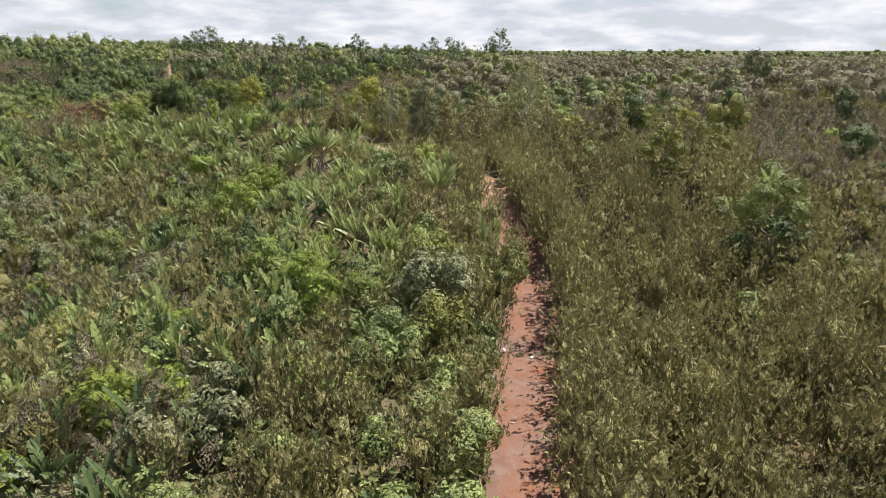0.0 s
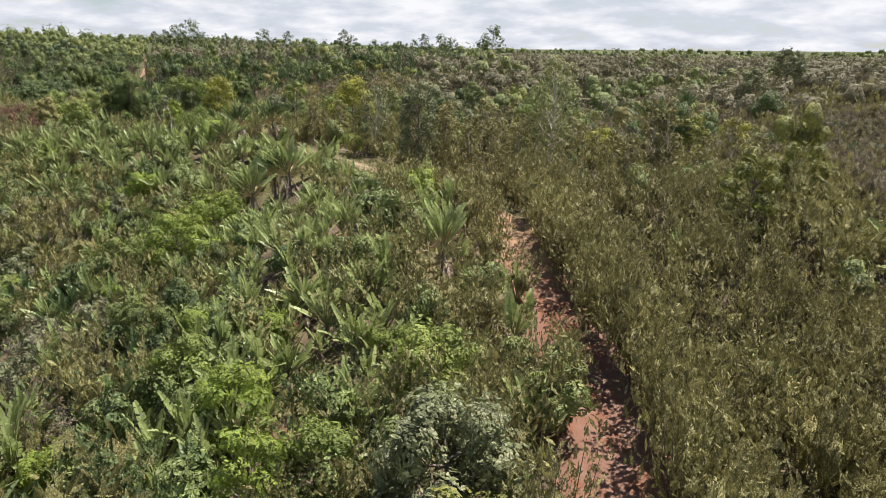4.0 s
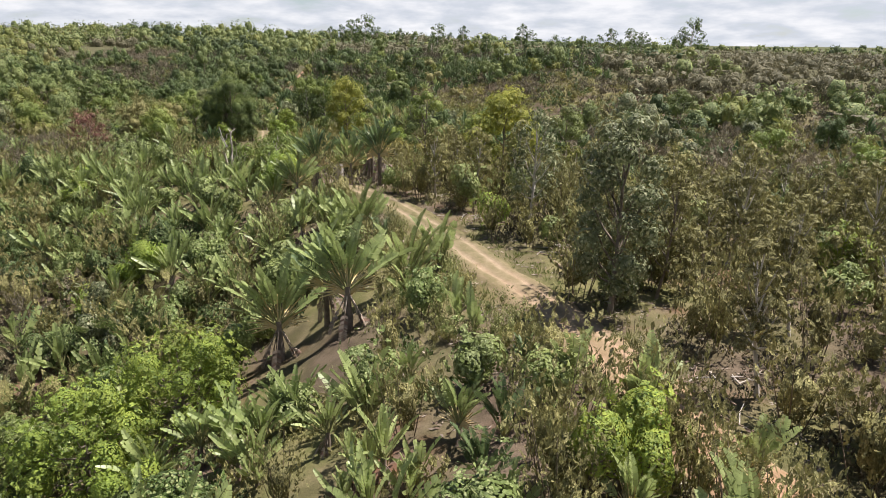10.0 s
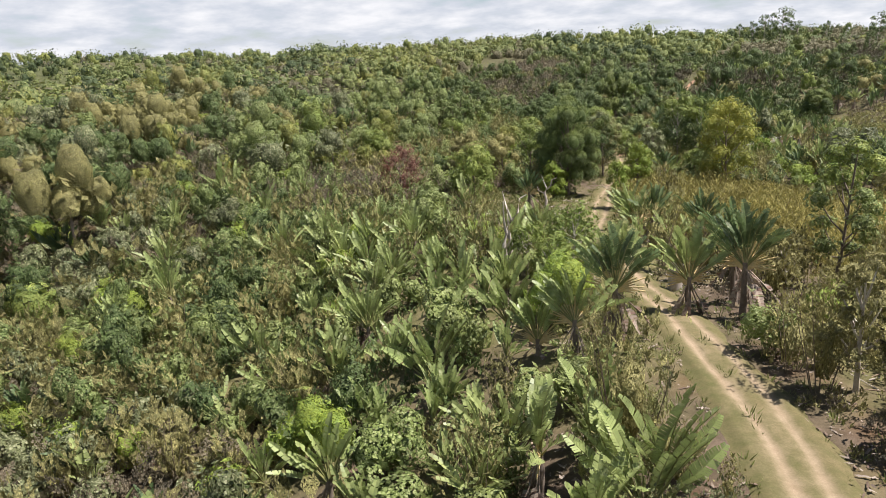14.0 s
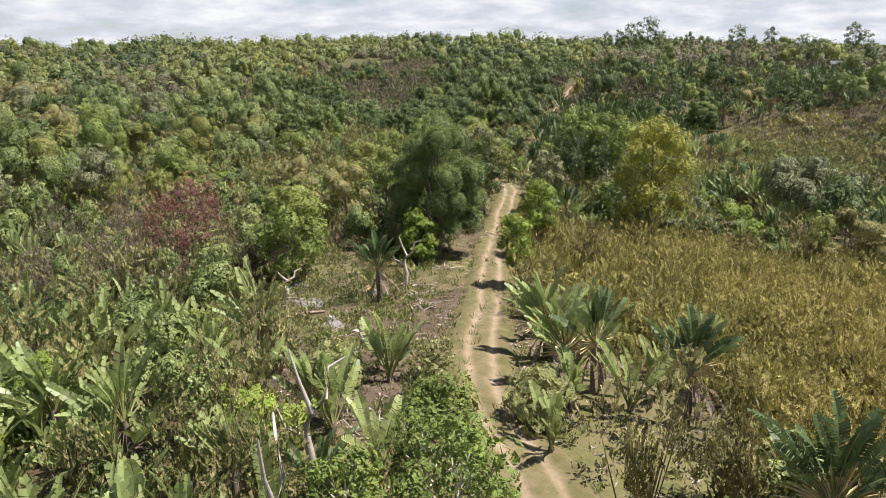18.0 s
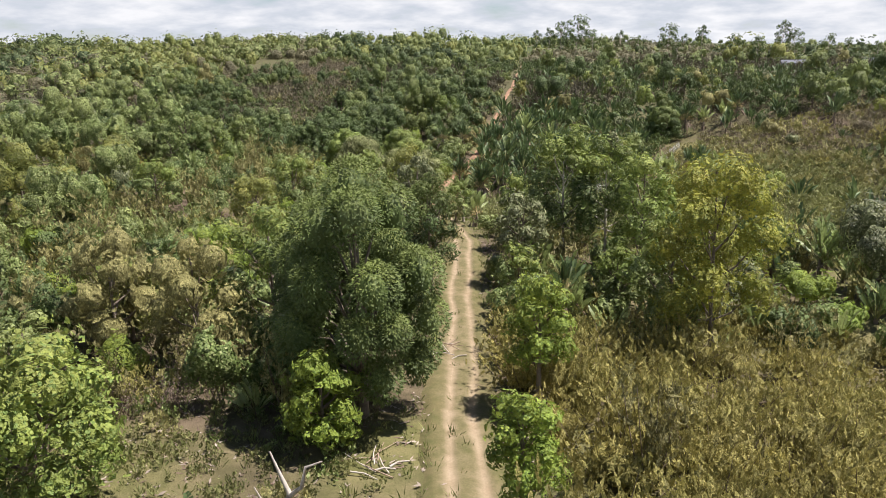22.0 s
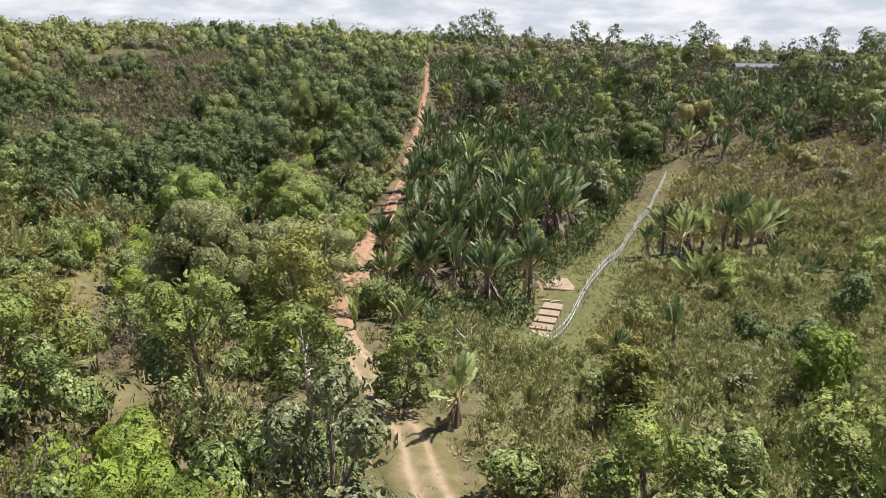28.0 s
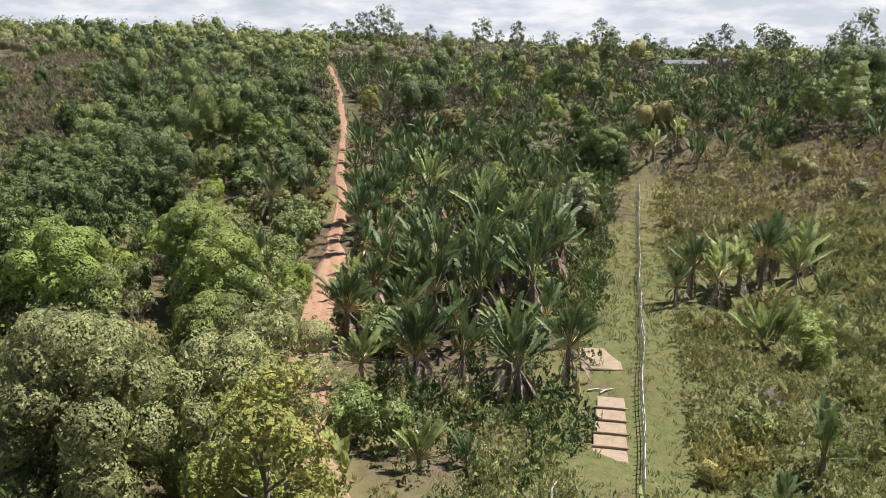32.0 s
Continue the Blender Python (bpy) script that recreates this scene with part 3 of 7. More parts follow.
def clump(c, r, n, size, aspect, droop=0.0, up=0.25, core=0.7, low=False, tone=0):
    """Leaves over a lump at c with radii r."""
    d = unit(rng.normal(size=(n, 3)) + [0, 0, up])
    rad = rng.uniform(0.7, 1.06, (n, 1))
    p = np.array(c) + d * np.array(r) * rad
    out = unit(d / np.array(r))
    way = rng.normal(size=(n, 3)) + [0, 0, 0.2 - droop]
    way = unit(way - out * (way * out).sum(1, keepdims=True) * rng.uniform(0.55, 1.0, (n, 1)))
    nrm = unit(out + rng.normal(size=(n, 3)) * 0.42 + [0, 0, 0.3])
    p = p - way * size * 0.45
    L = size * rng.uniform(0.65, 1.3, n)
    parts = [(*leaf_quads(p, way, nrm, L, L * aspect), tone)]
    if core:
        parts.append((*core_ball(c, np.array(r) * core, low), tone))
    return parts


def shrub(height, radius, n, size, aspect, lumps=4, stems=5, droop=0.0, core=0.55, slim=1.0, cores=1, low=False):
    out = []
    for k in range(lumps):
        a = rng.uniform(0, 2 * np.pi)
        q = radius * rng.uniform(0.1, 0.62)
        top = rng.uniform(0.55, 0.85) * height
        c = (q * np.cos(a), q * np.sin(a), top * rng.uniform(0.62, 0.95))
        rr = radius * rng.uniform(0.42, 0.7)
        out += clump(c, (rr, rr, rr * slim * rng.uniform(0.9, 1.4)), n // lumps, size, aspect, droop, core=core if k < cores else 0, low=low)
        if k < stems:
            out.append((*tube([(0.1 * np.cos(a), 0.1 * np.sin(a), -0.15), (c[0] * 0.5, c[1] * 0.5, c[2] * 0.5), c], 0.035, 0.012, 3), 1))
    return join(out)


def wisp(height, radius, n, size, aspect, rods=9, wood=2, core=0.5, low=True):
    """An upright scrub plant: thin rods, each feathered with narrow leaves to its tip."""
    out = []
    per = n // rods
    for k in range(rods):
        a, q = rng.uniform(0, 2 * np.pi), radius * np.sqrt(rng.uniform(0.02, 1))
        hgt = height * rng.uniform(0.65, 1.08)
        tip = np.array([q * np.cos(a), q * np.sin(a), hgt])
        foot = np.array([tip[0] * 0.25, tip[1] * 0.25, -0.15])
        s = rng.uniform(0.22, 1.0, per) ** 0.7
        p = foot + (tip - foot) * s[:, None] + rng.normal(size=(per, 3)) * 0.34 * radius * (1.3 - s[:, None]) * [1, 1, 0.5]
        way = unit(rng.normal(size=(per, 3)) * [0.7, 0.7, 0.4] + [0, 0, 1.15])
        nrm = unit(rng.normal(size=(per, 3)) * 0.7 + [0, 0, 0.9])
        L = size * rng.uniform(0.6, 1.35, per)
        out.append((*leaf_quads(p, way, nrm, L, L * aspect), 0))
        if wood and k % wood == 0:
            out.append((*tube([foot, (foot + tip) / 2, tip * 0.93], 0.022, 0.008, 3), 1))
    if core:
        v, q = core_ball((0, 0, 0), (radius * core, radius * core, height * 0.3), low)
        v = v + [0, 0, height * 0.36]
        out.append((v, q, 0))
    return join(out)


def tree_parts(height, radius, n, size, aspect, lumps=10, bare=0.35, droop=0.0, trunk_r=0.13, core=0.66, lean=0.3, tall=1.0, lump=1.0):
    """Trunk with limbs, and a crown of leafy lumps."""
    wood, crown = [], []
    bend = rng.normal(size=2) * lean
    mid = np.array([bend[0] * 0.5, bend[1] * 0.5, height * bare])
    top = np.array([bend[0], bend[1], height * 0.82])
    wood.append((*tube([(0, 0, -0.2), mid * 0.5, mid, (mid + top) / 2, top], trunk_r, trunk_r * 0.25, 6), 0))
    for k in range(lumps):
        f = (k + 0.5) / lumps
        a = k * 2.4 + rng.uniform(-0.5, 0.5)
        zc = height * (bare + (0.93 - bare) * f)
        spread = radius * tall * np.sqrt(max(0.06, 1 - (1.6 * f - 0.62) ** 2)) * 0.66
        base = mid + (top - mid) * max(0.0, f - 0.25)
        c = np.array([base[0] + spread * np.cos(a), base[1] + spread * np.sin(a), zc])
        rr = radius * lump * rng.uniform(0.36, 0.52)
        # upper lumps get the second tone, the lighter one for lit tops
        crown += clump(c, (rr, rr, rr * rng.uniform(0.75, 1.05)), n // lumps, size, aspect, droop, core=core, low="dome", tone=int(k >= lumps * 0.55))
        wood.append((*tube([base, (base + c) / 2 + [0, 0, -0.1 * radius], c], trunk_r * 0.45, 0.02, 4), 0))
    return join(wood), join(crown)


def leaf_blade(length, width, stalk, cuts, torn, seed, fold=0.35):
    """One paddle leaf along +x, from its stalk's foot: stalk, arched midrib and a folded blade slit into pointed strips."""
    g = np.random.default_rng(seed)
    tot = stalk + length
    sway = g.uniform(-0.06, 0.06)

    def rib(s):
        s = np.asarray(s, float)
        q = s / tot
        return np.stack([s * (1 - 0.05 * q ** 2), sway * tot * q ** 2, -0.13 * tot * q ** 2.8], -1)
    pieces = [(*tube(rib(np.linspace(0, stalk, 3)), 0.065, 0.03, 3), 1), (*tube(rib(np.linspace(stalk, tot * 0.98, 3)), 0.03, 0.008, 3), 1)]
    for side in (-1, 1):
        e = np.linspace(0, 1, cuts + 1)
        sag, slant, left = g.uniform(-0.2, 0.12), g.uniform(0.4, 0.6), 0
        for k in range(cuts):
            if left == 0:
                left, dz, gap = int(g.integers(1, 5)), fold + sag + g.uniform(-0.45, 0.15) * torn, g.uniform(0.84, 1.04)
            left -= 1
            a, b = e[k], e[k + 1] - (torn * g.uniform(0.15, 0.5) / cuts if left == 0 else 0)
            shape = [np.sin(np.pi * min(0.96, 0.12 + 0.84 * f) ** 0.75) ** 0.5 * width * 0.5 * gap for f in (a, b)]
            ra, rb = rib(stalk + a * length), rib(stalk + b * length)
            oa, ob = (np.array([w * slant, side * w, w * dz]) for w in shape)
            tip = (ra + oa + rb + ob) / 2 - [0.0, 0.0, 0.05 * width * torn]
            v = np.array([ra, rb, tip + (rb + ob - tip) * 0.82, tip + (ra + oa - tip) * 0.82])
            pieces.append((v, np.array([[0, 1, 2, 3]]), 0))
    return join(pieces)


def turned(v, az, el, roll):
    """Rotate points: roll about x, raise by el from level, turn to az."""
    m = Matrix.Rotation(az, 3, "Z") @ Matrix.Rotation(-el, 3, "Y") @ Matrix.Rotation(roll, 3, "X")
    return v @ np.array(m).T


def placed(tmpl, P, yaw, scale, lift=None):
    """One mesh out of a template at many places."""
    V, Q, M = tmpl
    P, yaw, scale = np.asarray(P, float), np.asarray(yaw)[:, None], np.asarray(scale)[:, None]
    lift = scale if lift is None else np.asarray(lift)[:, None]
    c, s = np.cos(yaw), np.sin(yaw)
    X = (V[None, :, 0] * c - V[None, :, 1] * s) * scale + P[:, 0:1]
    Y = (V[None, :, 0] * s + V[None, :, 1] * c) * scale + P[:, 1:2]
    Z = V[None, :, 2] * lift + P[:, 2:3]
    n = len(P)
    VV = np.stack([X, Y, Z], -1).reshape(-1, 3)
    QQ = (Q[None] + (np.arange(n) * len(V))[:, None, None]).reshape(-1, 4)
    return VV, QQ, np.tile(M, n)


def part(name, tm, mats, parent, label=""):
    ob = new(name, quad_mesh(name, tm[0], tm[1], mats, tm[2]))
    ob.parent = parent
    return tagged(ob, label)


# ---- zones ----
def smoothstep(v, a, b):
    t = np.clip((v - a) / (b - a), 0, 1)
    return t * t * (3 - 2 * t)


def blotch(x, y, s, ph):
    return 0.5 + 0.25 * (np.sin(x * s + ph) * np.cos(y * s * 1.17 - ph) + np.sin((x + y) * s * 0.61 + 2 * ph) + 0.6 * np.sin((x - 1.7 * y) * s * 1.9 + ph))


def thicket(name, label, category, templates, pts, mats, smin=0.75, smax=1.25, tones=None):
    """Plants past counting, joined into one object; tones: other leaf materials, one a plant."""
    if not len(pts):
        return None
    pick = rng.integers(0, len(templates), len(pts))
    off = 0
    Vs, Qs, Ms = [], [], []
    for k, t in enumerate(templates):
        sel = pts[pick == k]
        if not len(sel):
            continue
        P = np.column_stack([sel, H(sel[:, 0], sel[:, 1]) - 0.05])
        sc = rng.uniform(smin, smax, len(sel)) * (0.78 + 0.44 * blotch(sel[:, 0], sel[:, 1], 0.041, 1.1))
        V, Q, M = placed(t, P, rng.uniform(0, 6.28, len(sel)), sc, sc * rng.uniform(0.85, 1.2, len(sel)))
        if tones:
            drift = (blotch(sel[:, 0], sel[:, 1], 0.055, 0.3 * len(tones)) - 0.15) / 0.7 + rng.uniform(-0.3, 0.3, len(sel))
            own = np.repeat((np.clip(drift, 0, 0.999) * (len(tones) + 1)).astype(int), len(t[2]))
            M = np.where((M == 0) & (own > 0), own + len(mats) - 1, M)
        Vs.append(V)
        Qs.append(Q + off)
        Ms.append(M)
        off += len(V)
    mats = mats + (tones or [])
    ob = new(name, quad_mesh(name, np.concatenate(Vs), np.concatenate(Qs), mats, np.concatenate(Ms)))
    return tagged(ob, label, category, kind="stuff")


def jitter_grid(x0, x1, y0, y1, step):
    a, b = np.meshgrid(np.arange(x0, x1, step), np.arange(y0, y1, step), indexing="ij")
    p = np.stack([a.ravel(), b.ravel()], -1)
    return p + rng.uniform(-0.7, 0.7, p.shape) * step


def lane_gap(y):
    """How far plants keep from the lane's middle, left and right."""
    left = np.interp(y, [0, 33, 44, 57, 61, 66, 75, 90, 104, 112, 125, 140, 165, 172, 200, 230, 400], [2.2, 2.1, 0.6, 1.0, 1.6, 1.0, 1.7, 3.2, 3.0, 4.0, 4.2, 2.4, 2.0, 1.2, 1.6, 0.7, 0.8])
    right = np.interp(y, [0, 36, 46, 53, 60, 66, 75, 90, 104, 112, 125, 140, 165, 172, 200, 230, 400], [2.8, 2.6, 1.6, 1.7, 1.9, 1.6, 1.45, 1.6, 1.6, 1.7, 1.9, 1.9, 1.7, 1.1, 1.4, 0.5, 0.6])
    return left, right


OPEN = []


def free(x, y, extra=0.0):
    d = off_lane(x, y)
    left, right = lane_gap(y)
    ok = (d > right + extra) | (d < -left - extra)
    for cx, cy, r in OPEN:
        ok &= np.hypot(x - cx, y - cy) > r + extra
    return ok

# ---- plant templates ----
OLIVE_NEAR = [wisp(h, r, 288, 0.29, 0.42, 18, 4, 0.3) for h, r in ((3.0, 1.1), (2.6, 1.2), (3.5, 1.15), (2.8, 1.25), (3.2, 1.05))]
OLIVE_SIDE = [wisp(h, r, 144, 0.44, 0.44, 14, 5, 0.3) for h, r in ((3.0, 1.15), (2.6, 1.25), (3.4, 1.2))]
OLIVE_LOW = [wisp(h, r, 56, 0.4, 0.6, 9, 0, 0) for h, r in ((0.8, 1.0), (1.1, 0.95), (0.6, 1.1))]
GOLD_NEAR = [wisp(h, r, 280, 0.26, 0.4, 20, 6, 0.4) for h, r in ((1.3, 1.2), (1.65, 1.15), (1.15, 1.3))]
GREEN_NEAR = [shrub(h, r, 120, 0.4, 0.55, 8, 4, cores=4, core=0.75, low="dome") for h, r in ((2.4, 1.4), (3.0, 1.45), (1.9, 1.5))]
LIME_NEAR = [shrub(h, r, 170, 0.38, 0.5, 9, 4, cores=4, core=0.75, low="dome") for h, r in ((2.1, 1.35), (2.6, 1.45))]
OLIVE_MID = [wisp(h, r, 63, 0.66, 0.6, 9, 0, 0.5, 'dome') for h, r in ((2.9, 1.7), (2.3, 1.9), (3.3, 1.8))]
LOW_MID = [wisp(h, r, 36, 0.5, 0.6, 7, 0, 0) for h, r in ((0.8, 1.5), (1.1, 1.4))]
GREEN_MID = [shrub(h, r, 60, 0.66, 0.6, 4, 0, cores=4, core=0.68, low="dome") for h, r in ((3.0, 2.0), (3.8, 2.1), (2.4, 1.9))]
TREE_MID = []
for h, r in ((5.2, 2.5), (6.6, 2.9), (4.4, 2.3), (5.8, 2.2)):
    c = shrub(h, r, 150, 0.6, 0.55, 7, 0, cores=6, core=0.6, low="dome")
    w = tube([(0, 0, -0.3), (0.1, 0, h * 0.6)], 0.14, 0.07, 4)
    TREE_MID.append(join([(c[0], c[1], c[2] * 0), (w[0], w[1], 1)]))
FAR_TUFT = [shrub(h, r, 48, 1.0, 0.6, 4, 0, core=0.62, cores=2, low="dome") for h, r in ((4.5, 4.2), (6.0, 4.4), (3.0, 4.6), (8.0, 3.6))]
FAR_LOW = [shrub(h, r, 34, 1.05, 0.6, 5, 0, core=0.6, cores=1, low='dome') for h, r in ((1.4, 4.5), (1.9, 4.7))]
RIM_TUFT = [shrub(h, r, 26, 1.1, 0.7, 3, 0, core=0.75, cores=2, low="dome") for h, r in ((3.2, 3.6), (4.0, 4.2), (2.4, 4.0))]


def grass_tuft(h, n):
    a = rng.uniform(0, 6.28, n)
    q = rng.uniform(0, 0.35, n)
    base = np.stack([q * np.cos(a), q * np.sin(a), np.full(n, -0.03)], -1)
    way = unit(np.stack([np.cos(a) * 0.5, np.sin(a) * 0.5, np.full(n, 1.0)], -1) + rng.normal(size=(n, 3)) * 0.3)
    v, qd = leaf_quads(base, way, unit(rng.normal(size=(n, 3))), h * rng.uniform(0.5, 1.2, n), 0.05 * rng.uniform(0.7, 1.6, n))
    return v, qd, np.zeros(len(qd), int)


GRASS = [grass_tuft(h, 16) for h in (0.35, 0.5, 0.7)]


# ---- fan palms ----
BLADES = [leaf_blade(1.85, 0.54, 1.4, 19, 1.0, 1), leaf_blade(1.7, 0.5, 1.2, 18, 0.8, 2), leaf_blade(1.5, 0.47, 1.0, 16, 1.2, 3), leaf_blade(2.0, 0.56, 1.5, 20, 0.6, 4)]
BLADES_LITE = [leaf_blade(1.85, 0.46, 1.3, 6, 0.8, 5), leaf_blade(1.7, 0.43, 1.1, 5, 0.7, 6), leaf_blade(1.5, 0.4, 0.9, 5, 0.9, 7), leaf_blade(2.0, 0.48, 1.4, 6, 0.5, 8)]


def plain_blade(length, width, stalk):
    """A far leaf: stalk strip and a blade of four faces."""
    tot = stalk + length
    s = np.array([0, stalk, stalk + length * 0.5, tot])
    x, z = s * (1 - 0.05 * (s / tot) ** 2), -0.12 * tot * (s / tot) ** 2.6
    w = np.array([0.05, 0.08, width / 2, 0.06])
    lift = np.array([0, 0.02, 0.2, 0.02])
    mid = np.stack([x, 0 * x, z], -1)
    lo, hi = mid + np.stack([0 * x, -w, lift], -1), mid + np.stack([0 * x, w, lift], -1)
    V = np.concatenate([mid, lo, hi])
    Q = [(0, 1, 9, 8)] + [(k, k + 1, k + 9, k + 8) for k in (1, 2)] + [(k + 4, k + 5, k + 1, k) for k in (1, 2)]
    return V, np.array(Q), np.zeros(5, int)


BLADES_MID = [plain_blade(1.8, 0.5, 1.5), plain_blade(1.6, 0.46, 1.2)]
BLADE_MESH = [[quad_mesh("leaf", b[0], b[1], [m, STALK], b[2]) for b in BLADES] for m in (LEAF_PALM, LEAF_PALM_BLUE)]
DEAD_MESH = [quad_mesh("dead_leaf", b[0], b[1], [LEAF_DEAD, LEAF_DEAD], b[2]) for b in BLADES[:3]]


def fan_layout(count, spread, low, high, seed):
    g = np.random.default_rng(seed)
    rows = []
    for k in range(count):
        f = (k + 0.5) / count * 2 - 1
        el = radians(high - (high - low) * abs(f) ** 1.3 + g.uniform(-6, 6))
        az = (0 if f > 0 else math.pi) + radians(g.uniform(-spread, spread))
        rows.append((az, el, radians(g.uniform(-70, 70)), g.uniform(0.75, 1.08), int(g.integers(0, 4))))
    return rows


def fan_trunk(h, r=0.17):
    pts = [(0, 0, -0.3), (0.04, 0.02, h * 0.35), (0.0, 0.05, h * 0.7), (0, 0, h + 0.15)]
    v, q = tube(pts, r, r * 0.8, 8)
    return v, q, np.zeros(len(q), int)


def fan_boot(h):
    """The flat fan of leaf bases and bare old stalks over the trunk."""
    out = []
    for k in range(25):
        a = radians(-102 + 8.5 * k)
        d = np.array([math.sin(a), 0, math.cos(a)])
        ln = 1.15 + 0.3 * math.sin(k * 2.3)
        out.append((*tube([np.array([0, 0, h - 0.25]), np.array([0, 0.02, h]) + d * 0.35, np.array([0, 0.06 * math.sin(k), h]) + d * ln], 0.085, 0.022, 4), 0))
    return join(out)


def fan_palm(trunk, count, spread, low, high, tone, dead, seed, size=1.0):
    """A traveller's palm with each leaf a part."""
    root = new("travellers_palm")
    part("trunk", fan_trunk(max(0.25, trunk)), [BARK], root)
    if trunk > 0.7:
        part("leaf_base_fan", fan_boot(trunk), [STALK_BASE], root, "orange-brown fan of leaf bases")
    for az, el, roll, s, kind in fan_layout(count, spread, low, high, seed):
        ob = new("leaf", BLADE_MESH[tone][kind])
        ob.parent = root
        ob.matrix_basis = Matrix.Translation((0, 0, max(0.1, trunk - 0.1))) @ Matrix.Rotation(az, 4, "Z") @ Matrix.Rotation(-el, 4, "Y") @ Matrix.Rotation(roll, 4, "X") @ Matrix.Scale(s * size, 4)
    g = np.random.default_rng(seed + 50)
    for k in range(dead):
        ob = new("dead_leaf", DEAD_MESH[k % 3])
        ob.parent = root
        ob.matrix_basis = Matrix.Translation((0, 0, max(0.4, trunk - 0.1))) @ Matrix.Rotation(g.uniform(0, 6.28), 4, "Z") @ Matrix.Rotation(radians(g.uniform(35, 75)), 4, "Y") @ Matrix.Scale(size * min(0.8, 0.3 + trunk * 0.28), 4)
        tagged(ob, "withered brown hanging leaf")
    return root


def fan_mid(trunk, count, spread, low, high, dead, seed):
    out = [(*tube([(0, 0, -0.3), (0, 0, max(0.3, trunk) + 0.15)], 0.17, 0.14, 5), 1)]
    for az, el, roll, s, kind in fan_layout(count, spread, low, high, seed):
        b = BLADES_MID[kind % 2]
        v = turned(b[0] * s, az, el, roll) + [0, 0, max(0.1, trunk - 0.1)]
        out.append((v, b[1], 0))
    g = np.random.default_rng(seed + 9)
    for k in range(dead):
        b = BLADES_MID[k % 2]
        v = turned(b[0] * min(0.8, 0.3 + trunk * 0.28), g.uniform(0, 6.28), -radians(g.uniform(40, 80)), 0) + [0, 0, max(0.4, trunk - 0.1)]
        out.append((v, b[1], 2))
    return join(out)


FANS = []
for k, spec in enumerate(((0.2, 17, 40, 48, 87, 0, 2), (0.2, 17, 70, 46, 87, 1, 1), (0.3, 13, 25, 58, 88, 0, 2), (0.9, 20, 32, 44, 88, 0, 4), (1.8, 23, 26, 32, 88, 0, 7), (2.7, 23, 34, 42, 88, 1, 8), (0.2, 9, 80, 52, 87, 0, 0), (1.9, 14, 20, 58, 88, 0, 4))):
    FANS.append(fan_palm(*spec[:5], spec[5], spec[6], 20 + k))
FAN_LABEL = {0: "low bushy traveller's palm with torn green leaves", 1: "low blue-green traveller's palm with glossy leaves", 2: "narrow young traveller's palm with upright leaves", 3: "short-stemmed traveller's palm with fanned leaves", 4: "traveller's palm with orange leaf bases and dead skirt", 5: "tall traveller's palm on a trunk with withered skirt", 6: "small traveller's palm with few broad leaves", 7: "tall narrow traveller's palm with upright leaves"}
def fan_torn(trunk, count, spread, low, high, dead, seed):
    out = [(*tube([(0, 0, -0.3), (0, 0, max(0.3, trunk) + 0.15)], 0.17, 0.14, 6), 1)]
    g = np.random.default_rng(seed + 9)
    rows = fan_layout(count, spread, low, high, seed) + [(g.uniform(0, 6.28), -radians(g.uniform(40, 80)), 0.0, -min(0.8, 0.3 + trunk * 0.28), k) for k in range(dead)]
    for az, el, roll, s, kind in rows:
        b = BLADES_LITE[kind % 4]
        out.append((turned(b[0] * abs(s), az, el, roll) + [0, 0, max(0.15, trunk - 0.1)], b[1], np.where(b[2] == 1, 3, 0) if s > 0 else np.full(len(b[1]), 2)))
    V, Q, Mt = join([(v, q, 0) for v, q, m in out])
    return V, Q, np.concatenate([np.full(len(q), m) if np.isscalar(m) else m for v, q, m in out])


FAN_TORN = [fan_torn(t, c, s, lo, hi, d, 90 + k) for k, (t, c, s, lo, hi, d) in enumerate(((0.2, 17, 60, 40, 87, 4), (0.6, 18, 40, 36, 88, 6), (0.3, 16, 80, 46, 88, 4), (1.4, 18, 32, 32, 88, 7)))]
FAN_TALL = [fan_torn(t, c, s, lo, hi, d, 110 + k) for k, (t, c, s, lo, hi, d) in enumerate(((1.9, 16, 30, 34, 88, 8), (2.6, 17, 26, 38, 88, 9), (1.2, 15, 34, 40, 88, 7), (2.1, 14, 50, 36, 87, 8)))]
FAN_MID = [fan_mid(t, c, s, lo, hi, d, 70 + k) for k, (t, c, s, lo, hi, d) in enumerate(((0.2, 15, 60, 46, 87, 1), (0.8, 17, 34, 42, 88, 2), (1.6, 18, 30, 36, 88, 4), (0.3, 14, 80, 50, 87, 1)))]
fans_used = set()


def plant_fan(kind, x, y, yaw, size=1.0):
    m = Matrix.Translation((x, y, float(H(x, y)) - 0.05)) @ Matrix.Rotation(yaw, 4, "Z") @ Matrix.Scale(size * 0.82, 4)
    if kind not in fans_used:
        fans_used.add(kind)
        ob = FANS[kind]
        ob.matrix_basis = m
    else:
        ob = copy_thing(FANS[kind], m)
    return tagged(ob, FAN_LABEL[kind], "traveller's palm", "traveller's palms")


# ---- single trees ----
OPEN.append((40.7, 102.3, 4.0))
# lighter leaf for upper lumps: sunlight on crown tops put into the colour
LIT_TOPS = {"green_leaf": LEAF_FRESH_LIT, "dark_leaf": LEAF_MANGO}


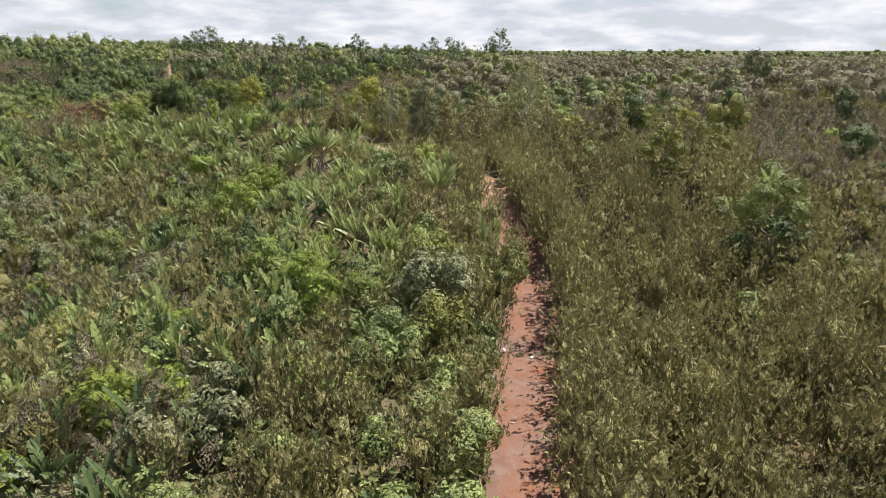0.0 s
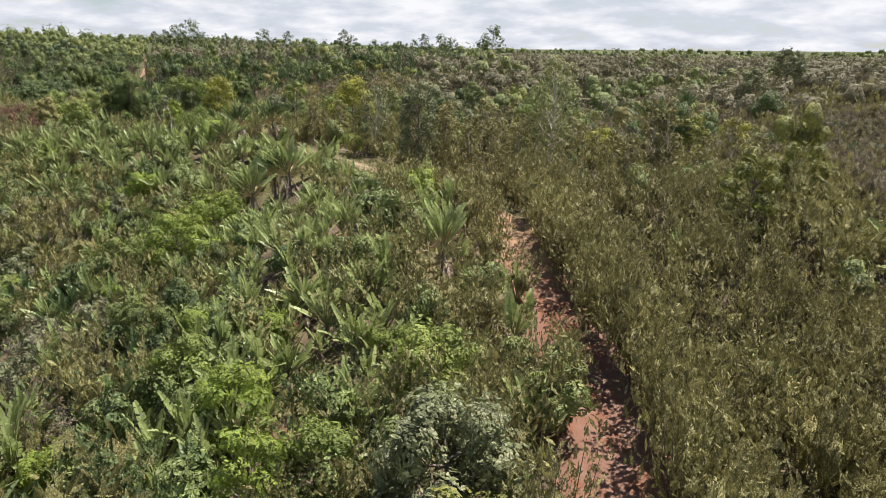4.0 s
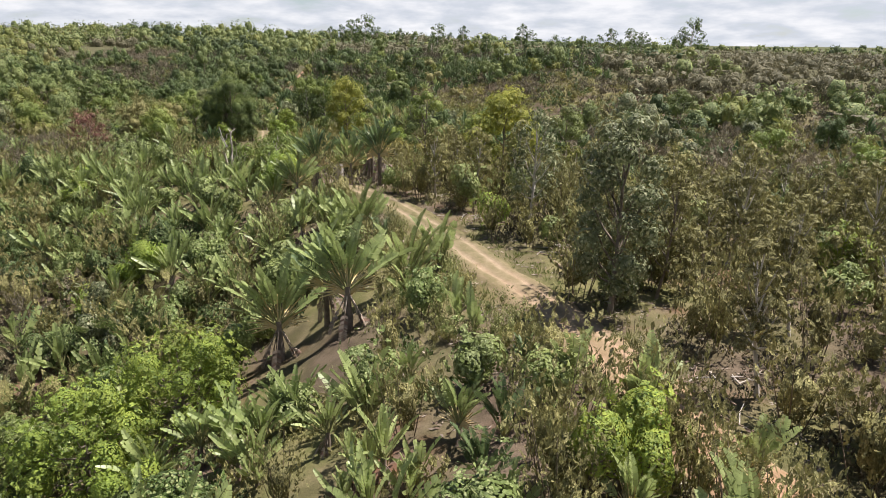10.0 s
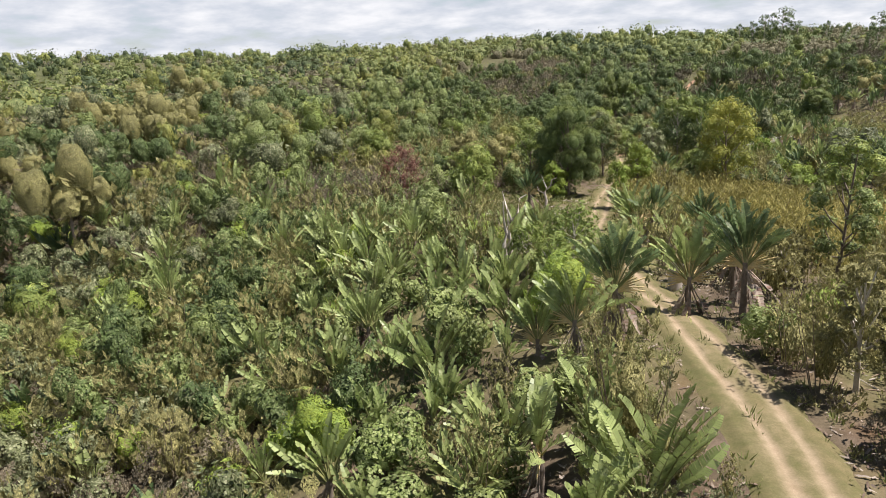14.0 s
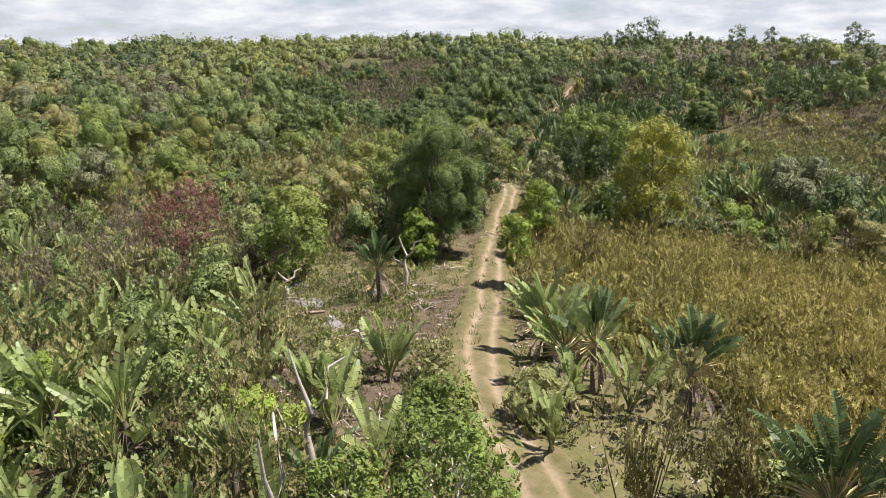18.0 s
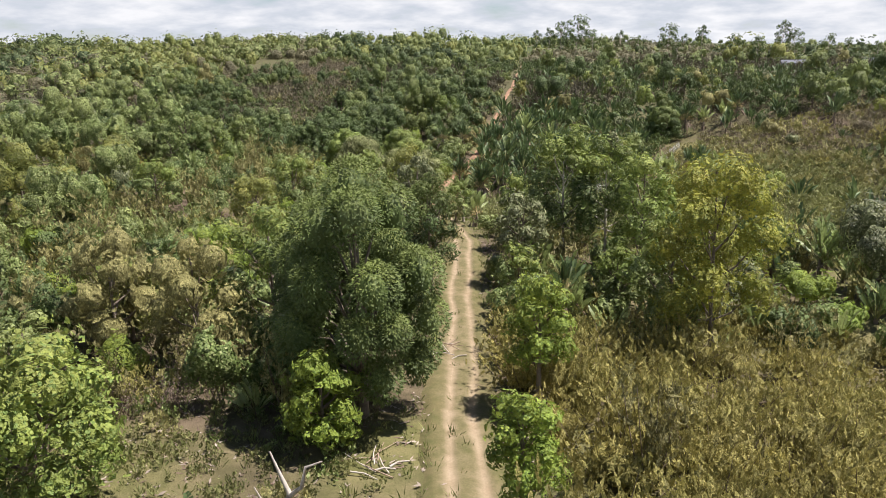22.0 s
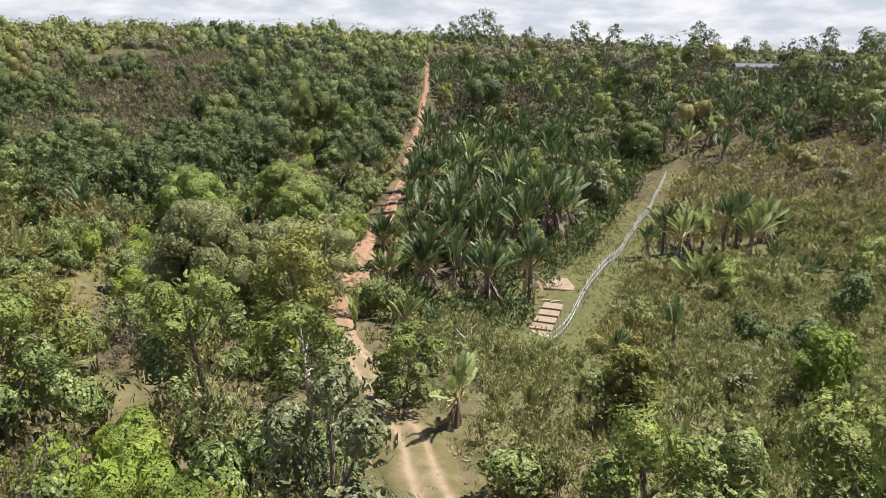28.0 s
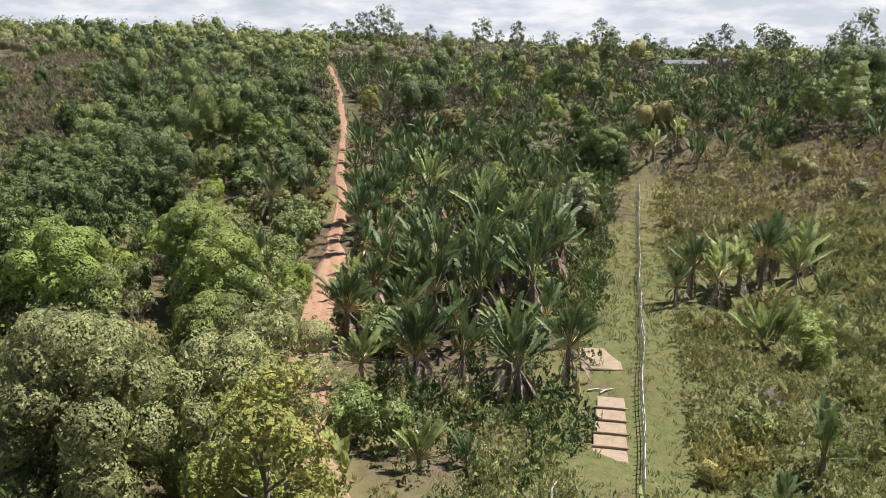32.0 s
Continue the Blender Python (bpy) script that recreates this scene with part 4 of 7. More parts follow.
def tree(name, x, y, h, r, n, size, aspect, leaf, bark, label, category="tree", group="", tip=None, **kw):
    root = new(name)
    root.matrix_basis = Matrix.Translation((x, y, float(H(x, y)))) @ Matrix.Rotation(rng.uniform(0, 6.28), 4, "Z")
    OPEN.append((x, y, min(1.4, r * 0.5)))
    w, c = tree_parts(h, r, int(n * 1.7), size * 0.74, aspect, **kw)
    part("trunk", w, [bark], root)
    part("crown", c, [leaf, tip or LIT_TOPS.get(leaf.name, leaf)], root)
    return tagged(root, label, category, group)


def domed_tree(x, y, h, r, label, seed):
    """A dense tree whose crown is made of rounded domes of long hanging leaves."""
    g = np.random.default_rng(seed)
    root = new("broad_tree")
    root.matrix_basis = Matrix.Translation((x, y, float(H(x, y))))
    OPEN.append((x, y, r * 0.6))
    wood, crown = [(*tube([(0, 0, -0.2), (0.05, 0, h * 0.2), (0, 0.1, h * 0.45), (0, 0, h * 0.8)], 0.24, 0.07, 7), 0)], []
    for ring, (count, out, top, size) in enumerate(((1, 0.0, 1.0, 0.42), (4, 0.66, 0.9, 0.42), (7, 1.0, 0.7, 0.38), (8, 1.12, 0.5, 0.36), (7, 1.0, 0.33, 0.32))):
        for k in range(count):
            a = 2 * math.pi * (k + 0.5 * (ring % 2)) / count + g.uniform(-0.3, 0.3)
            q = r * out * g.uniform(0.85, 1.1)
            rr = r * size * g.uniform(0.85, 1.15)
            c = np.array([q * math.cos(a), q * math.sin(a), h * top * g.uniform(0.94, 1.03) - rr])
            n = 2500
            d = unit(g.normal(size=(n, 3)) + [0, 0, 0.55])
            p = c + d * [rr, rr, rr * 1.15] * g.uniform(0.86, 1.06, (n, 1))
            way = unit(d * [0.9, 0.9, 0.45] + g.normal(size=(n, 3)) * 0.4 + [0, 0, -0.4])
            nrm = unit(d + g.normal(size=(n, 3)) * 0.2 + [0, 0, 0.3])
            ln = 0.1 * g.uniform(0.7, 1.5, n)
            # leaves that face up get the sunlit tone, the others the darker one
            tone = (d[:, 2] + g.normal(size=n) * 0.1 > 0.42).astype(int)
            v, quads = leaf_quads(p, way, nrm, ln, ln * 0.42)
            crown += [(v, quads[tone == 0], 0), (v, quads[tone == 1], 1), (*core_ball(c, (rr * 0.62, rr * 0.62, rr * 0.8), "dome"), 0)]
            wood.append((*tube([(0, 0, h * max(0.18, top - 0.4)), c * [0.5, 0.5, 0.9], c], 0.07, 0.02, 4), 0))
    part("trunk", join(wood), [BARK], root)
    part("crown", join(crown), [LEAF_HANG, LEAF_HANG_LIT], root)
    tagged(root, label, "tree")


MANGO = dict(lump=0.92, lumps=32, bare=0.16, droop=1.0, trunk_r=0.2, core=0.82)
ROUND = dict(lumps=13, bare=0.2, droop=0.35, trunk_r=0.13, core=0.64)
AIRY = dict(lumps=12, bare=0.3, droop=0.8, trunk_r=0.09, core=0.4, lean=0.5)
domed_tree(-46.9, 129.0, 9.4, 2.1, "tall dense dark-green tree with drooping leaves beside the track", 3)
domed_tree(-49.8, 132.2, 8.7, 1.9, "dense dark-green tree with drooping leaves behind a taller one", 4)
tree("broad_tree", -46.6, 126.4, 3.4, 1.3, 500, 0.46, 0.70, LEAF_LIME, BARK, "bright green leafy young tree under a dark one", **ROUND)
tree("broad_tree", -36.5, 141.7, 9.2, 2.8, 1900, 0.42, 0.60, LEAF_GILT, BARK, "tall yellow-green tree beside the golden scrub", **ROUND)
tree("broad_tree", -38.8, 143.5, 6.4, 2.2, 396, 0.53, 0.63, LEAF_GREEN, BARK, "leafy green tree beside the golden scrub", **ROUND)
tree("broad_tree", -41.6, 145.4, 3.6, 1.4, 368, 0.53, 0.63, LEAF_GREEN, BARK, "leafy green tree beside the golden scrub", **ROUND)
tree("broad_tree", 18.6, 40.0, 6.4, 2.5, 700, 0.53, 0.63, LEAF_DARK, BARK, "dark-green leafy tree above olive scrub", **ROUND)
tree("broad_tree", -0.6, 34.5, 4.2, 2.6, 612, 0.46, 0.70, LEAF_GREY, BARK, "spreading dull-green tree beside the red track", **ROUND)
tree("broad_tree", -6.6, 34.8, 3.9, 1.3, 324, 0.42, 0.70, LEAF_LIME, BARK, "bright green conical young tree", **ROUND)
tree("broad_tree", 17.0, 56.0, 5.8, 2.0, 288, 0.53, 0.70, LEAF_YELLOW, BARK, "yellow-brown leafy tree above scrub", **ROUND)
tree("broad_tree", 22.5, 60.0, 5.0, 1.9, 252, 0.53, 0.70, LEAF_YELLOW, BARK, "yellow-green leafy tree above scrub", **ROUND)
tree("gum_tree", 8.0, 70.4, 10.6, 2.1, 1300, 0.4, 0.45, LEAF_SAGE, BARK_PALE, "slender gum tree with forked white trunk", group="gum trees", **dict(AIRY, trunk_r=0.16, lumps=17, bare=0.36, core=0.3))
tree("gum_tree", 5.2, 69.2, 6.0, 1.2, 500, 0.42, 0.42, LEAF_OLIVE, BARK_PALE, "slim gum sapling with pale stem", group="gum trees", **AIRY)
tree("gum_tree", -2.1, 77.4, 8.2, 1.8, 1900, 0.42, 0.42, LEAF_GREY, BARK, "dense columnar grey-green tree beside the track", **dict(AIRY, lumps=20, bare=0.14, trunk_r=0.14, core=0.6))
tree("gum_tree", -0.2, 79.6, 6.4, 1.4, 800, 0.42, 0.42, LEAF_OLIVE, BARK, "olive-green slim tree beside the track", **dict(AIRY, bare=0.2))
tree("gum_tree", -6.6, 88.3, 7.2, 1.4, 700, 0.42, 0.42, LEAF_GREY, BARK_PALE, "gum tree with pale trunk and airy crown", group="gum trees", **dict(AIRY, trunk_r=0.12))
tree("broad_tree", -10.3, 104.0, 7.8, 3.0, 1300, 0.56, 0.63, LEAF_GILT, BARK, "yellow-green tree behind gum saplings", **ROUND)
tree("broad_tree", -18.6, 111.4, 8.2, 2.0, 360, 0.56, 0.56, LEAF_GREEN, BARK, "tall leafy green tree behind gum saplings", **ROUND)
tree("broad_tree", -14.0, 112.0, 6.6, 2.0, 288, 0.56, 0.56, LEAF_GREEN, BARK, "leafy green tree behind gum saplings", **ROUND)
tree("broad_tree", -6.0, 112.0, 7.0, 2.4, 288, 0.60, 0.56, LEAF_DARK, BARK, "dark-green tree on the valley side", **ROUND)
tree("broad_tree", -41.5, 132.6, 5.2, 1.3, 700, 0.42, 0.60, LEAF_LIME, BARK, "bright lime-green bushy tree beside the track", **dict(ROUND, bare=0.36, lump=1.15))
tree("broad_tree", -38.8, 125.4, 4.3, 1.05, 500, 0.42, 0.60, LEAF_LIME, BARK, "bright green young tree at the golden scrub", **dict(ROUND, bare=0.3, lump=1.15))
tree("broad_tree", -52.4, 144.6, 7.2, 1.8, 2300, 0.42, 0.42, LEAF_DARK, BARK, "slim tree with drooping leaves on bare ground", **dict(AIRY, lumps=13, bare=0.28, trunk_r=0.12))
tree("broad_tree", -53.5, 146.2, 6.4, 1.8, 360, 0.56, 0.39, LEAF_OLIVE, BARK_PALE, "slim tree with brownish drooping leaves", **dict(AIRY, lumps=11, bare=0.25))
tree("broad_tree", -47.0, 152.4, 9.2, 2.6, 1000, 0.53, 0.56, LEAF_GREEN, BARK_PALE, "spreading green tree with pale forked branches", **dict(ROUND, lumps=14, bare=0.32))
tree("broad_tree", -44.4, 153.0, 8.6, 2.5, 850, 0.53, 0.56, LEAF_GREEN, BARK_PALE, "spreading green tree with pale forked branches", **dict(ROUND, bare=0.32))
tree("broad_tree", -42.0, 151.5, 8.0, 2.2, 640, 0.49, 0.63, LEAF_FRESH_LIT, BARK, "bright leafy green tree above fan palms", **ROUND)
tree("broad_tree", -48.6, 148.8, 5.6, 1.8, 360, 0.46, 0.56, LEAF_GREY, BARK, "dull green leaning tree beside the track", **dict(ROUND, bare=0.38))
tree("broad_tree", -51.0, 155.0, 5.4, 1.7, 324, 0.46, 0.56, LEAF_GREEN, BARK, "leafy green tree beside the track", **dict(ROUND, bare=0.3))
tree("broad_tree", -46.9, 145.2, 3.4, 1.5, 288, 0.46, 0.56, LEAF_GREEN, BARK, "rounded green young tree beside the track", **dict(ROUND, bare=0.1))
tree("broad_tree", -60.8, 141.6, 4.2, 2.3, 540, 0.46, 0.63, LEAF_FRESH_LIT, BARK, "bright green spreading tree beside scrub", **ROUND)
tree("broad_tree", -68.0, 168.4, 6.6, 2.2, 1500, 0.38, 0.6, LEAF_YELLOW, BARK, "yellow-green leafy tree beside the track", **ROUND)
tree("broad_tree", -74.8, 170.5, 7.0, 2.9, 3200, 0.36, 0.5, LEAF_SAGE, BARK, "large dense grey-green leafy tree", **dict(MANGO, droop=0.3))
tree("broad_tree", -71.5, 172.5, 6.2, 2.2, 1900, 0.36, 0.5, LEAF_SAGE, BARK, "dense grey-green leafy tree", **dict(MANGO, droop=0.3))
tree("broad_tree", -79.0, 188.0, 6.6, 2.8, 684, 0.53, 0.59, LEAF_GREEN, BARK, "dense green tree beside the red hill track", **MANGO)
tree("broad_tree", -82.5, 192.5, 6.8, 2.8, 576, 0.56, 0.59, LEAF_GREEN, BARK, "dense green tree beside the red hill track", **MANGO)
tree("broad_tree", -77.0, 183.0, 5.0, 2.3, 540, 0.49, 0.59, LEAF_DARK, BARK, "dark leafy tree beside the red hill track", **MANGO)
tree("broad_tree", -86.0, 184.0, 6.4, 2.9, 540, 0.56, 0.59, LEAF_GREEN, BARK, "leafy green tree on the hillside", **MANGO)
tree("broad_tree", -63.4, 161.6, 5.0, 1.9, 324, 0.49, 0.56, LEAF_GREEN, BARK_PALE, "slim multi-stemmed green tree", **dict(ROUND, bare=0.4))
tree("broad_tree", -61.2, 165.2, 3.6, 1.7, 288, 0.46, 0.56, LEAF_GREEN, BARK, "leafy green young tree beside the track", **ROUND)
tree("broad_tree", -52.7, 166.7, 3.4, 1.3, 700, 0.46, 0.70, LEAF_YELLOW, BARK, "bright yellow-green young tree on grass", **ROUND)
tree("broad_tree", -44.6, 172.2, 3.4, 1.5, 700, 0.46, 0.70, LEAF_LIME, BARK, "bright green young tree on grass", **ROUND)
tree("broad_tree", -56.6, 237.0, 5.5, 3.0, 324, 0.70, 0.63, LEAF_DARK, BARK, "dark-green spreading tree at the fence's end", **MANGO)
tree("broad_tree", -86.6, 246.0, 5.0, 1.6, 180, 0.70, 0.70, LEAF_YELLOW, BARK, "yellow-green tree on the dark hillside", **ROUND)
tree("broad_tree", -50.8, 119.6, 5.4, 2.2, 900, 0.5, 0.65, LEAF_FRESH_LIT, BARK, "glossy bright-green leafy tree", **ROUND)
tree("broad_tree", -60.2, 129.2, 5.8, 2.3, 396, 0.53, 0.59, LEAF_OLIVE, BARK, "brownish-green leafy tree in mixed bush", **ROUND)
tree("broad_tree", -55.2, 129.6, 5.6, 2.1, 360, 0.49, 0.59, LEAF_OLIVE, BARK, "brownish-green leafy tree in mixed bush", **ROUND)
tree("broad_tree", -54.6, 133.5, 6.6, 2.4, 432, 0.53, 0.56, LEAF_GREEN, BARK, "leafy green tree behind a dark tree", **ROUND)
tree("broad_tree", -52.0, 137.6, 6.4, 2.2, 432, 0.53, 0.56, LEAF_GREEN, BARK, "leafy green tree behind a dark tree", **ROUND)
tree("broad_tree", -44.2, 108.2, 2.16, 1.17, 396, 0.35, 0.56, LEAF_FRESH_LIT, BARK, "feathery yellow-green spreading bush tree", **dict(ROUND, core=0.25, bare=0.05))
tree("broad_tree", -35.0, 111.0, 1.56, 1.04, 324, 0.35, 0.49, LEAF_HERB, BARK, "feathery yellow-green small tree", **dict(ROUND, core=0.25, bare=0.05))
tree("broad_tree", -53.5, 108.9, 2.04, 1.30, 360, 0.35, 0.56, LEAF_FRESH_LIT, BARK, "feathery lime-green spreading small tree", **dict(ROUND, core=0.25, bare=0.05))
OPEN.extend([(-18.6, 72.4, 2.4), (-20.6, 69.0, 2.4), (-14.6, 74.4, 2.3), (-11.8, 74.6, 2.1)])
for x, y, h, r in ((-18.6, 72.4, 4.2, 2.7), (-20.6, 69.0, 4.8, 2.7)):
    tree("broad_tree", x, y, h, r, 1000, 0.4, 0.6, LEAF_LIME, BARK, "low spreading yellow-green tree among fan palms", group="lime trees among palms", lumps=16, bare=0.25, droop=0.1, trunk_r=0.12, core=0.5)
for x, y, h, r in ((-14.2, 27.2, 2.6, 1.9), (-12.6, 28.6, 2.2, 1.5)):
    tree("broad_tree", x, y, h, r, 420, 0.45, 0.7, LEAF_LIME, BARK, "low spreading lime-green tree in the scrub", lumps=11, bare=0.25, droop=0.1, trunk_r=0.1, core=0.5)
tree("broad_tree", 62.4, 144.8, 9.6, 3.4, 500, 0.8, 0.56, LEAF_GREY, BARK, "tall lone tree above far scrub", **dict(ROUND, bare=0.5, lump=0.8, lumps=16))
tree("broad_tree", 56.5, 143.5, 7.0, 2.4, 300, 0.8, 0.56, LEAF_GREY, BARK, "smaller tree beside a tall lone tree", **dict(ROUND, bare=0.4))
tree("broad_tree", 23.6, 82.3, 5.2, 2.0, 400, 0.5, 0.6, LEAF_YELLOW, BARK, "yellow-green leafy tree above brown scrub", **ROUND)
tree("broad_tree", 15.8, 84.5, 3.6, 1.8, 360, 0.5, 0.6, LEAF_GILT, BARK, "low bright yellow-leaved bush tree", **dict(ROUND, bare=0.1))
tree("broad_tree", 30.2, 89.0, 4.4, 1.7, 320, 0.5, 0.6, LEAF_GILT, BARK, "slim yellow-green tree above brown scrub", **ROUND)
tree("broad_tree", 13.8, 128.0, 5.6, 3.0, 420, 0.6, 0.6, LEAF_FRESH_LIT, BARK, "broad bright-green tree on the valley floor", **ROUND)
tree("broad_tree", 8.0, 158.5, 9.2, 3.0, 420, 0.7, 0.6, LEAF_DARK, BARK, "tall dark-green tree on the valley side", **ROUND)
tree("broad_tree", 19.5, 118.0, 5.4, 2.4, 360, 0.6, 0.6, LEAF_GREEN, BARK, "leafy green tree on the valley floor", **ROUND)
tree("rusty_tree", -56.3, 116.0, 5.6, 2.2, 700, 0.46, 0.42, LEAF_RUST, BARK, "withered rust-red tree with bare twigs", **dict(AIRY, bare=0.25))
tree("rusty_tree", -62.0, 121.5, 4.6, 2.0, 500, 0.46, 0.42, LEAF_RUST, BARK, "withered rust-brown tree with bare twigs", **dict(AIRY, bare=0.2))

tree("broad_tree", -71.6, 178.1, 6.4, 2.4, 408, 0.5, 0.65, LEAF_SAGE, BARK, "leafy grey-green tree before the hill", **ROUND)
tree("broad_tree", -70.4, 150.5, 4.6, 2.2, 374, 0.5, 0.65, LEAF_YELLOW, BARK, "yellow-green leafy tree in mixed bush", **ROUND)
tree("broad_tree", -73.2, 159.2, 5.0, 2.3, 390, 0.5, 0.65, LEAF_YELLOW, BARK, "yellow-green leafy tree in mixed bush", **ROUND)
tree("broad_tree", -67, 160.8, 6.2, 2.2, 374, 0.5, 0.65, LEAF_GREEN, BARK, "leafy green tree in mixed bush", **ROUND)
tree("broad_tree", -71.7, 156.0, 5.4, 2.2, 374, 0.5, 0.65, LEAF_GREEN, BARK, "leafy green tree in mixed bush", **ROUND)
tree("broad_tree", -82.1, 150.9, 4.4, 2.4, 408, 0.5, 0.65, LEAF_GREEN, BARK, "leafy green tree in mixed bush", **ROUND)
tree("broad_tree", -60.6, 136.6, 4.6, 2.0, 340, 0.5, 0.65, LEAF_LIME, BARK, "bright green leafy tree in mixed bush", **ROUND)
tree("broad_tree", -61.4, 131.0, 3.8, 2.0, 340, 0.5, 0.65, LEAF_YELLOW, BARK, "yellow-green leafy tree in mixed bush", **ROUND)
tree("broad_tree", -90.7, 222.6, 6.0, 2.6, 442, 0.5, 0.65, LEAF_GREEN, BARK, "leafy green tree on the hillside", **ROUND)
tree("broad_tree", -57.6, 152.2, 7.0, 2.0, 340, 0.5, 0.65, LEAF_GREY, BARK, "dull green tree beyond the bend", **ROUND)
for x, y, h, r in ((-28.0, 101.2, 3.9, 1.5), (-29.8, 103.6, 3.3, 1.4), (-27.4, 98.6, 3.0, 1.2), (-30.6, 101.0, 2.8, 1.2)):
    tree("broad_tree", x, y, h, r, 700, 0.36, 0.5, LEAF_FRESH_LIT, BARK_PALE, "feathery yellow-green small tree beside the track", group="feathery trees", lumps=18, bare=0.3, droop=0.1, trunk_r=0.06, core=0.2, lump=0.8)
tree("broad_tree", -30.6, 109.6, 1.68, 1.17, 306, 0.5, 0.65, LEAF_HERB, BARK, "feathery yellow-green small tree", **dict(ROUND, core=0.25, bare=0.05))
tree("broad_tree", -33.2, 108.0, 1.56, 1.17, 306, 0.5, 0.65, LEAF_FRESH_LIT, BARK, "feathery yellow-green small tree", **dict(ROUND, core=0.25, bare=0.05))
tree("broad_tree", -37.4, 108.4, 1.44, 1.04, 272, 0.5, 0.65, LEAF_HERB, BARK, "feathery yellow-green small tree", **dict(ROUND, core=0.25, bare=0.05))
for x, y, h, r, n, leaf, label in (
        (-8.3, 40.2, 3.6, 1.3, 800, LEAF_LIME, "bright green leafy young tree in the scrub"), (-0.9, 31.8, 3.2, 1.8, 900, LEAF_YELLOW, "broad-leaved green bush tree beside the red lane"),
        (-1.6, 41.0, 3.4, 1.9, 900, LEAF_FRESH_LIT, "soft light-green spreading tree beside the red lane"), (-29.0, 58.0, 4.4, 2.2, 600, LEAF_DARK, "dark-green rounded tree among fan palms"),
        (-16.3, 51.3, 3.6, 2.0, 600, LEAF_DARK, "dark-green rounded tree among fan palms"), (-5.4, 36.2, 3.0, 1.6, 600, LEAF_GREEN, "leafy green bush tree in the scrub"),
        (-24.4, 68.6, 4.2, 2.3, 700, LEAF_DARK, "dark-green spreading tree among fan palms"), (-11.5, 44.0, 3.4, 1.7, 500, LEAF_GREEN, "leafy green bush tree in the scrub")):
    tree("broad_tree", x, y, h, r, n, 0.42, 0.6, leaf, BARK, label, **dict(ROUND, bare=0.12))
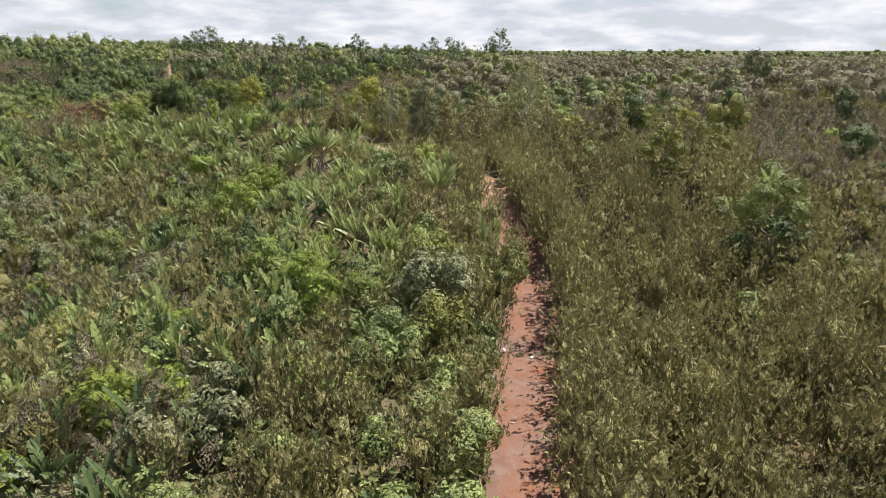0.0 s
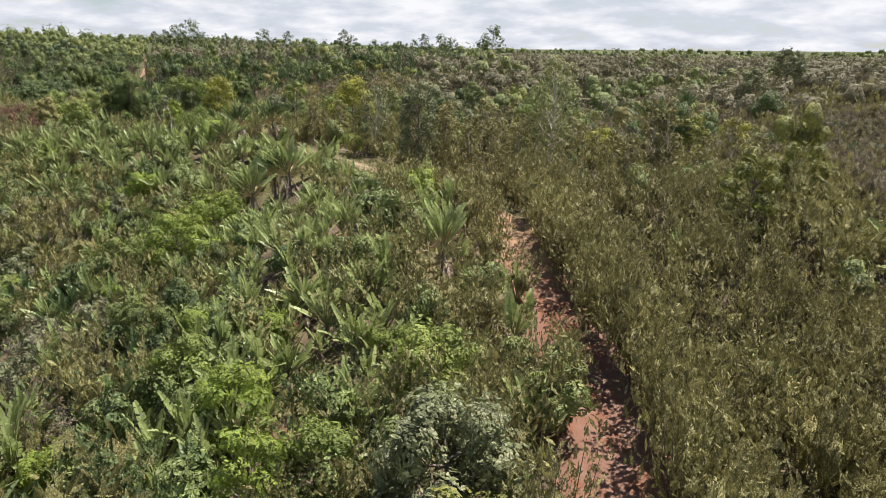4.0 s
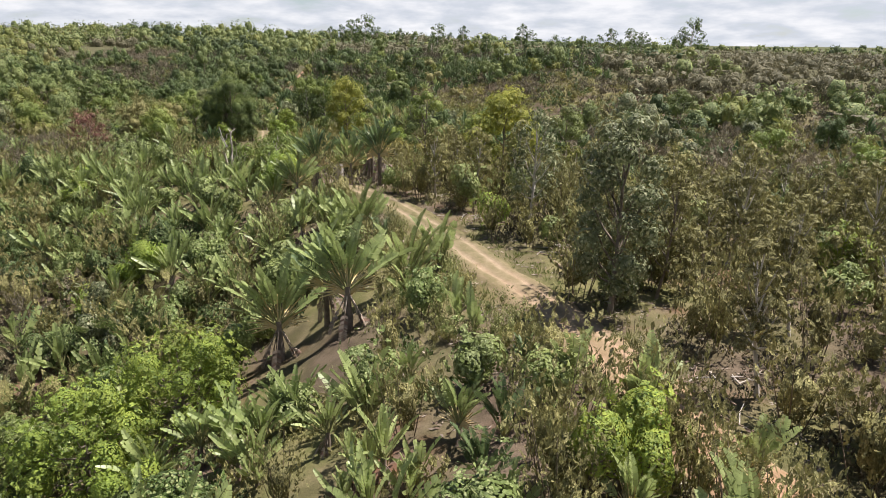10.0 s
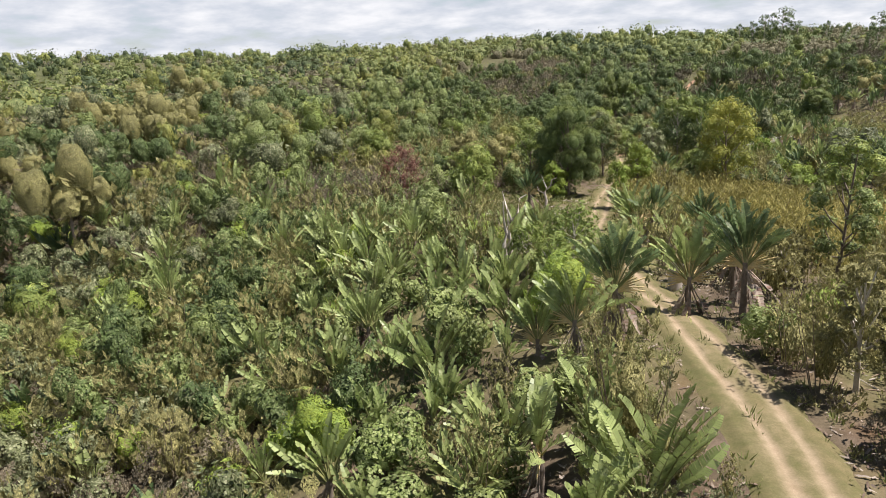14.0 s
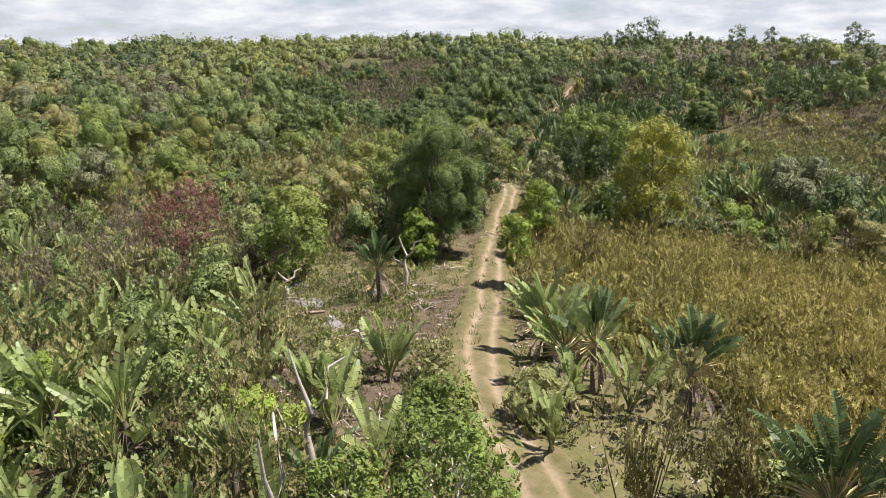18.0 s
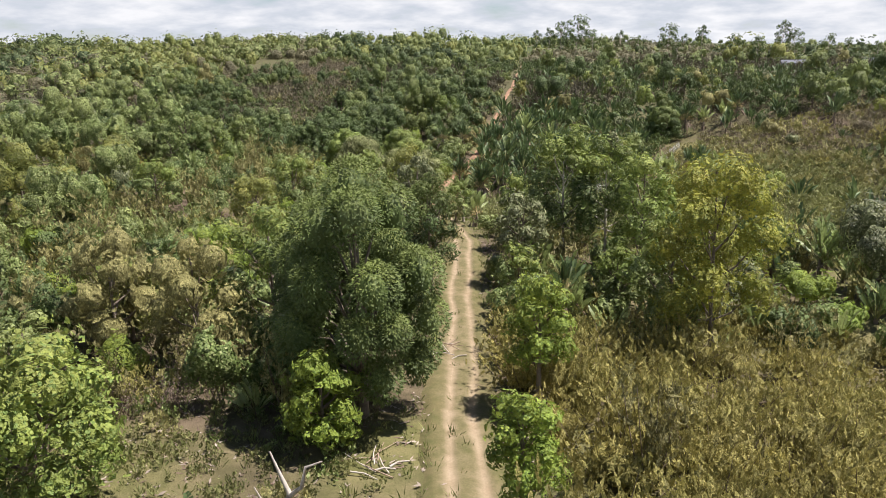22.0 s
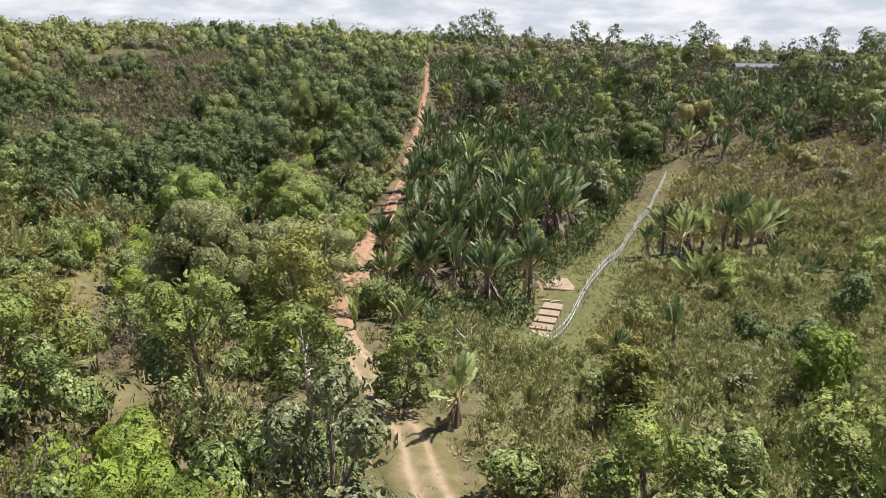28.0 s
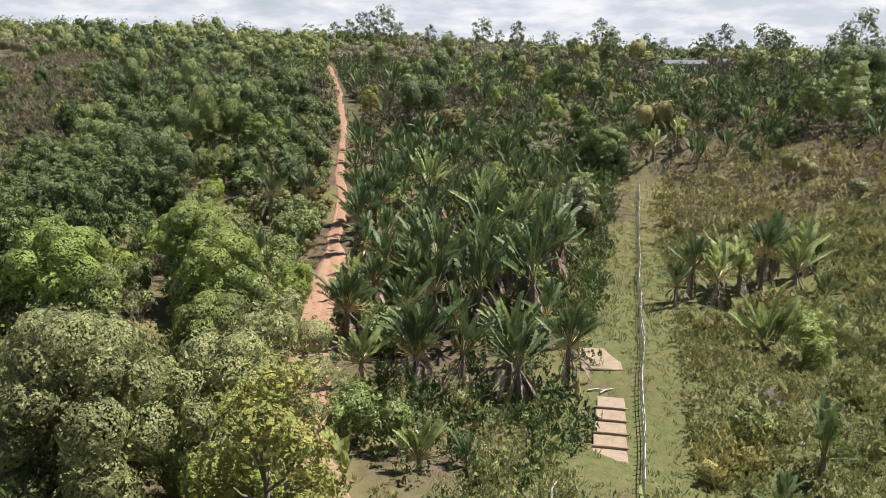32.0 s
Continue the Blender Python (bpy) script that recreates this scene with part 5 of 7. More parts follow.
# ---- named palms ----
for kind, x, y, yaw, size in (
        (7, -0.5, 53.0, 0.05, 0.95), (7, -0.2, 55.0, 0.6, 1.1), (2, -1.3, 54.8, 0.4, 1.1), (2, 0.3, 53.8, 2.6, 0.85), (2, 0.1, 62.0, 0.9, 1.15), (3, 0.6, 62.6, 2.1, 0.9), (0, -16.0, 86.4, 0.5, 1.2), (3, -16.7, 85.0, 1.3, 1.2), (2, -17.4, 87.0, 2.0, 1.2), (3, -24.4, 93.4, 0.4, 1.2), (0, -28.0, 91.0, 1.2, 1.2), (5, -19.3, 100.9, 0.2, 1.1), (4, -21.2, 99.8, 0.9, 1.1), (0, -3.4, 47.2, 0.3, 1.0), (0, 2.6, 46.0, 2.2, 0.95), (2, 3.4, 47.2, 0.9, 0.8),
        (4, -16.2, 76.4, 0.68, 1.42), (4, -13.1, 76.8, 0.53, 1.42), (5, -14.6, 78.0, 0.5, 1.05), (0, -7.0, 62.4, 0.8, 1.0), (2, -6.2, 60.8, 2.5, 1.0), (0, -9.6, 69.0, 0.1, 1.0), (0, -12.4, 62.6, 1.1, 1.1), (2, -11.0, 61.0, 0.5, 1.0), (3, 1.1, 65.6, 0.6, 1.0), (1, -5.0, 67.4, 1.4, 0.75),
        (2, -1.6, 60.0, 0.3, 1.05), (2, -0.8, 58.8, 1.7, 1.0), (0, -11.2, 79.4, 0.6, 1.25), (2, -10.0, 81.0, 2.6, 1.2), (6, 24.3, 52.4, 0.5, 1.15), (0, 23.6, 51.4, 0.5, 1.0),
        (5, -21.8, 94.8, 0.55, 1.15), (4, -22.8, 93.6, 0.3, 1.05), (5, -20.4, 102.6, 1.4, 1.1), (5, -22.0, 106.4, 0.2, 1.1), (4, -24.8, 99.4, 0.6, 1.05), (0, -27.5, 95.4, 0.8, 1.05), (3, -30.0, 94.0, 1.5, 1.05), (0, -32.0, 97.4, 2.1, 1.1),
        (3, -24.0, 105.6, 1.0, 0.8), (5, -26.6, 113.2, 0.3, 1.0), (5, -30.0, 113.6, 1.3, 1.0), (4, -33.0, 116.0, 0.2, 1.1), (3, -34.4, 118.0, 1.3, 1.1), (0, -31.4, 115.2, 0.4, 1.1), (1, -32.4, 117.8, 2.4, 1.1), (0, -33.0, 120.0, 1.0, 1.0), (3, -28.0, 118.8, 0.8, 1.1), (0, -27.4, 117.4, 2.0, 1.0), (6, -28.4, 113.0, 0.3, 1.0), (4, -31.2, 113.8, 0.8, 1.05), (3, -30.0, 111.6, 2.4, 1.0), (0, -32.6, 116.4, 1.5, 1.0), (1, -33.6, 118.6, 0.2, 0.9), (2, -28.0, 115.0, 2.2, 0.95), (2, -29.2, 108.4, 2.2, 0.9),
        (2, -36.2, 109.8, 0.3, 1.1), (1, -36.9, 110.6, 1.3, 0.9), (5, -43.4, 118.2, 0.5, 0.9), (3, -44.6, 119.2, 1.6, 0.9), (0, -39.6, 106.2, 1.2, 1.0), (2, -41.0, 105.2, 2.2, 1.0), 
        (1, -43.6, 149.2, 0.7, 1.15), (2, -42.6, 148.6, 1.9, 1.05), (0, -45.4, 147.8, 0.3, 0.95), (1, -39.4, 149.6, 0.4, 1.1), (0, -38.6, 147.6, 1.2, 1.05), (0, -40.8, 146.8, 2.0, 1.0), (6, -41.0, 141.4, 0.6, 0.8),
        (1, -36.5, 157.0, 0.3, 1.25), (1, -34.5, 155.0, 1.3, 1.15), (1, -33.0, 158.5, 2.2, 1.3), (0, -31.0, 156.0, 0.7, 1.2), (1, -29.5, 160.0, 1.7, 1.25), (1, -35.3, 151.8, 0.9, 1.0), (2, -30.2, 152.8, 0.2, 1.1),
        (4, -63.4, 188.4, 0.15, 1.15), (5, -60.4, 186.2, 0.3, 1.1), (5, -61.6, 190.4, 1.3, 1.05), (4, -70.6, 185.4, 0.6, 0.95), (5, -68.6, 187.2, 1.1, 0.95), (5, -66.6, 190.2, 2.0, 1.0), (3, -66.0, 177.4, 0.35, 1.0), (2, -68.4, 175.6, 2.0, 0.9),
        (5, -53.6, 175.4, 1.0, 0.62), (2, -50.2, 171.0, 0.8, 0.6), (0, -49.2, 194.4, 0.4, 1.35), (1, -48.2, 195.2, 1.8, 1.2), (4, -50.8, 200.6, 0.9, 1.3), (5, -52.2, 201.8, 0.2, 1.1), (5, -53.4, 200.2, 0.7, 0.8), (4, -50.2, 203.4, 2.0, 1.25), (4, -49.0, 202.2, 1.5, 1.25), (5, -47.2, 203.6, 2.4, 1.25), (4, -45.2, 203.2, 0.3, 1.25), (5, -46.2, 205.4, 1.1, 1.25), (4, -44.0, 206.0, 0.6, 1.2), (1, -42.6, 207.2, 1.4, 1.35), (1, -43.4, 202.6, 0.2, 1.2), (1, -41.8, 198.8, 0.5, 1.25), (1, -40.4, 199.8, 2.2, 1.2), (1, -44.0, 198.0, 1.8, 1.05),
        (5, 32.2, 125.2, 0.3, 1.6), (5, 35.0, 126.4, 1.2, 1.6), (4, 30.0, 124.0, 2.0, 1.2), (5, 37.2, 125.0, 0.6, 1.2), (5, 42.4, 137.5, 0.4, 1.6), (4, 45.0, 138.6, 1.6, 1.2), (4, 47.6, 138.2, 0.9, 1.0),
        (3, 28.6, 104.4, 0.4, 1.55), (4, 30.6, 105.2, 1.4, 1.55), (5, 32.6, 104.3, 0.2, 1.55), (4, 34.4, 105.4, 2.2, 1.55), (3, 36.2, 104.2, 0.7, 1.55), (1, 31.4, 102.6, 0.3, 1.1), (1, 34.0, 102.4, 1.3, 1.1), (1, 26.6, 103.2, 0.8, 1.1),
        (5, -53.8, 240.6, 0.1, 1.4), (4, -50.8, 241.0, 0.9, 1.2), (4, -48.0, 242.0, 1.6, 1.2), (5, -45.8, 243.0, 0.6, 1.2), (3, -40.0, 244.0, 0.8, 1.2), (3, -37.0, 246.0, 1.8, 1.2), (3, -34.0, 246.0, 0.2, 1.2), (1, -30.0, 222.0, 0.4, 1.0)):
    plant_fan(kind, x, y, yaw, size)
    OPEN.append((x, y, 1.9 if kind in (4, 5) else 1.0))
# ---- scatter by zone ----
OPEN.extend([(-310.0, 338.0, 24.0), (3.6, 60.5, 1.6), (4.2, 57.5, 1.6), (-0.4, 50.8, 0.9)])


def fence_x(y):
    return -57.5 + (y - 178) * 0.083


def kinds_at(x, y):
    """Chance of each kind of plant at places: olive, green, lime, gold, fan, tree, low olive, sapling."""
    d = off_lane(x, y)
    K = np.zeros((len(x), 8))

    def put(w, *row):
        K[:] = K * (1 - w[:, None]) + w[:, None] * np.array(row)
    b1, b2 = blotch(x, y, 0.13, 0.7), blotch(x, y, 0.07, 2.1)
    put(np.ones(len(x)), 0.35, 0.4, 0.06, 0.02, 0.12, 0.05, 0.0, 0.0)
    put(1.0 * ((d > 0) & (y < 68)), 0.93, 0.03, 0.0, 0.0, 0.01, 0.0, 0.02, 0.0)
    put(1.0 * ((d > 22) & (y < 112)), 0.88, 0.05, 0.01, 0.0, 0.03, 0.03, 0.0, 0.0)
    put(1.0 * ((d > 34) & (y >= 112) & (y < 215)), 0.93, 0.03, 0.0, 0.0, 0.02, 0.02, 0.0, 0.0)
    put(1.0 * ((d <= 0) & (y < 68)), 0.52, 0.2, 0.04, 0.0, 0.22, 0.0, 0.02, 0.0)
    put(smoothstep(-d, 5, 10) * (y < 102) * (d > -62), 0.17, 0.14, 0.04, 0.0, 0.65, 0.0, 0.0, 0.0)
    put(smoothstep(-d, 5, 10) * (y >= 72) * (y < 102) * (d > -62), 0.24, 0.26, 0.03, 0.0, 0.45, 0.02, 0.0, 0.0)
    put(1.0 * ((d <= 0) & (d > -6 - 0.3 * (48 - y)) & (y < 48)), 0.55, 0.31, 0.05, 0.0, 0.07, 0.0, 0.02, 0.0)
    put(1.0 * ((d <= 0) & (d > -9) & (y > 66) & (y < 104)), 0.4, 0.1, 0.0, 0.0, 0.36, 0.0, 0.14, 0.0)
    put(smoothstep(-d, 15, 24) * (y >= 66) * (y < 118), 0.2, 0.36, 0.02, 0.0, 0.18, 0.24, 0.0, 0.0)
    put(1.0 * ((d <= -2) & (d > -17) & (y > 84) & (y < 109)), 0.12, 0.2, 0.05, 0.0, 0.61, 0.0, 0.02, 0.0)
    put(1.0 * ((d > 0) & (d < 26) & (y >= 68) & (y < 112)), 0.58, 0.1, 0.02, 0.0, 0.02, 0.03, 0.12, 0.13)
    put(1.0 * ((d > 0) & (d < 32) & (y >= 112) & (y < 141 + 6 * smoothstep(d, 4, 9))), 0.02, 0.0, 0.0, 0.98, 0.0, 0.0, 0.0, 0.0)
    put(1.0 * ((d <= 0) & (d > -13) & (y >= 109) & (y < 127)), 0.06, 0.05, 0.03, 0.0, 0.05, 0.0, 0.81, 0.0)
    put(1.0 * ((d <= -12) & (y >= 112) & (y < 185)), 0.28, 0.26, 0.05, 0.05, 0.04, 0.32, 0.0, 0.0)
    put(1.0 * ((d <= 0) & (d > -12) & (y >= 128) & (y < 172)), 0.42, 0.3, 0.06, 0.02, 0.02, 0.03, 0.15, 0.0)
    put(1.0 * ((d > 0) & (y >= 141) & (y < 165)), 0.3, 0.34, 0.03, 0.05, 0.16, 0.06, 0.06, 0.0)
    put(1.0 * ((d > 0) & (y >= 165) & (y < 186)), 0.12, 0.16, 0.03, 0.0, 0.08, 0.0, 0.61, 0.0)
    put(1.0 * ((d <= 0) & (y >= 185) & (d > -110)), 0.14, 0.3, 0.03, 0.0, 0.05, 0.48, 0.0, 0.0)
    put(1.0 * (d < -35), 0.22, 0.28, 0.05, 0.0, 0.1, 0.35, 0.0, 0.0)
    belt = (d > 0) & (y >= 184) & (y < 238) & (x < fence_x(y) - 4)
    put(1.0 * belt, 0.14, 0.14, 0.0, 0.0, 0.7, 0.01, 0.01, 0.0)
    put(1.0 * ((d > 0) & (y >= 168) & (x > fence_x(y) - 5) & (y < 245) & (x < 40)), 0.06, 0.04, 0.0, 0.04, 0.05, 0.0, 0.81, 0.0)
    put(1.0 * ((d > 0) & (y >= 245) & (x > -75)), 0.5, 0.2, 0.0, 0.0, 0.25, 0.05, 0.0, 0.0)
    dry = smoothstep(blotch(x, y, 0.052, 1.9), 0.59, 0.66) * (d < -15) * (y > 60)
    put(dry * ((d < -32) | (y < 150)), 0.94, 0.02, 0.0, 0.0, 0.0, 0.04, 0.0, 0.0)
    feather = (d > 2.5) & (y > 160) & (x < 30) & ((y < 179) | ((x > -49) & (y < 200))) & (np.abs((x + 52) * 0.78 + (y - 190) * 0.62) > 1.1)
    put(1.0 * feather, 0.93, 0.04, 0.0, 0.0, 0.03, 0.0, 0.0, 0.0)
    put(1.0 * ((d > -14) & (d < -1) & (y >= 104) & (y < 109)), 0.2, 0.1, 0.0, 0.0, 0.3, 0.0, 0.4, 0.0)
    put(1.0 * ((d > 0) & (y >= 236) & (d < 120) & (x < -20)), 0.74, 0.1, 0.0, 0.0, 0.13, 0.03, 0.0, 0.0)
    put(1.0 * ((d > -40) & (d < 0) & (y > 255)), 0.7, 0.2, 0.0, 0.0, 0.02, 0.08, 0.0, 0.0)
    return K


def choose(pts):
    K = kinds_at(pts[:, 0], pts[:, 1])
    K = K / K.sum(1, keepdims=True)
    return (rng.uniform(size=(len(pts), 1)) > np.cumsum(K, 1)).sum(1).clip(0, 7)


def mown(x, y):
    """The cut grass strip by the fence."""
    return (y > 176) & (y < 236) & (np.abs(x - fence_x(y) + 1.0) < 3.2)


def near_zone(p):
    d = off_lane(p[:, 0], p[:, 1])
    reach = np.interp(p[:, 1], [13, 45, 60, 95, 118, 130], [-24, -32, -44, -44, -32, -28])
    return (d > reach) & (d < 22) & (p[:, 1] > 13) & (p[:, 1] < 212)


def mid_zone(p):
    d = off_lane(p[:, 0], p[:, 1])
    return (d > -105) & (d < 85) & (p[:, 1] > -24) & (p[:, 1] < 340)


near_pts = jitter_grid(-120, 50, 13, 212, 1.72)
near_pts = near_pts[near_zone(near_pts) & free(near_pts[:, 0], near_pts[:, 1], 0.35) & ~mown(near_pts[:, 0], near_pts[:, 1])]
near_kind = choose(near_pts)
# thin the open places
d_near = off_lane(near_pts[:, 0], near_pts[:, 1])
thin = np.where((d_near > 0) & (near_pts[:, 1] > 70) & (near_pts[:, 1] < 112), 0.85, 1.0)
thin = np.where((near_pts[:, 1] > 109) & (near_pts[:, 1] < 126) & (d_near < 0) & (d_near > -14), 0.4, thin)
keep = rng.uniform(size=len(near_pts)) < thin
near_pts, near_kind, d_near = near_pts[keep], near_kind[keep], d_near[keep]
near_kind[(near_kind == 5) & (np.abs(d_near) < 4.5)] = 1
near_kind[(near_kind == 7) & (near_pts[:, 1] > 104)] = 0

mid_pts = jitter_grid(-190, 110, -24, 340, 2.8)
mid_pts = mid_pts[mid_zone(mid_pts) & ~near_zone(mid_pts) & free(mid_pts[:, 0], mid_pts[:, 1], 0.8) & ~mown(mid_pts[:, 0], mid_pts[:, 1])]
mid_kind = choose(mid_pts)
mid_kind[(mid_kind == 5) & (np.abs(off_lane(mid_pts[:, 0], mid_pts[:, 1])) < 6)] = 1

far_pts = np.concatenate([jitter_grid(-300, 220, 30, 420, 7.0), jitter_grid(-640, 480, 30, 760, 13.0)])
inner = (far_pts[:, 0] > -300) & (far_pts[:, 0] < 220) & (far_pts[:, 1] < 420)
first = np.arange(len(far_pts)) < len(jitter_grid(-300, 220, 30, 420, 7.0))
far_pts = far_pts[(inner & first) | (~inner & ~first)]
far_pts = far_pts[~mid_zone(far_pts) & ~near_zone(far_pts) & free(far_pts[:, 0], far_pts[:, 1], 1.5)]
az = np.degrees(np.arctan2(-(far_pts[:, 0] + 5), far_pts[:, 1] - 10))
far_pts = far_pts[(az > -42) & (az < 95)]

# single plants nearest to the lane, the rest joined
def bushes(name, label, category, templates, pts, mats, group, smin=0.8, smax=1.25):
    """Separate bushes: stems with a crown."""
    protos = []
    for V, Q, M in templates:
        protos.append((quad_mesh("stems", V, Q[M == 1], [mats[1]]), quad_mesh("crown", V, Q[M == 0], [mats[0]])))
    for x, y in pts:
        stems, crown = protos[rng.integers(0, len(protos))]
        s = rng.uniform(smin, smax)
        ob = new(name, stems)
        ob.matrix_basis = Matrix.Translation((x, y, float(H(x, y)) - 0.05)) @ Matrix.Rotation(rng.uniform(0, 6.28), 4, "Z") @ Matrix.Diagonal((s, s, s * rng.uniform(0.85, 1.2), 1))
        kid = new("crown", crown)
        kid.parent = ob
        tagged(ob, label, category, group)


def split(kind, limit, reach):
    """Places of one kind: the nearest to the lane, and the rest."""
    idx = np.where(near_kind == kind)[0]
    order = idx[np.argsort(np.abs(d_near[idx]))]
    n = min(limit, int((np.abs(d_near[order]) < reach).sum()))
    return near_pts[order[:n]], near_pts[order[n:]]


row_y = np.arange(14, 60, 0.85)
row_x = lane_x(row_y) + 1.4 + rng.uniform(-0.15, 0.6, len(row_y))
bushes("olive_scrub_bush", "tall thin olive-green scrub bush shading the track", "bush", OLIVE_NEAR, np.column_stack([row_x, row_y]), [LEAF_OLIVE, TWIG], "scrub beside the track", 1.1, 1.45)
side_y = np.arange(58, 69, 0.8)
side_x = lane_x(side_y) - 1.5 - rng.uniform(0, 0.9, len(side_y))
bushes("olive_scrub_bush", "tall thin olive-green scrub bush beside the track", "bush", OLIVE_NEAR, np.column_stack([side_x, side_y]), [LEAF_OLIVE, TWIG], "scrub beside the track", 0.8, 1.05)
a, b = split(0, 290, 8)
high = a[:, 1] > 158
bushes("olive_scrub_bush", "thin upright olive-green scrub bush beside the track", "bush", OLIVE_NEAR, a[~high], [LEAF_OLIVE, TWIG], "scrub beside the track")
bushes("feathery_bush", "feathery grey-green bush beside the track", "bush", OLIVE_NEAR, a[high], [LEAF_HERB, TWIG], "feathery bushes", 0.5, 0.8)
dry = (b[:, 1] > 106) & (off_lane(b[:, 0], b[:, 1]) < -9) & (blotch(b[:, 0], b[:, 1], 0.11, 0.3) > 0.52)
plain = ~dry & ~((b[:, 1] > 160) & (off_lane(b[:, 0], b[:, 1]) > 2.5))
close = np.abs(off_lane(b[:, 0], b[:, 1])) < 13
thicket("olive_scrub", "dense thicket of thin olive-green scrub", "scrub", OLIVE_NEAR, b[plain & close], [LEAF_OLIVE, TWIG])
thicket("olive_scrub", "thicket of thin olive-green scrub farther off", "scrub", OLIVE_SIDE, b[plain & ~close], [LEAF_OLIVE, TWIG])
feathery = (b[:, 1] > 160) & (off_lane(b[:, 0], b[:, 1]) > 2.5)
thicket("feathery_scrub", "feathery grey-green scrub on the slope", "scrub", OLIVE_SIDE, b[feathery], [LEAF_HERB, TWIG], 0.5, 0.85)
thicket("dry_scrub", "patches of dry grey-brown scrub", "scrub", OLIVE_NEAR, b[dry], [LEAF_TAN, TWIG])
a, b = split(1, 200, 14)
bushes("green_bush", "rounded leafy green bush among scrub", "bush", GREEN_NEAR, a, [LEAF_GREEN, TWIG], "green bushes")
thicket("green_scrub", "leafy green bushes grown together", "scrub", GREEN_NEAR, b, [LEAF_GREEN, TWIG], 0.75, 1.25, [LEAF_DARK, LEAF_GREEN, LEAF_GREY])
a, b = split(2, 90, 60)
bushes("lime_bush", "bright lime-green leafy bush", "bush", LIME_NEAR, a, [LEAF_LIME, TWIG], "lime-green bushes")
a, b = split(3, 150, 12)
bushes("golden_bush", "low golden-brown dry scrub bush", "bush", GOLD_NEAR, a, [LEAF_GOLD, TWIG], "golden scrub field", 1.1, 1.5)
thicket("golden_scrub", "field of dense golden-brown scrub", "scrub", GOLD_NEAR, b, [LEAF_GOLD, TWIG], 1.1, 1.55)
gold_low = jitter_grid(-48, -4, 110, 149, 1.15)
ld = off_lane(gold_low[:, 0], gold_low[:, 1])
gold_low = gold_low[(ld > 2.4) & (ld < 30) & (gold_low[:, 1] > 113) & (gold_low[:, 1] < 141 + 6 * smoothstep(ld, 4, 9)) & free(gold_low[:, 0], gold_low[:, 1])]
thicket("golden_scrub", "low golden growth below the taller scrub", "scrub", OLIVE_LOW, gold_low, [LEAF_GOLD, TWIG], 0.7, 1.2)
meadow = jitter_grid(-66, -18, 164, 256, 1.2)
md = off_lane(meadow[:, 0], meadow[:, 1])
meadow = meadow[(md > 5) & (meadow[:, 0] > fence_x(meadow[:, 1]) - 6) & ~mown(meadow[:, 0], meadow[:, 1]) & free(meadow[:, 0], meadow[:, 1]) & (blotch(meadow[:, 0], meadow[:, 1], 0.21, 0.9) + rng.uniform(-0.2, 0.2, len(meadow)) < 0.85)]
low_half = meadow[:, 1] < 206 + 8 * np.sin(meadow[:, 0] * 0.3)
thicket("meadow_grass", "tall olive grass and low herbs on the slope", "grass", LOW_MID, meadow[low_half], [LEAF_MEADOW, TWIG], 0.5, 0.95, [LEAF_MEADOW, LEAF_HERB])
thicket("brown_scrub", "low olive-brown scrub higher on the slope", "scrub", LOW_MID, meadow[~low_half], [LEAF_OLIVE, TWIG], 0.5, 0.9, [LEAF_MEADOW, LEAF_TAN])
burnt = jitter_grid(-68, -53, 109, 126, 1.15)
burnt = burnt[free(burnt[:, 0], burnt[:, 1]) & (blotch(burnt[:, 0], burnt[:, 1], 0.3, 0.5) < 0.72)]
thicket("dry_scrub", "withered grey-pink brush on burnt ground", "scrub", OLIVE_NEAR, burnt, [LEAF_ASHEN, TWIG], 0.5, 0.95, [LEAF_TAN])
herbs = jitter_grid(-70, -30, 100, 130, 0.66)
hd = off_lane(herbs[:, 0], herbs[:, 1])
herbs = herbs[(hd < -2.2) & (hd > -17) & (rng.uniform(size=len(herbs)) < np.interp(-hd, [2.2, 3.5, 6], [0.2, 0.4, 0.95])) & (blotch(herbs[:, 0], herbs[:, 1], 0.4, 2.2) + rng.uniform(-0.25, 0.25, len(herbs)) < 0.74)]
thicket("meadow_grass", "low yellow-green herbs on cleared ground", "grass", OLIVE_LOW, herbs, [LEAF_MEADOW, TWIG], 0.22, 0.55, [LEAF_FRESH_LIT, LEAF_FRESH_LIT, LEAF_LIME, LEAF_HERB])
low_pts = jitter_grid(4, 34, 10, 72, 1.5)
# dark brown leaf paints the shade in the gaps of the tall scrub
thicket("low_scrub", "low growth under the tall scrub, darkened as its shade", "scrub", OLIVE_LOW, low_pts[off_lane(low_pts[:, 0], low_pts[:, 1]) > 3.2], [LEAF_BROWN, TWIG], 0.9, 1.6, [LEAF_OLIVE])
edge = jitter_grid(-8, 8, 12, 60, 0.7)
ed = off_lane(edge[:, 0], edge[:, 1])
edge = edge[(ed < -2.1) & (ed > -4.5) & (rng.uniform(size=len(edge)) < np.interp(-ed, [2.1, 2.8], [0.3, 0.9]))]
thicket("undergrowth", "low dry herbs along the red lane", "scrub", OLIVE_LOW, edge, [LEAF_OLIVE, TWIG], 0.3, 0.75, [LEAF_TAN, LEAF_GREEN])
a, b = split(6, 0, 1)
thicket("low_scrub", "low sparse olive scrub on open ground", "scrub", OLIVE_LOW, b, [LEAF_OLIVE, TWIG], 0.5, 1.1)

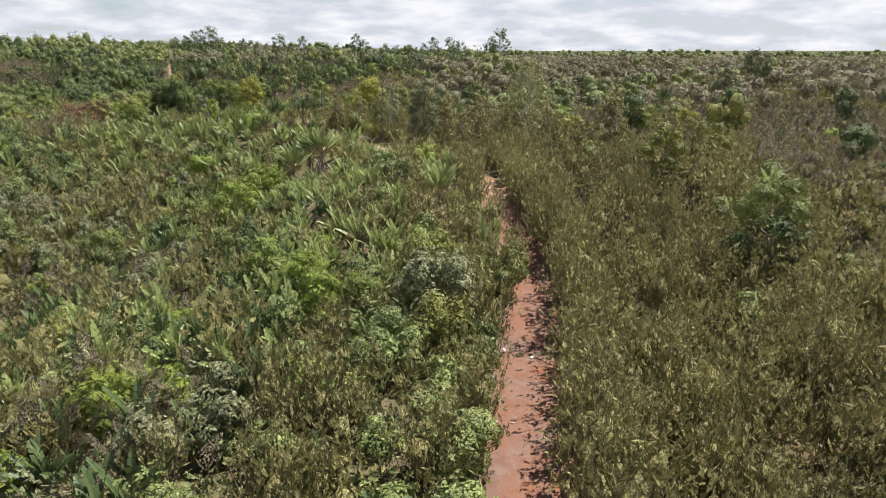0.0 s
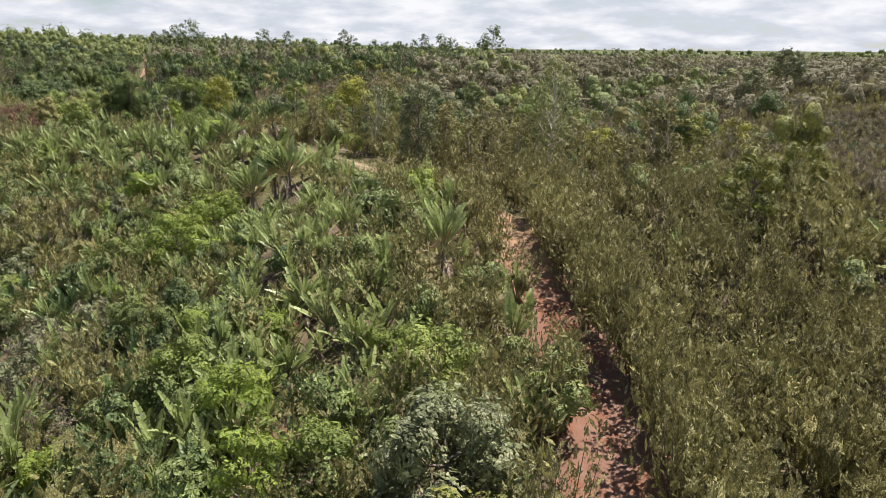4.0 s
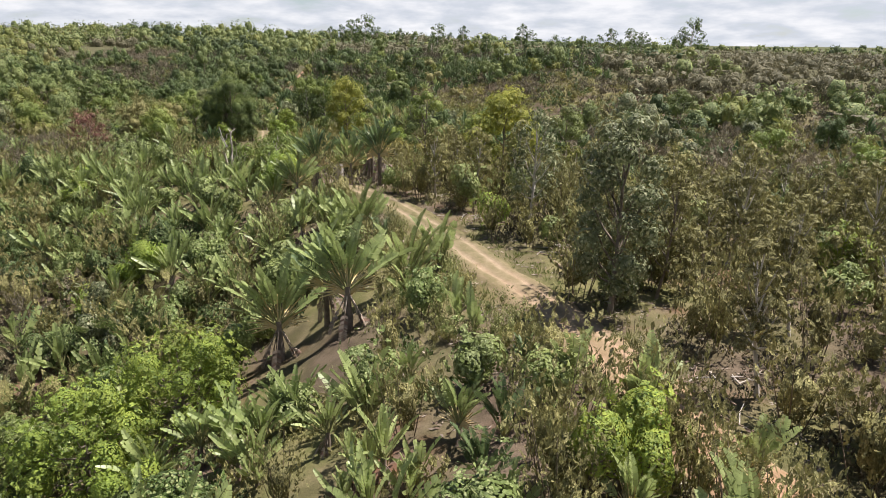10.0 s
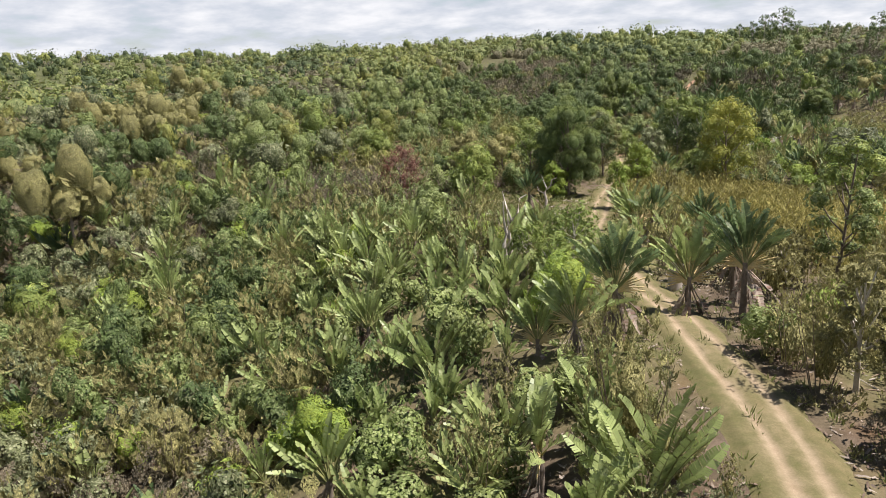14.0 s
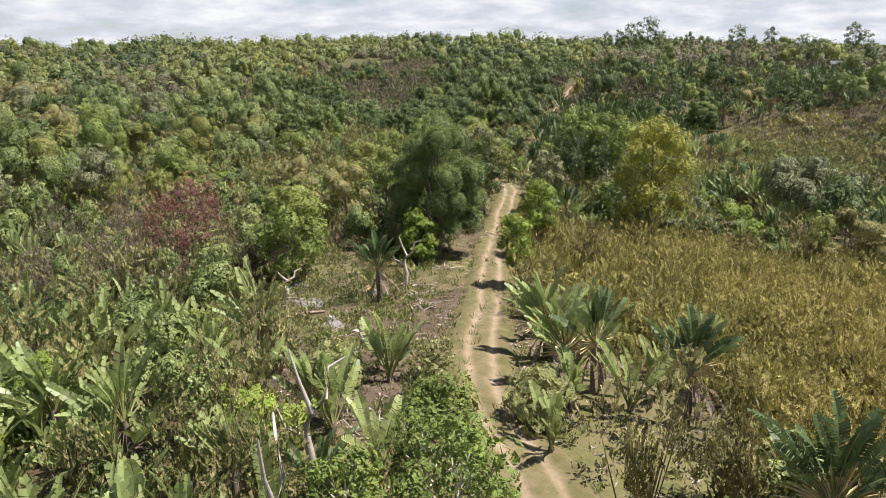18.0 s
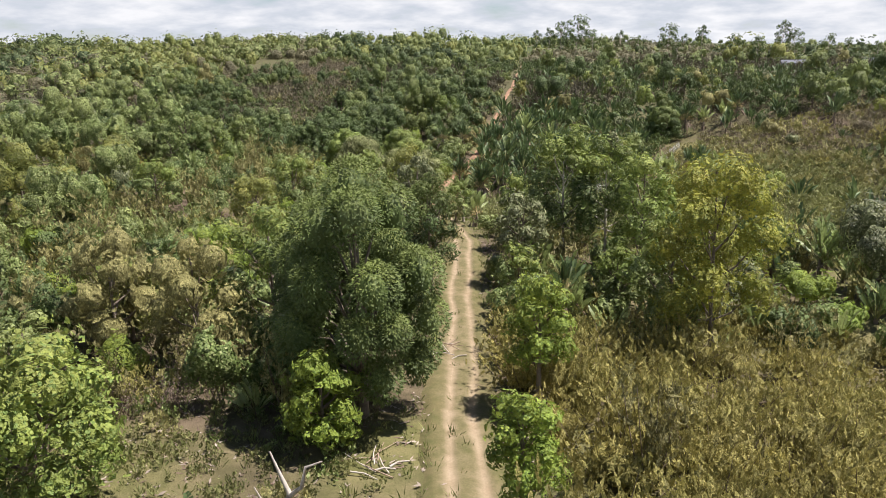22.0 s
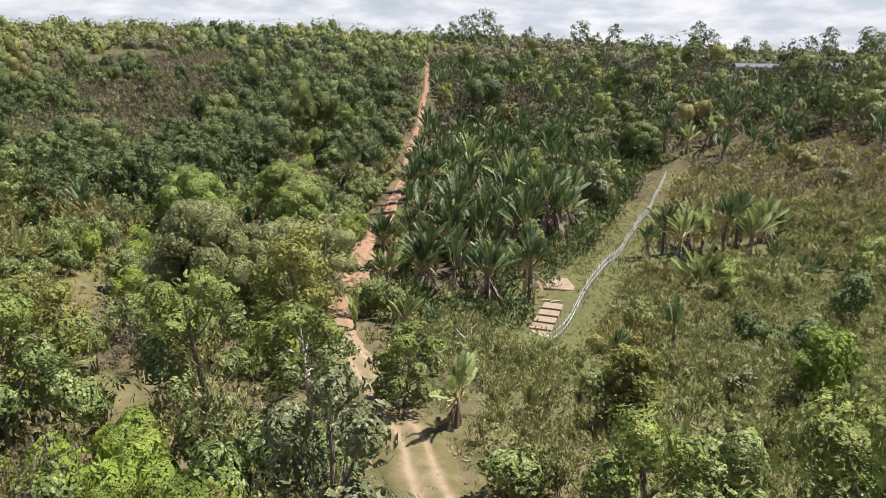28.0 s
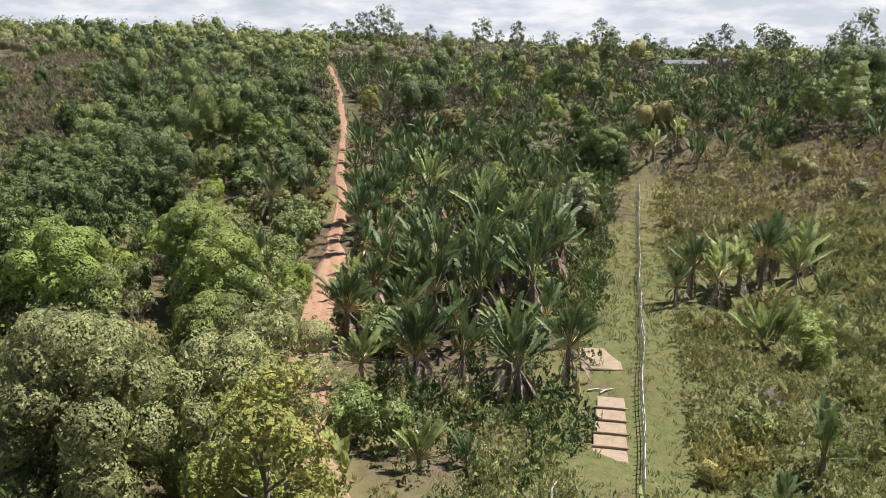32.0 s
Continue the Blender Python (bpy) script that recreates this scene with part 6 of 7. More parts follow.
fan_pts = near_pts[near_kind == 4]
order = np.argsort(np.abs(off_lane(fan_pts[:, 0], fan_pts[:, 1])))
for x, y in fan_pts[order[:90]]:
    kind = int(rng.choice(7, p=(0.22, 0.16, 0.2, 0.14, 0.08, 0.05, 0.15))) if y < 180 else int(rng.choice(7, p=(0.02, 0.36, 0.02, 0.06, 0.08, 0.44, 0.02)))
    plant_fan(kind, x, y, rng.uniform(0, 6.28), rng.uniform(0.62, 0.95) if y < 84 else rng.uniform(0.85, 1.2) if y < 180 else rng.uniform(0.9, 1.25))
rest = fan_pts[order[90:]]
thicket("travellers_palm_grove", "grove of traveller's palms with torn leaves", "palm grove", FAN_TORN, rest[(rest[:, 1] >= 72) & (rest[:, 1] < 175)], [LEAF_PALM, BARK, LEAF_DEAD, STALK], 0.6, 0.95, [LEAF_PALM, LEAF_PALM, LEAF_PALM_BLUE])
small_fans = np.concatenate([rest[rest[:, 1] < 72], rest[(rest[:, 1] < 72) & (rng.uniform(size=len(rest)) < 0.45)] + 0.85])
small_fans = small_fans[free(small_fans[:, 0], small_fans[:, 1], 0.3)]
thicket("travellers_palm_grove", "grove of small traveller's palms with pale torn leaves", "palm grove", FAN_TORN, small_fans, [LEAF_PALM, BARK, LEAF_DEAD, STALK], 0.42, 0.78, [LEAF_PALM, LEAF_PALM, LEAF_PALM_BLUE])
thicket("travellers_palm_grove", "dark grove of traveller's palms in the valley", "palm grove", FAN_TALL, rest[(rest[:, 1] >= 175) & (rng.uniform(size=len(rest)) < 0.62)], [LEAF_PALM_BLUE, BARK, LEAF_DEAD, STALK], 0.85, 1.2, [LEAF_PALM_BLUE, LEAF_PALM_BLUE, LEAF_PALM])

band = jitter_grid(-40, -8, 152, 168, 2.3)
band = band[free(band[:, 0], band[:, 1], 0.4) & (band[:, 0] > -40 + (band[:, 1] - 152) * 0.25) & (blotch(band[:, 0], band[:, 1], 0.2, 0.3) < 0.66)]
thicket("travellers_palm_grove", "dark clumps of traveller's palms behind golden scrub", "palm grove", FAN_TORN, band, [LEAF_PALM_BLUE, BARK, LEAF_DEAD, STALK], 0.75, 1.15, [LEAF_PALM_BLUE, LEAF_PALM_BLUE, LEAF_PALM])
under = jitter_grid(-60, 12, 18, 104, 2.1)
ud = off_lane(under[:, 0], under[:, 1])
under = under[(ud < -6) & (ud > -34) & free(under[:, 0], under[:, 1])]
# mostly dark leaf, so its colour stands for the shadows between palms
thicket("undergrowth", "leafy undergrowth between fan palms, darkened as their shade", "scrub", OLIVE_LOW, under, [LEAF_DARK, TWIG], 0.6, 1.3, [LEAF_OLIVE, LEAF_GREY])
belt_low = jitter_grid(-80, -52, 172, 242, 1.3)
bd = off_lane(belt_low[:, 0], belt_low[:, 1])
belt_low = belt_low[(bd > 2.4) & (belt_low[:, 0] < fence_x(belt_low[:, 1]) - 2.4) & free(belt_low[:, 0], belt_low[:, 1], -0.5)]
# dark tones put the deep shade below the palm belt into the leaves
thicket("undergrowth", "leafy undergrowth below tall fan palms, darkened as their shade", "scrub", OLIVE_LOW, belt_low, [LEAF_DARK, TWIG], 0.7, 1.5, [LEAF_DARK, LEAF_DARK, LEAF_GREEN])
shrubs = jitter_grid(-110, -72, 196, 262, 1.5)
hd = off_lane(shrubs[:, 0], shrubs[:, 1])
shrubs = shrubs[(hd < -1.0) & (hd > -9) & free(shrubs[:, 0], shrubs[:, 1], -0.3)]
thicket("green_scrub", "low dark bushes along the red track", "scrub", GREEN_NEAR, shrubs, [LEAF_DARK, TWIG], 0.35, 0.75, [LEAF_GREEN, LEAF_OLIVE, LEAF_DARK])
sward = jitter_grid(-66, -30, 172, 216, 0.85)
sd = off_lane(sward[:, 0], sward[:, 1])
sward = sward[(sd > 5) & (sward[:, 0] > fence_x(sward[:, 1]) - 4) & ~mown(sward[:, 0], sward[:, 1]) & free(sward[:, 0], sward[:, 1]) & (np.abs((sward[:, 0] + 52) * 0.78 + (sward[:, 1] - 190) * 0.62) > 0.9)]
thicket("meadow_grass", "soft low herbs and grass on the slope", "grass", LOW_MID, sward, [LEAF_HERB, TWIG], 0.3, 0.6, [LEAF_MEADOW, LEAF_MEADOW, LEAF_HERB])
shade = jitter_grid(-64, -34, 126, 168, 1.5)
hd = np.abs(off_lane(shade[:, 0], shade[:, 1]))
shade = shade[(hd > 2.2) & (hd < 15) & free(shade[:, 0], shade[:, 1], -0.6) & ~((off_lane(shade[:, 0], shade[:, 1]) > 0) & (shade[:, 1] < 141))]
thicket("undergrowth", "low green undergrowth below the trees", "scrub", OLIVE_LOW, shade, [LEAF_GREEN, TWIG], 0.4, 0.9, [LEAF_HERB, LEAF_OLIVE, LEAF_FRESH_LIT])
stand = []
for h, r in ((4.4, 1.1), (5.2, 1.2), (3.6, 1.1), (4.8, 1.0)):
    w, c = tree_parts(h, r, 260, 0.42, 0.5, **AIRY)
    stand.append(join([(c[0], c[1], 0), (w[0], w[1], 1)]))
trees = jitter_grid(-24, 24, 74, 113, 2.6)
td = off_lane(trees[:, 0], trees[:, 1])
trees = trees[(td > 6.5) & (td < 25) & ((trees[:, 1] > 82) | (rng.uniform(size=len(trees)) < 0.4)) & free(trees[:, 0], trees[:, 1], 0.3) & (blotch(trees[:, 0], trees[:, 1], 0.16, 1.1) < 0.68)]
thicket("gum_stand", "stand of slim gum saplings with pale stems", "wood", stand, trees, [LEAF_OLIVE, BARK_PALE], 0.75, 1.15, [LEAF_OLIVE, LEAF_GREEN, LEAF_YELLOW, LEAF_GREEN])
side = jitter_grid(-30, 6, 62, 103, 0.75)
sd = off_lane(side[:, 0], side[:, 1])
side = side[(sd < -1.5) & (sd > -5.5) & (rng.uniform(size=len(side)) < np.interp(-sd, [1.5, 2.6], [0.35, 0.8])) & free(side[:, 0], side[:, 1], -1.4) & (blotch(side[:, 0], side[:, 1], 0.5, 0.8) < 0.7)]
thicket("feathery_scrub", "feathery grey-green herbs along the sandy track", "scrub", OLIVE_NEAR, side, [LEAF_HERB, TWIG], 0.22, 0.55, [LEAF_OLIVE, LEAF_GREY])
M = mid_kind
wood_pts = mid_pts[(M == 5) | (M == 7)]
wood_tone = np.clip(blotch(wood_pts[:, 0], wood_pts[:, 1], 0.06, 0.4) + rng.uniform(-0.3, 0.3, len(wood_pts)), 0, 1)
soft = (mid_pts[:, 1] > 160) & (mid_pts[:, 1] < 206) & (off_lane(mid_pts[:, 0], mid_pts[:, 1]) > 2.5)
# hillside under a cloud's shadow, which is painted by darker leaf colours
cloud_shaded_hill = (mid_pts[:, 1] > 226) & (off_lane(mid_pts[:, 0], mid_pts[:, 1]) > -40)
high = (mid_pts[:, 1] > 178) & (off_lane(mid_pts[:, 0], mid_pts[:, 1]) < 0) & (off_lane(mid_pts[:, 0], mid_pts[:, 1]) > -75)
parched = blotch(mid_pts[:, 0], mid_pts[:, 1], 0.052, 1.9) > 0.62
thicket("olive_scrub", "distant thicket of olive-brown scrub", "scrub", OLIVE_MID, mid_pts[(M == 0) & ~cloud_shaded_hill & ~soft & ~parched], [LEAF_OLIVE, TWIG], 0.75, 1.25, [LEAF_TAN])
thicket("dry_scrub", "patches of dry brown scrub between the woods", "scrub", OLIVE_MID, mid_pts[(M == 0) & ~cloud_shaded_hill & ~soft & parched], [LEAF_TAN, TWIG], 0.75, 1.15, [LEAF_BROWN])
thicket("feathery_scrub", "feathery grey-green scrub across the slope", "scrub", OLIVE_MID, mid_pts[(M == 0) & soft & (mid_pts[:, 0] < -20)], [LEAF_HERB, TWIG], 0.5, 0.75)
thicket("brown_scrub", "dark brown scrub on the far slope", "scrub", OLIVE_MID, mid_pts[(M == 0) & soft & (mid_pts[:, 0] >= -20)], [LEAF_BROWN, TWIG], 0.7, 1.1, [LEAF_OLIVE])
fill = jitter_grid(-26, 85, 142, 245, 3.3)
# brown scrub, its tones darkened to stand for the cloud shadow
thicket("brown_scrub", "low brown scrub over the far slope, darkened for cloud shade", "scrub", LOW_MID, fill[free(fill[:, 0], fill[:, 1]) & (off_lane(fill[:, 0], fill[:, 1]) > 24)], [LEAF_BROWN, TWIG], 1.1, 1.8, [LEAF_BROWN, LEAF_DARK, LEAF_BROWN])
# brown scrub here too, with dark tones in place of cloud shade
thicket("brown_scrub", "brown scrub on the far hillside, darkened for cloud shade", "scrub", OLIVE_MID, mid_pts[(M == 0) & cloud_shaded_hill], [LEAF_BROWN, TWIG], 0.7, 1.1, [LEAF_BROWN, LEAF_DARK])
thicket("low_scrub", "low olive scrub and tall grass on the slope", "scrub", LOW_MID, mid_pts[M == 6], [LEAF_OLIVE, TWIG])
thicket("green_scrub", "distant leafy bushes in mixed greens", "scrub", GREEN_MID, mid_pts[(M == 1) & ~high], [LEAF_GREEN, TWIG], 0.45, 1.35, [LEAF_YELLOW, LEAF_GREY, LEAF_FRESH_LIT, LEAF_OLIVE, LEAF_DARK])
thicket("green_scrub", "dark leafy bushes on the slope beside the red track", "scrub", GREEN_MID, mid_pts[(M == 1) & high], [LEAF_DARK, TWIG], 0.6, 1.3, [LEAF_DARK, LEAF_GREEN])
thicket("lime_scrub", "distant lime-green bushes", "scrub", GREEN_MID, mid_pts[(M == 2)], [LEAF_LIME, TWIG], 0.6, 1.0)
thicket("golden_scrub", "distant golden-brown scrub", "scrub", OLIVE_MID, mid_pts[(M == 3)], [LEAF_GOLD, TWIG], 0.5, 0.7)
thicket("travellers_palm_grove", "distant grove of traveller's palms", "palm grove", FAN_MID, mid_pts[(M == 4)], [LEAF_PALM_BLUE, BARK, LEAF_DEAD], 0.6, 1.0)
slope_wood = (wood_pts[:, 1] > 178) & (off_lane(wood_pts[:, 0], wood_pts[:, 1]) > -75)
thicket("wood", "deep green wood on the slope beside the red track", "wood", TREE_MID, wood_pts[slope_wood], [LEAF_DARK, BARK], 0.6, 1.3, [LEAF_GREEN, LEAF_DARK, LEAF_MANGO])
wood_pts, wood_tone = wood_pts[~slope_wood], wood_tone[~slope_wood]
thicket("wood", "distant low wood of mixed green crowns", "wood", TREE_MID, wood_pts[wood_tone < 0.55], [LEAF_GREEN, BARK], 0.6, 1.35, [LEAF_YELLOW, LEAF_FRESH_LIT, LEAF_GREEN, LEAF_DARK, LEAF_GREY])
thicket("wood", "distant low wood of dull green crowns", "wood", TREE_MID, wood_pts[wood_tone >= 0.55], [LEAF_GREEN, BARK], 0.6, 1.35, [LEAF_GREY, LEAF_DARK, LEAF_DARK, LEAF_OLIVE])
floor = jitter_grid(-150, -10, 20, 262, 3.3)
fd = off_lane(floor[:, 0], floor[:, 1])
thicket("undergrowth", "low mixed growth below the woods", "scrub", LOW_MID, floor[(fd < -14) & (fd > -105) & free(floor[:, 0], floor[:, 1])], [LEAF_GREEN, TWIG], 1.3, 2.3, [LEAF_DARK, LEAF_OLIVE, LEAF_TAN])
far_low = jitter_grid(-330, -60, 60, 420, 9.0)
far_low = far_low[(off_lane(far_low[:, 0], far_low[:, 1]) < -95) & free(far_low[:, 0], far_low[:, 1])]
thicket("far_wood", "far undergrowth between crowns on the hills", "wood", FAR_LOW, far_low, [FAR_WOOD, BARK], 1.2, 2.0, [FAR_YELLOW, FAR_SCRUB])
plain = jitter_grid(80, 330, 60, 430, 6.5)
plain = plain[off_lane(plain[:, 0], plain[:, 1]) > 84]
thicket("far_scrub", "low brown scrub over the far plain", "scrub", LOW_MID, plain, [LEAF_OLIVE, TWIG], 2.2, 3.2, [LEAF_BROWN, LEAF_TAN])
low_side = jitter_grid(16, 112, 60, 146, 2.6)
thicket("low_scrub", "low olive-brown scrub over the side valley", "scrub", LOW_MID, low_side[(off_lane(low_side[:, 0], low_side[:, 1]) > 18) & free(low_side[:, 0], low_side[:, 1])], [LEAF_OLIVE, TWIG], 1.2, 1.9, [LEAF_TAN, LEAF_OLIVE])
hill = (off_lane(far_pts[:, 0], far_pts[:, 1]) > 0) & (far_pts[:, 1] > 225)
sel = blotch(far_pts[:, 0], far_pts[:, 1], 0.03, 1.0) > np.where(far_pts[:, 0] > 30, 0.8, np.where(hill, 0.72, 0.22))
thicket("far_wood", "far wood of mixed green crowns on rolling hills", "wood", FAR_TUFT, far_pts[sel], [FAR_WOOD, BARK], 0.6, 1.4, [FAR_YELLOW, FAR_WOOD, FAR_WOOD, FAR_DARK])
thicket("far_scrub", "far dark brownish scrub on hills", "scrub", FAR_LOW, far_pts[~sel], [FAR_SCRUB, BARK], 0.9, 1.6)
ridge = np.column_stack([rng.uniform(-345, -300, 60), rng.uniform(296, 322, 60)])
thicket("far_wood", "tall wood standing on a far ridge", "wood", FAR_TUFT[3:], ridge, [FAR_DARK, BARK], 1.0, 1.5, [FAR_WOOD])
ridge = np.column_stack([rng.uniform(-420, -340, 90), rng.uniform(150, 300, 90)])
thicket("far_wood", "dark wood along a far ridge", "wood", FAR_TUFT[3:], ridge, [FAR_DARK, BARK], 0.7, 1.2, [FAR_WOOD])
rim = jitter_grid(-1400, 1200, 60, 1500, 44)
rr = np.hypot(rim[:, 0] + 30, rim[:, 1] - 100)
az = np.degrees(np.arctan2(-(rim[:, 0] + 5), rim[:, 1] - 10))
rim = rim[(rr > 600) & (az > -50) & (az < 95) & (rr < 2000)]
rim = rim[(rim[:, 0] < -640) | (rim[:, 0] > 480) | (rim[:, 1] > 760)]
thicket("horizon_wood", "woods along the horizon", "wood", RIM_TUFT, rim, [FAR_WOOD, BARK], 0.9, 2.2, [FAR_DARK, FAR_WOOD])

grass_pts = jitter_grid(-92, 10, 70, 222, 0.66)
gd = off_lane(grass_pts[:, 0], grass_pts[:, 1])
gl, gr = lane_gap(grass_pts[:, 1])
verge = ((np.abs(gd) > 1.1) | (np.abs(gd) < 0.4)) & (gd < gr + 1.5) & (gd > -gl - 1.5)
slope = (gd > 4) & (grass_pts[:, 1] > 165) & (grass_pts[:, 0] > fence_x(grass_pts[:, 1]) - 5) & (grass_pts[:, 0] < -20)
clear = (gd < 0) & (gd > -15) & (grass_pts[:, 1] > 106) & (grass_pts[:, 1] < 128)
chance = verge * np.where(np.abs(gd) < 0.4, 0.3 * (grass_pts[:, 1] < 168), 0.9) + slope * 0.5 + clear * 0.9
grass_pts = grass_pts[rng.uniform(size=len(grass_pts)) < chance]
thicket("grass", "tufts of dry yellow-green grass", "grass", GRASS, grass_pts, [GRASS_LEAF], 0.3, 0.85)
turf = jitter_grid(-64, -48, 176, 236, 0.42)
turf = turf[mown(turf[:, 0], turf[:, 1]) & free(turf[:, 0], turf[:, 1]) & ~((np.abs(turf[:, 0] + 58.6) < 1.4) & (np.abs(turf[:, 1] - 184.5) < 6.5))]
thicket("turf", "short yellow-green grass beside the fence", "grass", GRASS[:2], turf, [GRASS_LEAF], 0.3, 0.6)
litter = jitter_grid(-75, 12, 25, 190, 0.55)
ld = off_lane(litter[:, 0], litter[:, 1])
ok = ((np.abs(ld) > 1.3) & (np.abs(ld) < 7) & (litter[:, 1] > 62) & (litter[:, 1] < 170)) | ((ld < -1) & (ld > -16) & (litter[:, 1] > 106) & (litter[:, 1] < 130)) | ((np.abs(ld) < 3.0) & (litter[:, 1] < 60)) | (np.hypot(litter[:, 0] + 1.8, litter[:, 1] - 46.4) < 2.2)
litter = litter[ok & (rng.uniform(size=len(litter)) < 0.5)]
strip = jitter_grid(-40, 10, 66, 112, 0.8)
pd = off_lane(strip[:, 0], strip[:, 1])
strip = strip[(pd > 1.2) & (pd < 9) & (rng.uniform(size=len(strip)) < np.interp(pd, [1.2, 2.5, 9], [0.2, 0.7, 0.9])) & (blotch(strip[:, 0], strip[:, 1], 0.5, 1.3) + rng.uniform(-0.2, 0.2, len(strip)) < 0.72)]
thicket("dry_scrub", "low dry twigs and herbs on bare soil below saplings", "scrub", OLIVE_LOW, strip, [LEAF_BROWN, TWIG], 0.25, 0.8, [LEAF_TAN, LEAF_OLIVE, LEAF_OLIVE, LEAF_BROWN])
FLAKES = []
for k in range(3):
    p = np.column_stack([rng.uniform(-0.35, 0.35, (6, 2)), rng.uniform(0.05, 0.1, 6)])
    FLAKES.append((*leaf_quads(p, unit(rng.normal(size=(6, 3)) * [1, 1, 0.15]), unit(rng.normal(size=(6, 3)) * 0.3 + [0, 0, 1]), rng.uniform(0.1, 0.35, 6), rng.uniform(0.04, 0.1, 6)), np.zeros(6, int)))
thicket("leaf_litter", "scattered dry leaves and chips on bare soil", "leaf litter", FLAKES, litter, [LITTER], 0.6, 1.2)


# saplings and trees that the zones call for
def proto_trees(specs, leaf, bark, **kw):
    out = []
    for h, r, n, size, aspect in specs:
        w, c = tree_parts(h, r, n, size, aspect, **kw)
        out.append((quad_mesh("trunk", w[0], w[1], [bark]), quad_mesh("crown", c[0], c[1], [leaf])))
    return out


def spread_trees(name, label, protos, pts, group, smin=0.75, smax=1.2):
    for x, y in pts:
        t, c = protos[rng.integers(0, len(protos))]
        s = rng.uniform(smin, smax)
        root = new(name)
        root.matrix_basis = Matrix.Translation((x, y, float(H(x, y)))) @ Matrix.Rotation(rng.uniform(0, 6.28), 4, "Z") @ Matrix.Scale(s, 4)
        for nm, me in (("trunk", t), ("crown", c)):
            k = new(nm, me)
            k.parent = root
        tagged(root, label, "tree", group)


SAPLING = proto_trees(((5.2, 0.95, 280, 0.42, 0.5), (6.2, 1.05, 320, 0.42, 0.5), (4.4, 0.9, 260, 0.42, 0.5)), LEAF_OLIVE, BARK_PALE, **AIRY)
LEAFY = proto_trees(((5.0, 1.9, 300, 0.52, 0.65), (5.8, 2.1, 320, 0.52, 0.65), (4.4, 1.8, 280, 0.52, 0.65)), LEAF_GREEN, BARK, **ROUND)
spread_trees("gum_sapling", "slim gum sapling with thin pale stem", SAPLING, near_pts[near_kind == 7], "gum saplings")
LEAFY_DARK = proto_trees(((5.0, 1.9, 300, 0.52, 0.65), (5.8, 2.1, 320, 0.52, 0.65)), LEAF_DARK, BARK, **ROUND)
small = near_pts[near_kind == 5][:90]
spread_trees("broad_tree", "leafy green small tree in the scrub", LEAFY, small[small[:, 1] < 176], "small trees")
spread_trees("broad_tree", "deep green small tree on the hillside", LEAFY_DARK, small[small[:, 1] >= 176], "small trees")

# trees along the skyline
SKY_TREE = proto_trees(((14, 3.1, 380, 1.0, 0.6), (12, 2.6, 320, 0.95, 0.6), (11, 3.6, 380, 1.0, 0.6)), LEAF_DARK, BARK_PALE, lumps=11, bare=0.34, droop=0.15, trunk_r=0.2, core=0.34, lean=1.0)
for x, y, h in ((-150, 442, 13), (-144, 444, 15.4), (-138, 446, 17.6), (-130, 448, 12), (-118, 451, 11), (-98, 455, 13.2), (-83, 457, 12.9), (-70, 458, 9.6), (-51, 459, 15.2), (-45, 459, 11.8), (-33, 459, 9.9), (-8, 457, 11.3), (-2, 457, 14.5), (-182, 429, 8), (10, 440, 13.5), (14, 442, 12), (36, 430, 18), (31, 432, 11), (89, 421, 7), (-21, 339, 9.4), (-13, 338, 12.7), (-10, 341, 11), (1, 333, 10.9), (5, 332, 10.1), (9, 336, 11), (-41, 343, 9.3), (-51, 344, 11.5), (-73, 344, 11), (-60, 350, 10), (-154, 440, 12), (-110, 452, 9), (-90, 456, 9.5), (-25, 455, 9)):
    pick = int(rng.integers(0, 3))
    t, c = SKY_TREE[pick]
    root = new("skyline_tree")
    s = (0.84 if y < 400 else 1.12) * h / (14, 12, 11)[pick]
    root.matrix_basis = Matrix.Translation((x, y, float(H(x, y)) - 0.1)) @ Matrix.Rotation(rng.uniform(0, 6.28), 4, "Z") @ Matrix.Diagonal((s, s, s, 1))
    for nm, me in (("trunk", t), ("crown", c)):
        k = new(nm, me)
        k.parent = root
    tagged(root, "tall dark tree standing out on the ridge", "tree", "skyline trees")


# ---- fence, steps, houses, wood and stones ----
PICKET = rough_surface("weathered_picket", (0.5, 0.48, 0.44), (0.62, 0.6, 0.55), 5, 0.8)
EARTH = rough_surface("packed_earth", (0.23, 0.175, 0.118), (0.3, 0.235, 0.162), 2.5, 0.95, 0.5)
LOG = rough_surface("step_log", (0.24, 0.17, 0.12), (0.34, 0.25, 0.18), 6)
DRIFT = rough_surface("bleached_wood", (0.34, 0.29, 0.24), (0.48, 0.43, 0.37), 6)
STONE = rough_surface("pale_stone", (0.45, 0.4, 0.36), (0.58, 0.53, 0.48), 3)
WALL_BLUE = rough_surface("blue_grey_wall", (0.4, 0.45, 0.55), (0.5, 0.53, 0.6), 1.5)
WALL_WHITE = rough_surface("limewashed_wall", (0.4, 0.36, 0.36), (0.48, 0.44, 0.43), 1.5)
ROOF = rough_surface("dull_sheet_roof", (0.1, 0.105, 0.12), (0.15, 0.15, 0.165), 1.2, 0.8)
GLASS = rough_surface("dark_window", (0.04, 0.045, 0.05), (0.06, 0.06, 0.065), 1.0, 0.2)
WHITE = rough_surface("white_sheet", (0.78, 0.77, 0.74), (0.84, 0.83, 0.8), 4, 0.6)


